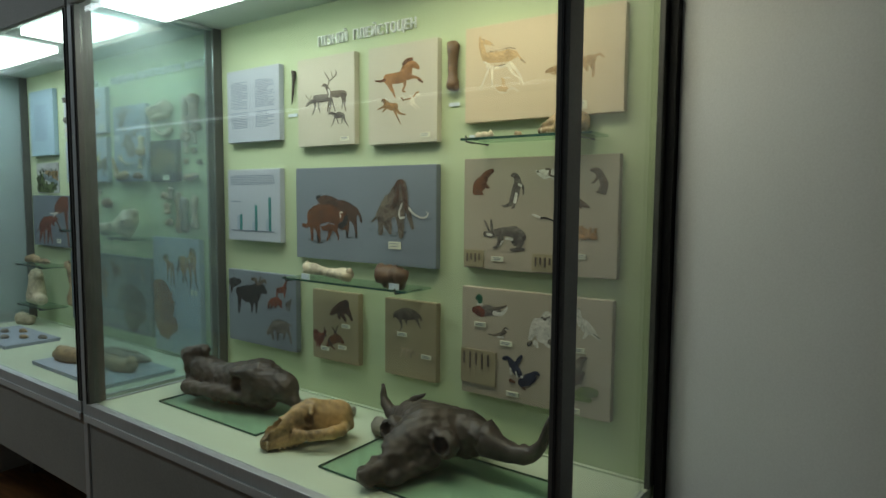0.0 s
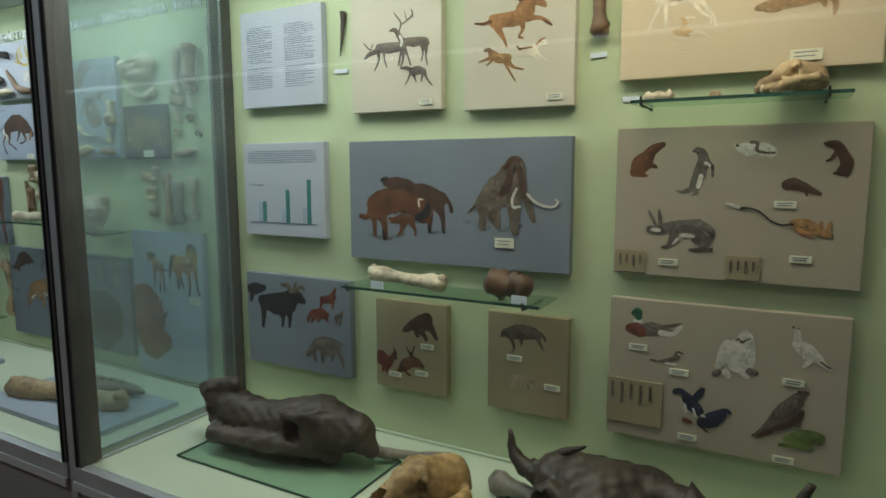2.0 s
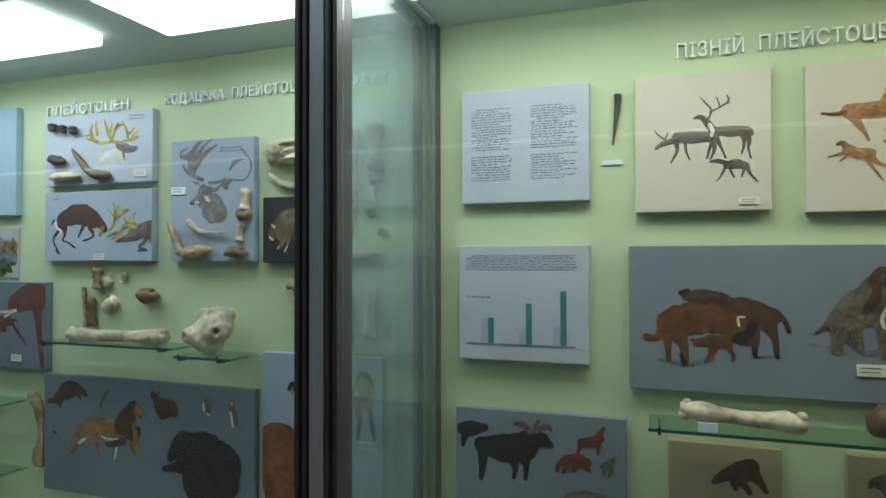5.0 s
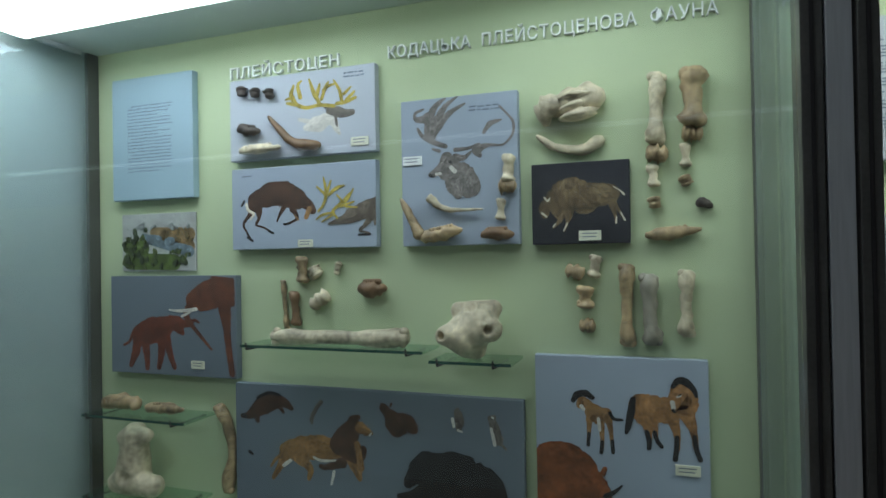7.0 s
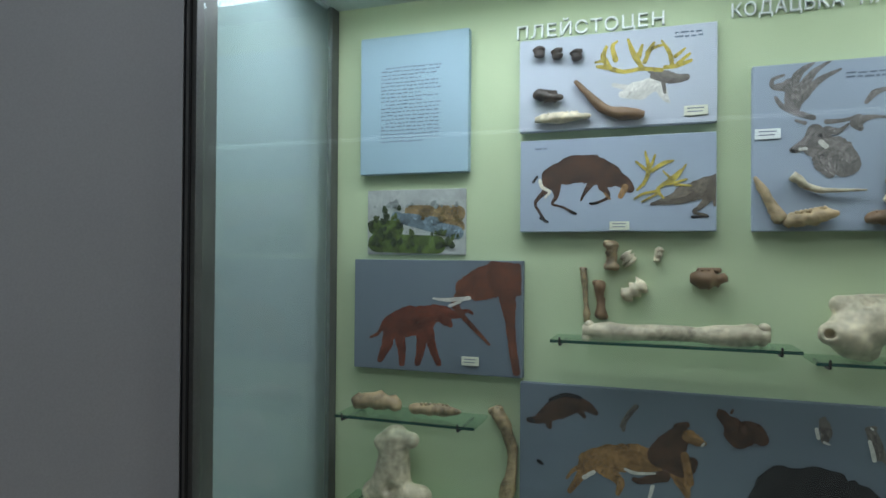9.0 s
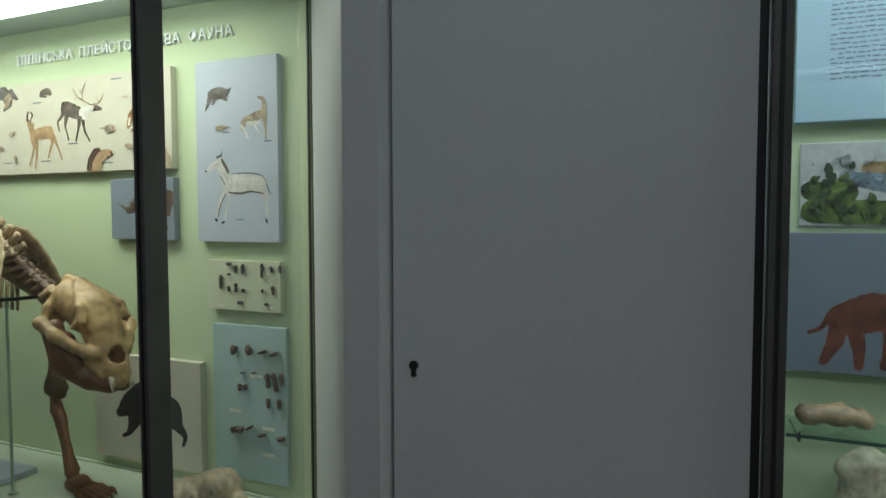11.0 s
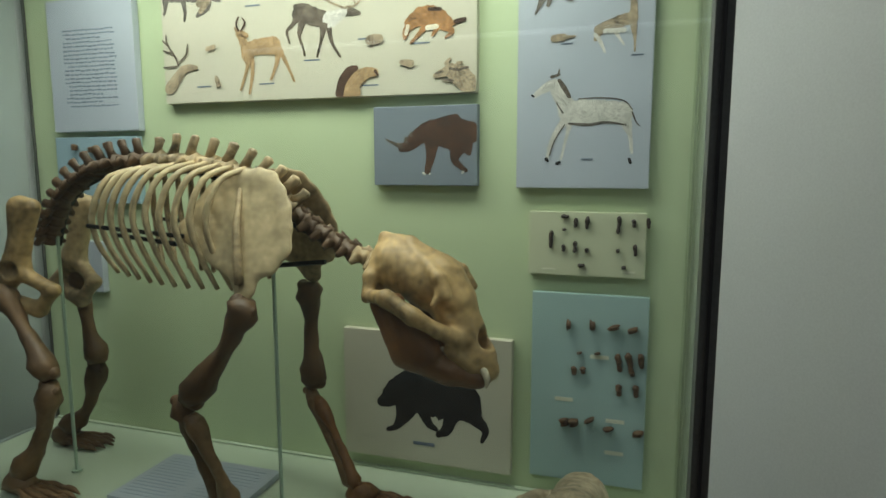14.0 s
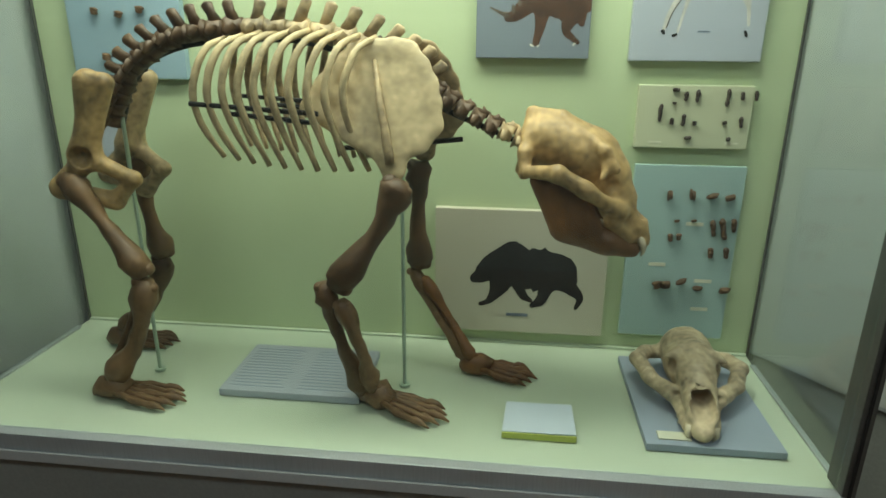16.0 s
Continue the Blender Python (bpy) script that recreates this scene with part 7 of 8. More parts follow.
# ---- skulls on boards
def skull_small(label, m, mat, mat2, parts=True):
    """A bear-like skull lying on its teeth, nose along -y, 0.33 m long, its base at z = 0."""
    ob = thing("fossil_skull", label, "skull")
    put_solid("cranium", [((0, 0.27, 0.060), (0, 0.18, 0.068), 0.054, 0.056), ((0, 0.305, 0.085), (0, 0.17, 0.116), 0.010, 0.013), ((0, 0.17, 0.085), (0, 0.12, 0.080), 0.045, 0.038), ((0, 0.12, 0.070), (0, 0.025, 0.046), 0.037, 0.029), ((0, 0.02, 0.027), (0, 0.005, 0.020), 0.026, 0.021)]
              + both_x([((0.04, 0.28, 0.048), (0.085, 0.258, 0.045), 0.018, 0.014), ((0.085, 0.258, 0.050), (0.104, 0.215, 0.052), 0.017, 0.018), ((0.104, 0.215, 0.050), (0.082, 0.145, 0.046), 0.016, 0.016), ((0.086, 0.145, 0.046), (0.042, 0.10, 0.040), 0.013, 0.020), ((0.03, 0.16, 0.110), (0.058, 0.15, 0.097), 0.013, 0.006), ((0.03, 0.12, 0.030), (0.021, 0.02, 0.018), 0.020, 0.014), ((0.02, 0.30, 0.045), (0.022, 0.31, 0.04), 0.016, 0.013)]),
              [((0, -0.022, 0.058), (0, 0.085, 0.068), 0.027, 0.018)] + both_x([((0.080, 0.125, 0.092), (0.042, 0.148, 0.078), 0.021, 0.016), ((0.045, 0.082, 0.05), (0.03, 0.088, 0.05), 0.006, 0.004)]), 0.0038, mat, ob, 0.008, 0.0009, "", m)
    bm = bmesh.new()
    for sx in (-1, 1):
        add_tube(bm, [(sx * 0.022, 0.012, 0.028), (sx * 0.024, 0.004, 0.012), (sx * 0.022, 0.008, 0.0)], [0.008, 0.007, 0.003], 8)
        for k in range(4):
            bmesh.ops.create_icosphere(bm, subdivisions=1, radius=0.009, matrix=Matrix.Translation((sx * 0.03, 0.045 + 0.02 * k, 0.010)))
    o = put("teeth", bm, mat2, ob, "", True)
    o.data.transform(m)
    return ob


def both_x(prims):
    return list(prims) + [((-a[0], a[1], a[2]), (-b[0], b[1], b[2]), ra, rb) for a, b, ra, rb in prims]


skull_small("pale bear skull resting on a blue board", pose(-4.972, 0.962, D + 0.016, 0, 0, -6) @ Matrix.Diagonal((1.0, 1.0, 0.92, 1)), B_OLD, B_PALE)
skull_small("golden bear skull lying on the green deck", pose(-1.345, 0.955, 0.802, 0, 0, -28) @ Matrix.Diagonal((0.78, 0.74, 0.92, 1)), B_GOLD, B_TAN)
sb = thing("skull_board", "blue-grey wooden board under the bear skull", "board")
box("board", -5.075, -4.825, 0.945, 1.29, D, D + 0.015, BLUE, sb, 0.002)
box("caption_card", -5.05, -4.99, 0.96, 0.985, D + 0.0152, D + 0.018, LABEL, sb, 0.0005)

rh = thing("rhinoceros_skull", "dark grey-brown fossil rhinoceros skull on a glass plate", "skull")
put_solid("cranium", [((-1.915, 1.11, 0.930), (-1.885, 1.115, 0.860), 0.028, 0.040), ((-1.940, 1.11, 0.935), (-1.855, 1.12, 0.958), 0.022, 0.020), ((-1.86, 1.12, 0.900), (-1.76, 1.13, 0.878), 0.044, 0.046), ((-1.75, 1.13, 0.880), (-1.61, 1.15, 0.895), 0.048, 0.066), ((-1.61, 1.15, 0.893), (-1.52, 1.165, 0.885), 0.064, 0.046), ((-1.52, 1.165, 0.880), (-1.478, 1.17, 0.850), 0.040, 0.020), ((-1.77, 1.12, 0.842), (-1.58, 1.15, 0.838), 0.028, 0.033),
                      ((-1.875, 1.065, 0.848), (-1.71, 1.075, 0.855), 0.020, 0.021), ((-1.71, 1.075, 0.855), (-1.60, 1.11, 0.855), 0.021, 0.024), ((-1.87, 1.08, 0.840), (-1.86, 1.085, 0.83), 0.026, 0.02), ((-1.60, 1.10, 0.925), (-1.66, 1.09, 0.925), 0.018, 0.016)],
          [((-1.652, 1.04, 0.898), (-1.635, 1.11, 0.890), 0.033, 0.024), ((-1.915, 1.05, 0.905), (-1.895, 1.075, 0.890), 0.030, 0.022), ((-1.53, 1.10, 0.842), (-1.51, 1.13, 0.842), 0.022, 0.018), ((-1.80, 1.05, 0.892), (-1.76, 1.07, 0.888), 0.024, 0.016)], 0.0045, B_STONE, rh, 0.010, 0.0022)
put_solid("cheek_teeth", [((-1.78 + 0.03 * k, 1.105 + 0.007 * k, 0.822), (-1.78 + 0.03 * k, 1.105 + 0.007 * k, 0.815), 0.015, 0.012) for k in range(7)], [], 0.004, B_BROWN, rh, 0.004)

bi = thing("bison_skull", "dark brown fossil bison skull with wide horns", "skull")
put_solid("cranium", [((-1.03, 1.19, 0.880), (-0.87, 1.19, 0.882), 0.058, 0.058), ((-0.98, 1.16, 0.890), (-0.92, 1.16, 0.890), 0.060, 0.060), ((-0.945, 1.13, 0.888), (-0.965, 1.03, 0.858), 0.066, 0.046), ((-0.965, 1.02, 0.852), (-0.980, 0.955, 0.834), 0.043, 0.028),
                      ((-0.905, 1.09, 0.845), (-0.935, 0.985, 0.826), 0.026, 0.018), ((-0.99, 1.09, 0.845), (-1.00, 0.985, 0.826), 0.026, 0.018), ((-0.872, 1.10, 0.888), (-0.862, 1.095, 0.885), 0.034, 0.030), ((-1.025, 1.10, 0.888), (-1.035, 1.095, 0.885), 0.032, 0.028), ((-0.86, 1.18, 0.895), (-0.805, 1.17, 0.898), 0.036, 0.032), ((-1.05, 1.19, 0.885), (-1.085, 1.19, 0.880), 0.032, 0.026)],
          [((-0.852, 1.045, 0.892), (-0.872, 1.09, 0.888), 0.024, 0.019), ((-1.055, 1.045, 0.892), (-1.03, 1.085, 0.888), 0.022, 0.018), ((-1.03, 0.985, 0.885), (-1.00, 1.03, 0.872), 0.028, 0.022), ((-1.00, 0.925, 0.872), (-0.985, 0.985, 0.868), 0.028, 0.022), ((-0.91, 1.06, 0.950), (-0.905, 1.06, 0.94), 0.010, 0.006)], 0.0045, B_STONE, bi, 0.009, 0.0022)
for pts, r in (([(-1.085, 1.19, 0.882), (-1.115, 1.19, 0.888), (-1.140, 1.195, 0.915), (-1.150, 1.20, 0.955)], 0.022), ([(-1.045, 1.19, 0.920), (-1.03, 1.185, 0.940), (-1.00, 1.18, 0.955), (-0.985, 1.175, 0.965)], 0.010), ([(-0.81, 1.17, 0.898), (-0.735, 1.17, 0.876), (-0.66, 1.16, 0.900), (-0.618, 1.145, 0.995)], 0.031)):
    bm = bmesh.new()
    shaft(bm, pts, r, "horn", r * 900, 14)
    put("horn", bm, B_STONE, bi, "long curved dark horn", True)


def glass_plate(label, x0, x1, y0, y1, z, turn=0.0):
    ob = thing("glass_plate", label, "plate")
    p = box("pane", x0 + 0.002, x1 - 0.002, y0 + 0.002, y1 - 0.002, z + 0.001, z + 0.006, SHELF, ob)
    p.visible_shadow = False
    for nm, a in (("edge", (x0, x1, y0, y0 + 0.0019)), ("edge", (x0, x1, y1 - 0.0019, y1)), ("edge", (x0, x0 + 0.0019, y0 + 0.002, y1 - 0.002)), ("edge", (x1 - 0.0019, x1, y0 + 0.002, y1 - 0.002))):
        box(nm, *a, z + 0.001, z + 0.006, EDGE, ob, 0.0, "dark green cut edge")
    return ob


glass_plate("green glass plate under the rhinoceros skull", -1.93, -1.44, 1.0, 1.235, 0.80)
glass_plate("green glass plate under the bison skull", -1.155, -0.62, 0.965, 1.23, 0.80)
bm = bmesh.new()
shaft(bm, [(-1.20, 1.22, 0.825), (-1.12, 1.20, 0.825), (-1.03, 1.17, 0.822)], 0.02, "long", 4)
tagged(put("fossil_bone", bm, B_GREY, None, "", True), "grey fossil limb bone beside the golden skull", "fossil")
bm = bmesh.new()
shaft(bm, [(-1.50, 1.20, 0.83), (-1.42, 1.24, 0.82), (-1.33, 1.28, 0.815)], 0.012, "long", 5)
tagged(put("fossil_bone", bm, B_GREY, None, "", True), "slim grey bone behind the rhinoceros skull", "fossil")

# ---- reading boards on the deck of the skeleton case
rb = thing("text_slab", "pale blue text slab lying on the deck", "sign")
bm = bmesh.new()
add_box(bm, -5.945, -5.640, 1.03, 1.24, D, D + 0.016, 0.002)
put("slab", bm, PALE, rb)
bm = bmesh.new()
for k in range(14):
    for a0, a1 in ((-5.93, -5.81), (-5.78, -5.66)):
        add_box(bm, a0, a1 - 0.02 * ((k * 7) % 5) / 5, 1.05 + k * 0.0128, 1.0525 + k * 0.0128, D + 0.0158, D + 0.0166)
put("print_lines", bm, BLUE, rb)
sg_ = thing("text_card", "small pale card with a yellow edge on the deck", "sign")
bm = bmesh.new()
vs = [bm.verts.new(p) for p in ((-5.343, 0.955, D), (-5.202, 0.958, D), (-5.206, 1.035, D), (-5.336, 1.033, D), (-5.343, 0.955, D + 0.013), (-5.202, 0.958, D + 0.013), (-5.206, 1.035, D + 0.03), (-5.336, 1.033, D + 0.03))]
for f in ((0, 1, 2, 3), (4, 5, 6, 7), (0, 1, 5, 4), (1, 2, 6, 5), (2, 3, 7, 6), (3, 0, 4, 7)):
    bm.faces.new([vs[i] for i in f])
put("card", bm, LABELB, sg_)
box("edge_strip", -5.343, -5.202, 0.951, 0.9545, D, D + 0.012, material("yellow_edge", (0.50, 0.55, 0.12), 0.6, 0.1), sg_)

# ---- glass shelves with bones
def shelf(label, x0, x1, depth, z):
    ob = thing("glass_shelf", label, "shelf")
    y0 = WALL - depth
    p = box("pane", x0, x1, y0, WALL - 0.001, z - 0.006, z, SHELF, ob)
    p.visible_shadow = False
    box("front_edge", x0, x1, y0 - 0.0016, y0 - 0.0001, z - 0.006, z, EDGE, ob, 0.0, "dark green glass edge")
    for x in (x0 + 0.02, x1 - 0.035):
        bm = bmesh.new()
        add_tube(bm, [(x, WALL - 0.001, z - 0.010), (x, y0 + 0.02, z - 0.010), (x, y0 - 0.004, z - 0.009), (x, y0 - 0.007, z + 0.006)], [0.003, 0.003, 0.003, 0.002], 6, 0.0)
        put("bracket", bm, IRON, ob, "thin dark metal bracket")


def loose(label, pts, r, mat, kind, seed=1.0, flat=1.0):
    bm = bmesh.new()
    shaft(bm, pts, r, kind, seed, 12, flat)
    return tagged(put("fossil_bone", bm, mat, None, "", True), label, "fossil")


shelf("green glass shelf holding two limb bones", -1.618, -1.11, 0.115, 1.206)
loose("pale limb bone on the glass shelf", [(-1.56, 1.29, 1.240), (-1.45, 1.285, 1.231), (-1.345, 1.28, 1.228)], 0.0155, B_PALE, "long", 7)
loose("dark brown bone on the glass shelf", [(-1.25, 1.29, 1.238), (-1.19, 1.288, 1.238), (-1.14, 1.285, 1.236)], 0.026, B_UMBER, "tooth", 8)
shelf("narrow glass shelf holding a small skull", -0.945, -0.595, 0.10, 1.612)
skull_small("small tan bear skull on the glass shelf", pose(-0.735, 1.29, 1.613, 0, 0, -62) @ Matrix.Diagonal((0.40, 0.36, 0.46, 1)), B_TAN, B_PALE)
loose("small pale bone on the narrow shelf", [(-0.93, 1.31, 1.621), (-0.875, 1.31, 1.622)], 0.008, B_PALE, "chunk", 9)
loose("tiny fossil on the narrow shelf", [(-0.815, 1.31, 1.619), (-0.795, 1.31, 1.619)], 0.006, B_TAN, "chunk", 10)
shelf("glass shelf holding a long limb bone", -3.221, -2.767, 0.10, 1.302)
loose("long cream limb bone on the glass shelf", [(-3.16, 1.305, 1.318), (-3.0, 1.305, 1.320), (-2.815, 1.305, 1.324)], 0.0165, B_PALE, "long", 11)
shelf("glass shelf holding a pale braincase", -2.749, -2.577, 0.11, 1.286)
put_bc = thing("fossil_braincase", "pale fossil braincase with broken horn cores", "skull")
put_solid("braincase", [((-2.68, 1.30, 1.335), (-2.655, 1.30, 1.36), 0.045, 0.042), ((-2.705, 1.285, 1.335), (-2.72, 1.28, 1.335), 0.025, 0.022), ((-2.64, 1.285, 1.35), (-2.625, 1.28, 1.35), 0.03, 0.026), ((-2.70, 1.31, 1.385), (-2.625, 1.31, 1.39), 0.018, 0.018), ((-2.68, 1.30, 1.31), (-2.66, 1.30, 1.305), 0.02, 0.02)],
          [((-2.735, 1.25, 1.335), (-2.72, 1.275, 1.335), 0.010, 0.008), ((-2.615, 1.24, 1.35), (-2.628, 1.27, 1.35), 0.011, 0.008), ((-2.665, 1.245, 1.40), (-2.665, 1.28, 1.395), 0.014, 0.012)], 0.004, B_PALE, put_bc, 0.010, 0.0009)
shelf("glass shelf in the corner with jaw fragments", -3.70, -3.375, 0.115, 1.112)
loose("reddish jaw fragment on the corner shelf", [(-3.68, 1.30, 1.135), (-3.62, 1.30, 1.137), (-3.56, 1.30, 1.132)], 0.017, B_TAN, "chunk", 12)
loose("pale knuckle bone on the corner shelf", [(-3.54, 1.30, 1.128), (-3.42, 1.30, 1.13)], 0.012, B_TAN, "jaw", 13)
shelf("lower glass shelf in the corner with a vertebra", -3.70, -3.39, 0.115, 0.905)
put_solid("fossil_vertebra", [((-3.58, 1.295, 0.955), (-3.57, 1.295, 1.06), 0.045, 0.03), ((-3.62, 1.29, 0.935), (-3.51, 1.29, 0.935), 0.028, 0.028), ((-3.60, 1.29, 1.05), (-3.53, 1.29, 1.06), 0.02, 0.018)], [((-3.57, 1.22, 0.96), (-3.57, 1.25, 0.96), 0.02, 0.016)], 0.005, B_PALE, None, 0.014, 0.0010)
tagged(bpy.data.objects["fossil_vertebra"], "large pale fossil vertebra on the lower shelf", "fossil")
# ---- bones on boards on the deck of the middle case
for x0, x1, y0, y1 in ((-3.55, -3.10, 0.98, 1.20), (-2.75, -2.20, 0.95, 1.22)):
    tagged(box("bone_board", x0, x1, y0, y1, 0.80, 0.815, BLUE, None, 0.002), "flat grey-blue board on the case deck", "board")
loose("pale long bone lying on the deck board", [(-2.70, 1.02, 0.838), (-2.50, 1.06, 0.842), (-2.27, 1.10, 0.838)], 0.026, B_TAN, "long", 14)
loose("tan jaw bone lying on the deck board", [(-2.62, 1.15, 0.836), (-2.30, 1.18, 0.838)], 0.022, B_GREY, "jaw", 15)
loose("pale fossil bone at the case corner", [(-3.68, 1.25, 0.825), (-3.58, 1.27, 0.826)], 0.026, B_PALE, "chunk", 16)
for k in range(6):
    loose("small bone fragment on the deck board", [(-3.50 + 0.07 * k, 1.03 + 0.05 * (k % 3), 0.823), (-3.46 + 0.07 * k, 1.05 + 0.05 * (k % 3), 0.823)], 0.008, (B_TAN, B_GREY)[k % 2], "jaw", 20 + k)


# ---- boards with small fossils in the skeleton case
b = board("cream board with rows of small dark fossils", -5.078, -4.840, 1.243, 1.377, material("cream_green_board", (0.56, 0.58, 0.40), 0.7, 0.05, 4, 200), 0.02, "fossil_board")
for u in (0.12, 0.80):
    rect(b, "print_line", u, u + 0.12, 0.08, 0.11, LABEL, 0.001)
b = board("pale blue-green board with small brown fossils", -5.069, -4.828, 0.786, 1.204, material("aqua_board", (0.36, 0.50, 0.48), 0.7, 0.05, 4, 200), 0.015, "fossil_board")
for u, v in ((0.3, 0.43), (0.75, 0.34), (0.75, 0.17), (0.6, 0.67)):
    rect(b, "print_line", u - 0.08, u + 0.08, v, v + 0.02, LABEL, 0.001)
b = board("blue board with fossil teeth behind the skeleton", -6.375, -6.10, 1.375, 1.55, SKY, 0.02, "fossil_board")
board("small pale board behind the skeleton", -6.36, -6.245, 1.13, 1.27, PALE, 0.02)
wall_bone("small brown fossil tooth on the blue board", [(-3.259, 1.922), (-3.256, 1.898)], 0.011, B_DARK, "tooth", 0.022)
wall_bone("small brown fossil tooth on the blue board", [(-3.221, 1.914), (-3.218, 1.891)], 0.011, B_DARK, "tooth", 0.022)
wall_bone("small brown fossil tooth on the blue board", [(-3.180, 1.908), (-3.177, 1.884)], 0.011, B_DARK, "tooth", 0.022)
wall_bone("dark brown jaw fragment on the blue board", [(-3.270, 1.818), (-3.206, 1.808)], 0.011, B_DARK, "jaw", 0.022)
wall_bone("pale broken jaw on the blue board", [(-3.266, 1.765), (-3.148, 1.767)], 0.01, B_PALE, "jaw", 0.022)
wall_bone("brown antler fragment on the blue board", [(-3.182, 1.842), (-3.115, 1.775), (-3.041, 1.762)], 0.01, B_BROWN, "antler", 0.022)
wall_bone("cracked pale skull fragment with a dark end", [(-2.537, 1.793), (-2.476, 1.806), (-2.396, 1.816)], 0.026, B_PALE, "chunk", 0)
wall_bone("cracked skull plate beside the fragment", [(-2.454, 1.827), (-2.444, 1.769)], 0.03, B_PALE, "chunk", 0)
wall_bone("curved pale rib bone fixed to the wall", [(-2.537, 1.747), (-2.498, 1.719), (-2.444, 1.711), (-2.401, 1.732)], 0.01, B_PALE, "antler", 0)
wall_bone("upper leg bone of a hoofed animal", [(-2.297, 1.850), (-2.305, 1.710)], 0.014, B_PALE, "long", 0)
wall_bone("ankle joint bones fixed to the wall", [(-2.322, 1.694), (-2.280, 1.690)], 0.016, B_TAN, "chunk", 0)
wall_bone("toe bone below the ankle", [(-2.310, 1.672), (-2.308, 1.628)], 0.009, B_PALE, "long", 0)
wall_bone("small hoof bone fixed to the wall", [(-2.308, 1.609), (-2.306, 1.585)], 0.011, B_TAN, "tooth", 0)
wall_bone("broad yellowish leg bone", [(-2.231, 1.851), (-2.237, 1.740)], 0.019, B_TAN, "long", 0)
wall_bone("ankle joint bones fixed to the wall", [(-2.255, 1.729), (-2.217, 1.724)], 0.014, B_TAN, "chunk", 0)
wall_bone("toe bone below the ankle", [(-2.249, 1.709), (-2.249, 1.664)], 0.008, B_PALE, "long", 0)
wall_bone("small dark toe bone fixed to the wall", [(-2.253, 1.648), (-2.246, 1.626)], 0.01, B_TAN, "tooth", 0)
wall_bone("small dark hoof bone fixed to the wall", [(-2.232, 1.596), (-2.202, 1.585)], 0.008, B_DARK, "jaw", 0)
wall_bone("brown lower jaw with teeth", [(-2.326, 1.533), (-2.281, 1.535), (-2.223, 1.543)], 0.011, B_TAN, "jaw", 0)
wall_bone("pale jaw branch on the blue board", [(-2.838, 1.627), (-2.807, 1.570), (-2.790, 1.537)], 0.01, B_TAN, "antler", 0.022)
wall_bone("lower jaw with teeth on the blue board", [(-2.790, 1.539), (-2.696, 1.556)], 0.013, B_TAN, "jaw", 0.022)
wall_bone("pale curved tusk on the blue board", [(-2.773, 1.628), (-2.733, 1.600), (-2.650, 1.597)], 0.009, B_PALE, "horn", 0.022)
wall_bone("pale leg bone on the blue board", [(-2.591, 1.709), (-2.595, 1.650)], 0.011, B_PALE, "long", 0.022)
wall_bone("ankle joint bones on the blue board", [(-2.615, 1.644), (-2.578, 1.643)], 0.013, B_TAN, "chunk", 0.022)
wall_bone("toe bone on the blue board", [(-2.610, 1.618), (-2.613, 1.573)], 0.008, B_PALE, "long", 0.022)
wall_bone("brown jaw piece on the blue board", [(-2.654, 1.544), (-2.583, 1.543)], 0.012, B_BROWN, "jaw", 0.022)
wall_bone("thin pale splint bone fixed to the wall", [(-3.165, 1.448), (-3.156, 1.329)], 0.006, B_TAN, "long", 0)
wall_bone("short hollow bone shaft fixed to the wall", [(-3.107, 1.504), (-3.107, 1.442)], 0.012, B_TAN, "long", 0)
wall_bone("grey bone shaft fragment fixed to the wall", [(-3.132, 1.421), (-3.126, 1.338)], 0.01, B_BROWN, "long", 0)
wall_bone("pale vertebra fragment fixed to the wall", [(-3.082, 1.478), (-3.063, 1.456)], 0.013, B_PALE, "chunk", 0)
wall_bone("white vertebra with open wings", [(-3.084, 1.385), (-3.038, 1.416)], 0.014, B_PALE, "chunk", 0)
wall_bone("small split white bone fixed to the wall", [(-3.009, 1.491), (-3.018, 1.460)], 0.008, B_PALE, "tooth", 0)
wall_bone("brown molar tooth with ridges", [(-2.953, 1.428), (-2.883, 1.428)], 0.017, B_BROWN, "jaw", 0)
wall_bone("pale ankle bone with two lobes", [(-2.483, 1.468), (-2.445, 1.457)], 0.013, B_TAN, "chunk", 0)
wall_bone("pale upright toe bone fixed to the wall", [(-2.420, 1.496), (-2.428, 1.451)], 0.01, B_PALE, "long", 0)
wall_bone("jointed toe bones fixed to the wall", [(-2.443, 1.434), (-2.444, 1.389)], 0.013, B_TAN, "long", 0)
wall_bone("small brown hoof bone fixed to the wall", [(-2.457, 1.352), (-2.425, 1.354)], 0.012, B_TAN, "chunk", 0)
wall_bone("grey leg bone shaft fixed to the wall", [(-2.362, 1.478), (-2.363, 1.314)], 0.012, B_TAN, "long", 0)
wall_bone("flat grey leg bone shaft", [(-2.321, 1.458), (-2.316, 1.319)], 0.014, B_GREY, "long", 0)
wall_bone("pale leg bone with broad lower end", [(-2.251, 1.465), (-2.254, 1.336)], 0.012, B_PALE, "long", 0)
wall_bone("tall curved grey bone fixed to the wall", [(-3.357, 1.136), (-3.316, 1.045), (-3.331, 0.919)], 0.013, B_TAN, "long", 0)
wall_bone("small dark fossil spear point", [(-1.677, 1.876), (-1.681, 1.821), (-1.688, 1.769)], 0.007, B_DARK, "horn", 0)
wall_bone("brown fossil leg bone fixed upright", [(-1.029, 1.881), (-1.030, 1.751)], 0.014, B_BROWN, "long", 0)
wall_bone("small dark fossil on the cream board", [(-5.010, 1.368), (-4.994, 1.367)], 0.0042, B_DARK, "tooth", 0.02)
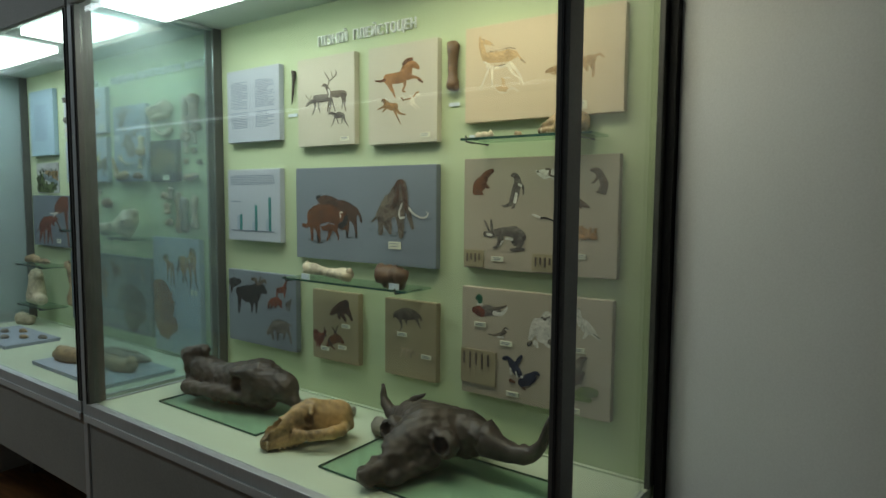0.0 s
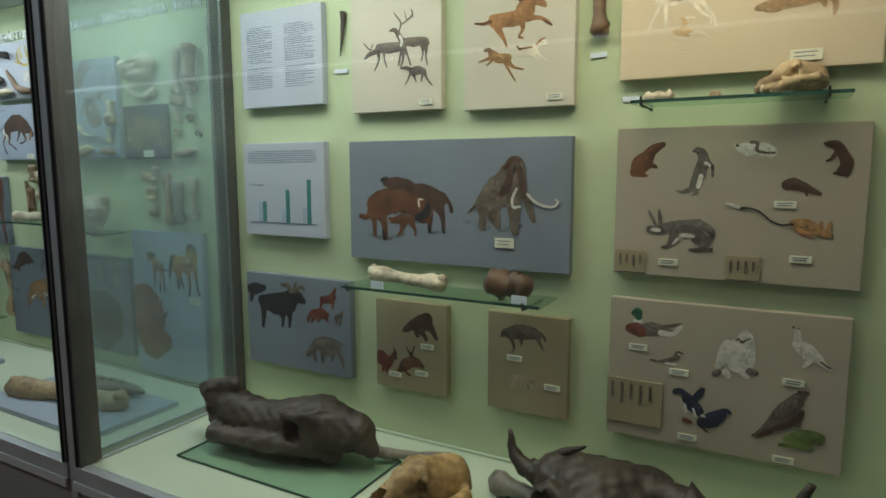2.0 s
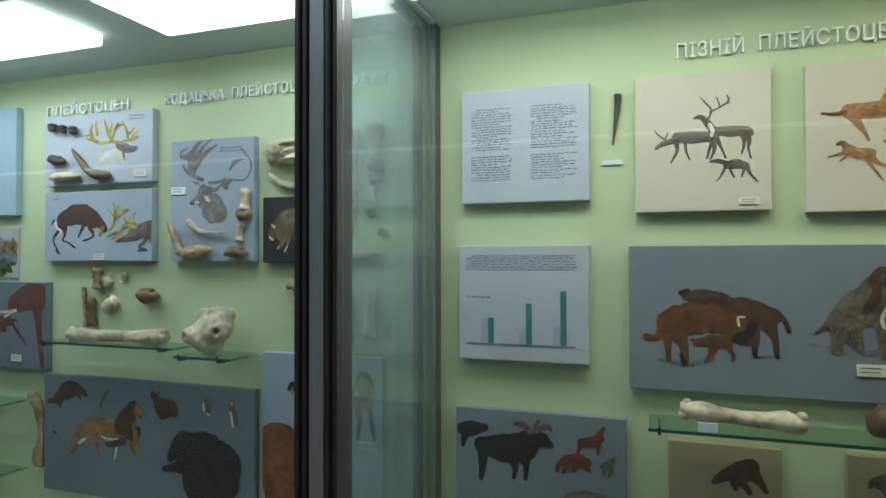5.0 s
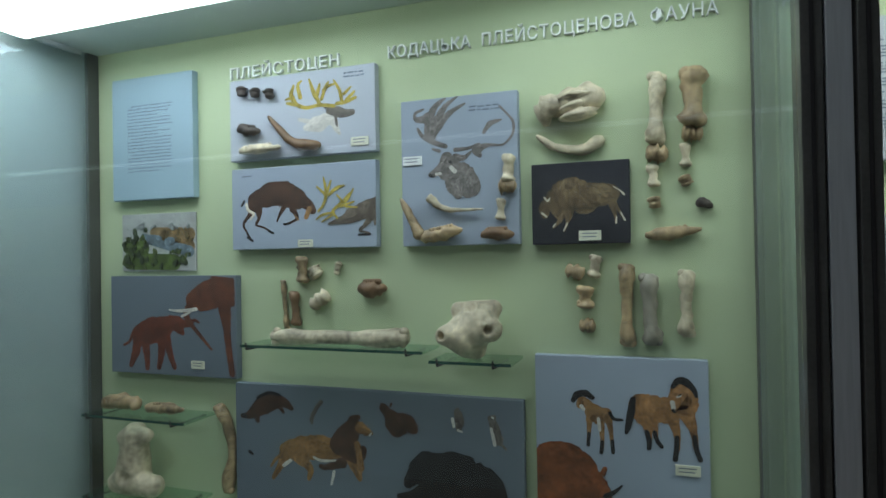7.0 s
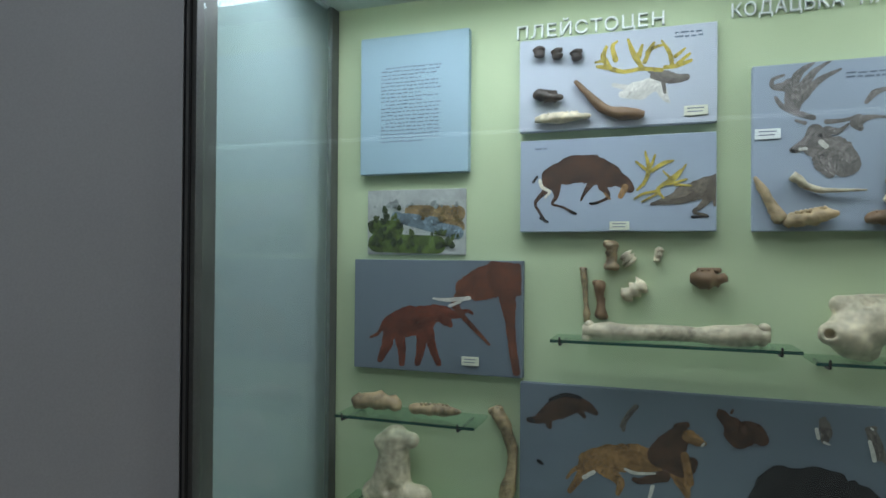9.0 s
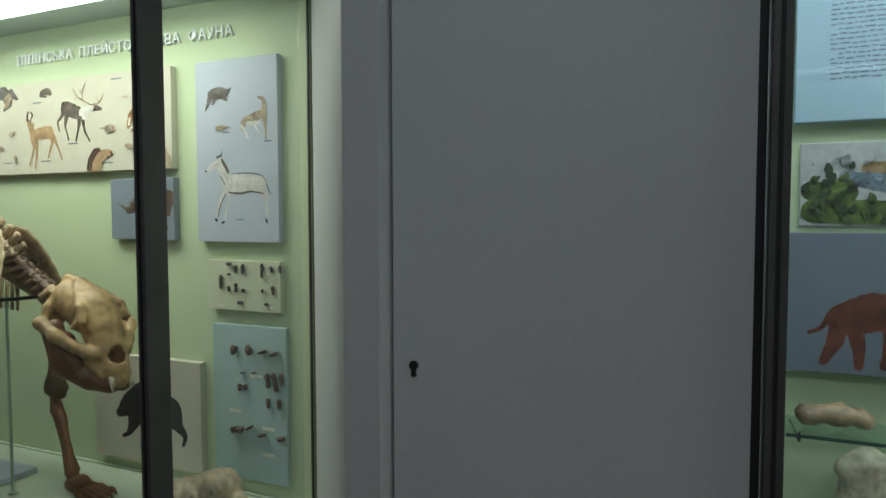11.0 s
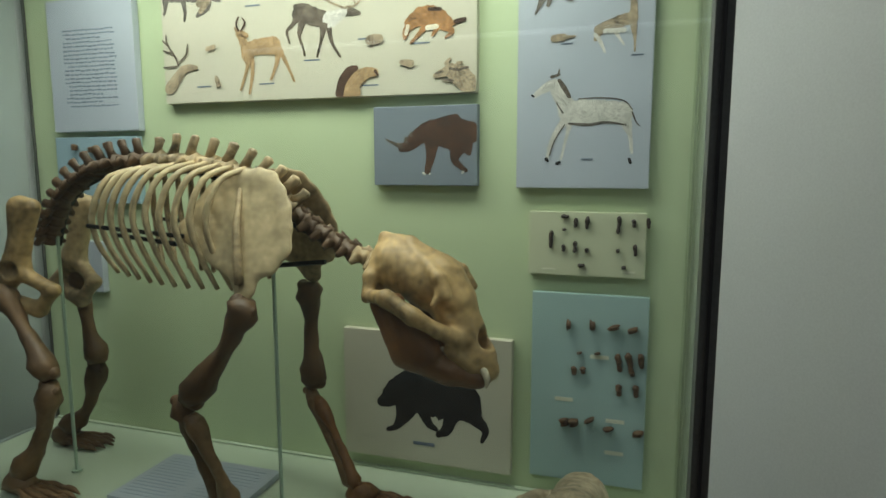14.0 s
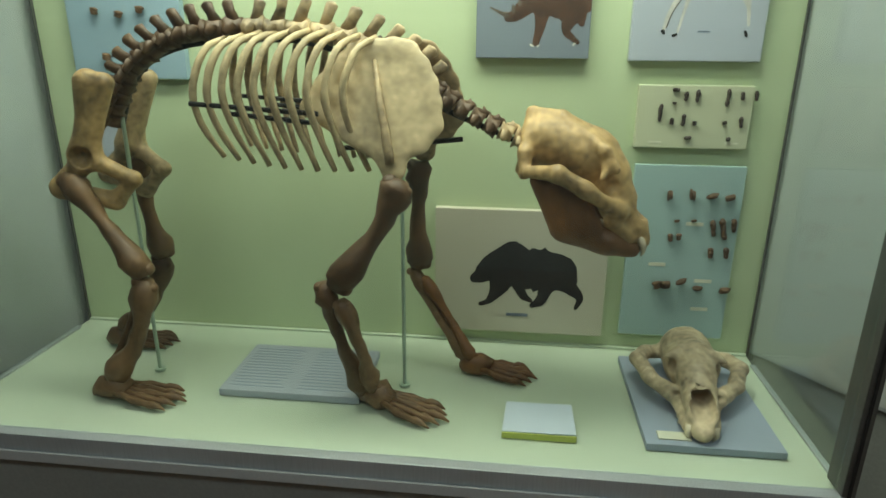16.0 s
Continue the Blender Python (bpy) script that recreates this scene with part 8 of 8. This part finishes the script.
wall_bone("small dark fossil on the cream board", [(-4.979, 1.365), (-4.981, 1.345)], 0.0042, B_DARK, "tooth", 0.02)
wall_bone("small dark fossil on the cream board", [(-4.956, 1.369), (-4.957, 1.342)], 0.0042, B_DARK, "tooth", 0.02)
wall_bone("small dark fossil on the cream board", [(-4.893, 1.371), (-4.895, 1.334)], 0.0042, B_DARK, "tooth", 0.02)
wall_bone("small dark fossil on the cream board", [(-4.865, 1.365), (-4.864, 1.348)], 0.0042, B_DARK, "tooth", 0.02)
wall_bone("small dark fossil on the cream board", [(-4.838, 1.368), (-4.836, 1.347)], 0.0042, B_DARK, "tooth", 0.02)
wall_bone("small dark fossil on the cream board", [(-5.029, 1.338), (-5.031, 1.300)], 0.0042, B_DARK, "tooth", 0.02)
wall_bone("small dark fossil on the cream board", [(-5.003, 1.343), (-5.003, 1.337)], 0.0042, B_DARK, "tooth", 0.02)
wall_bone("small dark fossil on the cream board", [(-5.004, 1.309), (-5.004, 1.294)], 0.0042, B_DARK, "tooth", 0.02)
wall_bone("small dark fossil on the cream board", [(-4.980, 1.317), (-4.981, 1.292)], 0.0042, B_DARK, "tooth", 0.02)
wall_bone("small dark fossil on the cream board", [(-4.957, 1.303), (-4.956, 1.293)], 0.0042, B_DARK, "tooth", 0.02)
wall_bone("small dark fossil on the cream board", [(-4.896, 1.303), (-4.892, 1.297)], 0.0042, B_DARK, "tooth", 0.02)
wall_bone("small dark fossil on the cream board", [(-4.861, 1.314), (-4.860, 1.290)], 0.0042, B_DARK, "tooth", 0.02)
wall_bone("small dark fossil on the cream board", [(-4.974, 1.266), (-4.959, 1.267)], 0.0042, B_DARK, "tooth", 0.02)
wall_bone("small dark fossil on the cream board", [(-4.886, 1.265), (-4.877, 1.266)], 0.0042, B_DARK, "tooth", 0.02)
wall_bone("small brown fossil on the blue board", [(-4.994, 1.138), (-4.984, 1.138)], 0.0100, B_UMBER, "tooth", 0.015)
wall_bone("small brown fossil on the blue board", [(-4.946, 1.139), (-4.934, 1.140)], 0.0100, B_UMBER, "tooth", 0.015)
wall_bone("small brown fossil on the blue board", [(-4.898, 1.144), (-4.895, 1.134)], 0.0100, B_UMBER, "tooth", 0.015)
wall_bone("small brown fossil on the blue board", [(-4.861, 1.141), (-4.857, 1.131)], 0.0100, B_UMBER, "tooth", 0.015)
wall_bone("small brown fossil on the blue board", [(-4.966, 1.080), (-4.965, 1.075)], 0.0058, B_UMBER, "tooth", 0.015)
wall_bone("small brown fossil on the blue board", [(-4.929, 1.082), (-4.928, 1.077)], 0.0058, B_UMBER, "tooth", 0.015)
wall_bone("small brown fossil on the blue board", [(-4.977, 1.047), (-4.975, 1.028)], 0.0058, B_UMBER, "tooth", 0.015)
wall_bone("small brown fossil on the blue board", [(-4.958, 1.048), (-4.956, 1.032)], 0.0058, B_UMBER, "tooth", 0.015)
wall_bone("small brown fossil on the blue board", [(-4.887, 1.083), (-4.882, 1.044)], 0.0058, B_UMBER, "tooth", 0.015)
wall_bone("small brown fossil on the blue board", [(-4.867, 1.087), (-4.858, 1.042)], 0.0058, B_UMBER, "tooth", 0.015)
wall_bone("small brown fossil on the blue board", [(-4.843, 1.087), (-4.838, 1.055)], 0.0058, B_UMBER, "tooth", 0.015)
wall_bone("small brown fossil on the blue board", [(-4.858, 1.048), (-4.856, 1.037)], 0.0058, B_UMBER, "tooth", 0.015)
wall_bone("small brown fossil on the blue board", [(-4.884, 1.017), (-4.881, 0.991)], 0.0058, B_UMBER, "tooth", 0.015)
wall_bone("small brown fossil on the blue board", [(-4.850, 1.019), (-4.847, 0.992)], 0.0058, B_UMBER, "tooth", 0.015)
wall_bone("small brown fossil on the blue board", [(-4.995, 0.930), (-4.991, 0.914)], 0.0100, B_UMBER, "tooth", 0.015)
wall_bone("small brown fossil on the blue board", [(-4.976, 0.931), (-4.972, 0.915)], 0.0100, B_UMBER, "tooth", 0.015)
wall_bone("small brown fossil on the blue board", [(-4.942, 0.936), (-4.938, 0.930)], 0.0100, B_UMBER, "tooth", 0.015)
wall_bone("small brown fossil on the blue board", [(-4.901, 0.921), (-4.900, 0.915)], 0.0100, B_UMBER, "tooth", 0.015)
wall_bone("small brown fossil on the blue board", [(-4.842, 0.921), (-4.840, 0.910)], 0.0100, B_UMBER, "tooth", 0.015)
wall_bone("small fossil tooth on the blue board", [(-6.300, 1.531), (-6.303, 1.515)], 0.008, B_BROWN, "tooth", 0.02)
wall_bone("small fossil tooth on the blue board", [(-6.242, 1.524), (-6.244, 1.508)], 0.008, B_BROWN, "tooth", 0.02)
wall_bone("small fossil tooth on the blue board", [(-6.190, 1.534), (-6.192, 1.518)], 0.008, B_BROWN, "tooth", 0.02)
wall_bone("small fossil tooth on the blue board", [(-6.285, 1.432), (-6.288, 1.415)], 0.008, B_BROWN, "tooth", 0.02)
wall_bone("small fossil tooth on the blue board", [(-6.218, 1.427), (-6.221, 1.410)], 0.008, B_BROWN, "tooth", 0.02)


# ---- raised lettering over the boards
def title(text, x0, x1, z0, high, label, plate=None):
    ob = thing("title_lettering", label, "sign")
    cu = bpy.data.curves.new("letters", "FONT")
    cu.body, cu.size, cu.extrude, cu.space_character = text, 1.0, 0.05, 1.08
    tmp = new("letters_draft", cu)
    dg = bpy.context.evaluated_depsgraph_get()
    me = bpy.data.meshes.new_from_object(tmp.evaluated_get(dg))
    bpy.data.objects.remove(tmp)
    co = np.empty(len(me.vertices) * 3)
    me.vertices.foreach_get("co", co)
    co = co.reshape(-1, 3)
    lo, hi = co.min(0), co.max(0)
    cap = 0.70
    out = np.empty_like(co)
    out[:, 0] = x0 + (co[:, 0] - lo[0]) / (hi[0] - lo[0]) * (x1 - x0)
    out[:, 1] = WALL - 0.005 - co[:, 2] * 0.08
    out[:, 2] = z0 + co[:, 1] / cap * high
    me.vertices.foreach_set("co", out.reshape(-1))
    me.materials.append(WHITE)
    o = new("letters", me)
    o.parent = ob


title("ПІЗНІЙ  ПЛЕЙСТОЦЕН", -1.560, -1.165, 1.940, 0.029, "white raised letters fixed to the case wall")
title("ПЛЕЙСТОЦЕН", -3.312, -3.003, 1.952, 0.027, "white raised letters fixed to the case wall")
title("КОДАЦЬКА  ПЛЕЙСТОЦЕНОВА  ФАУНА", -2.876, -2.185, 1.952, 0.026, "white raised letters fixed to the case wall")
title("ПЛЕЙСТОЦЕН", -6.345, -6.045, 1.968, 0.026, "white raised letters fixed to the case wall")
title("ІЛЛІНСЬКА  ПЛЕЙСТОЦЕНОВА  ФАУНА", -5.845, -4.99, 1.970, 0.028, "white raised letters fixed to the case wall")
for x, z, w in ((-1.69, 1.733, 0.042), (-1.033, 1.716, 0.034), (-0.965, 1.625, 0.034), (-0.69, 1.62, 0.02)):
    tagged(box("caption_card", x - w / 2, x + w / 2, WALL - 0.004, WALL - 0.0005, z - 0.005, z + 0.005, LABELB, None, 0.0005), "small pale blue caption card on the wall", "label")
for x, z in ((-1.513, 1.212), (-1.155, 1.212)):
    tagged(box("caption_card", x - 0.017, x + 0.017, 1.250, 1.254, z - 0.005, z + 0.012, LABELB, None, 0.0005), "small pale blue caption card on the shelf edge", "label")
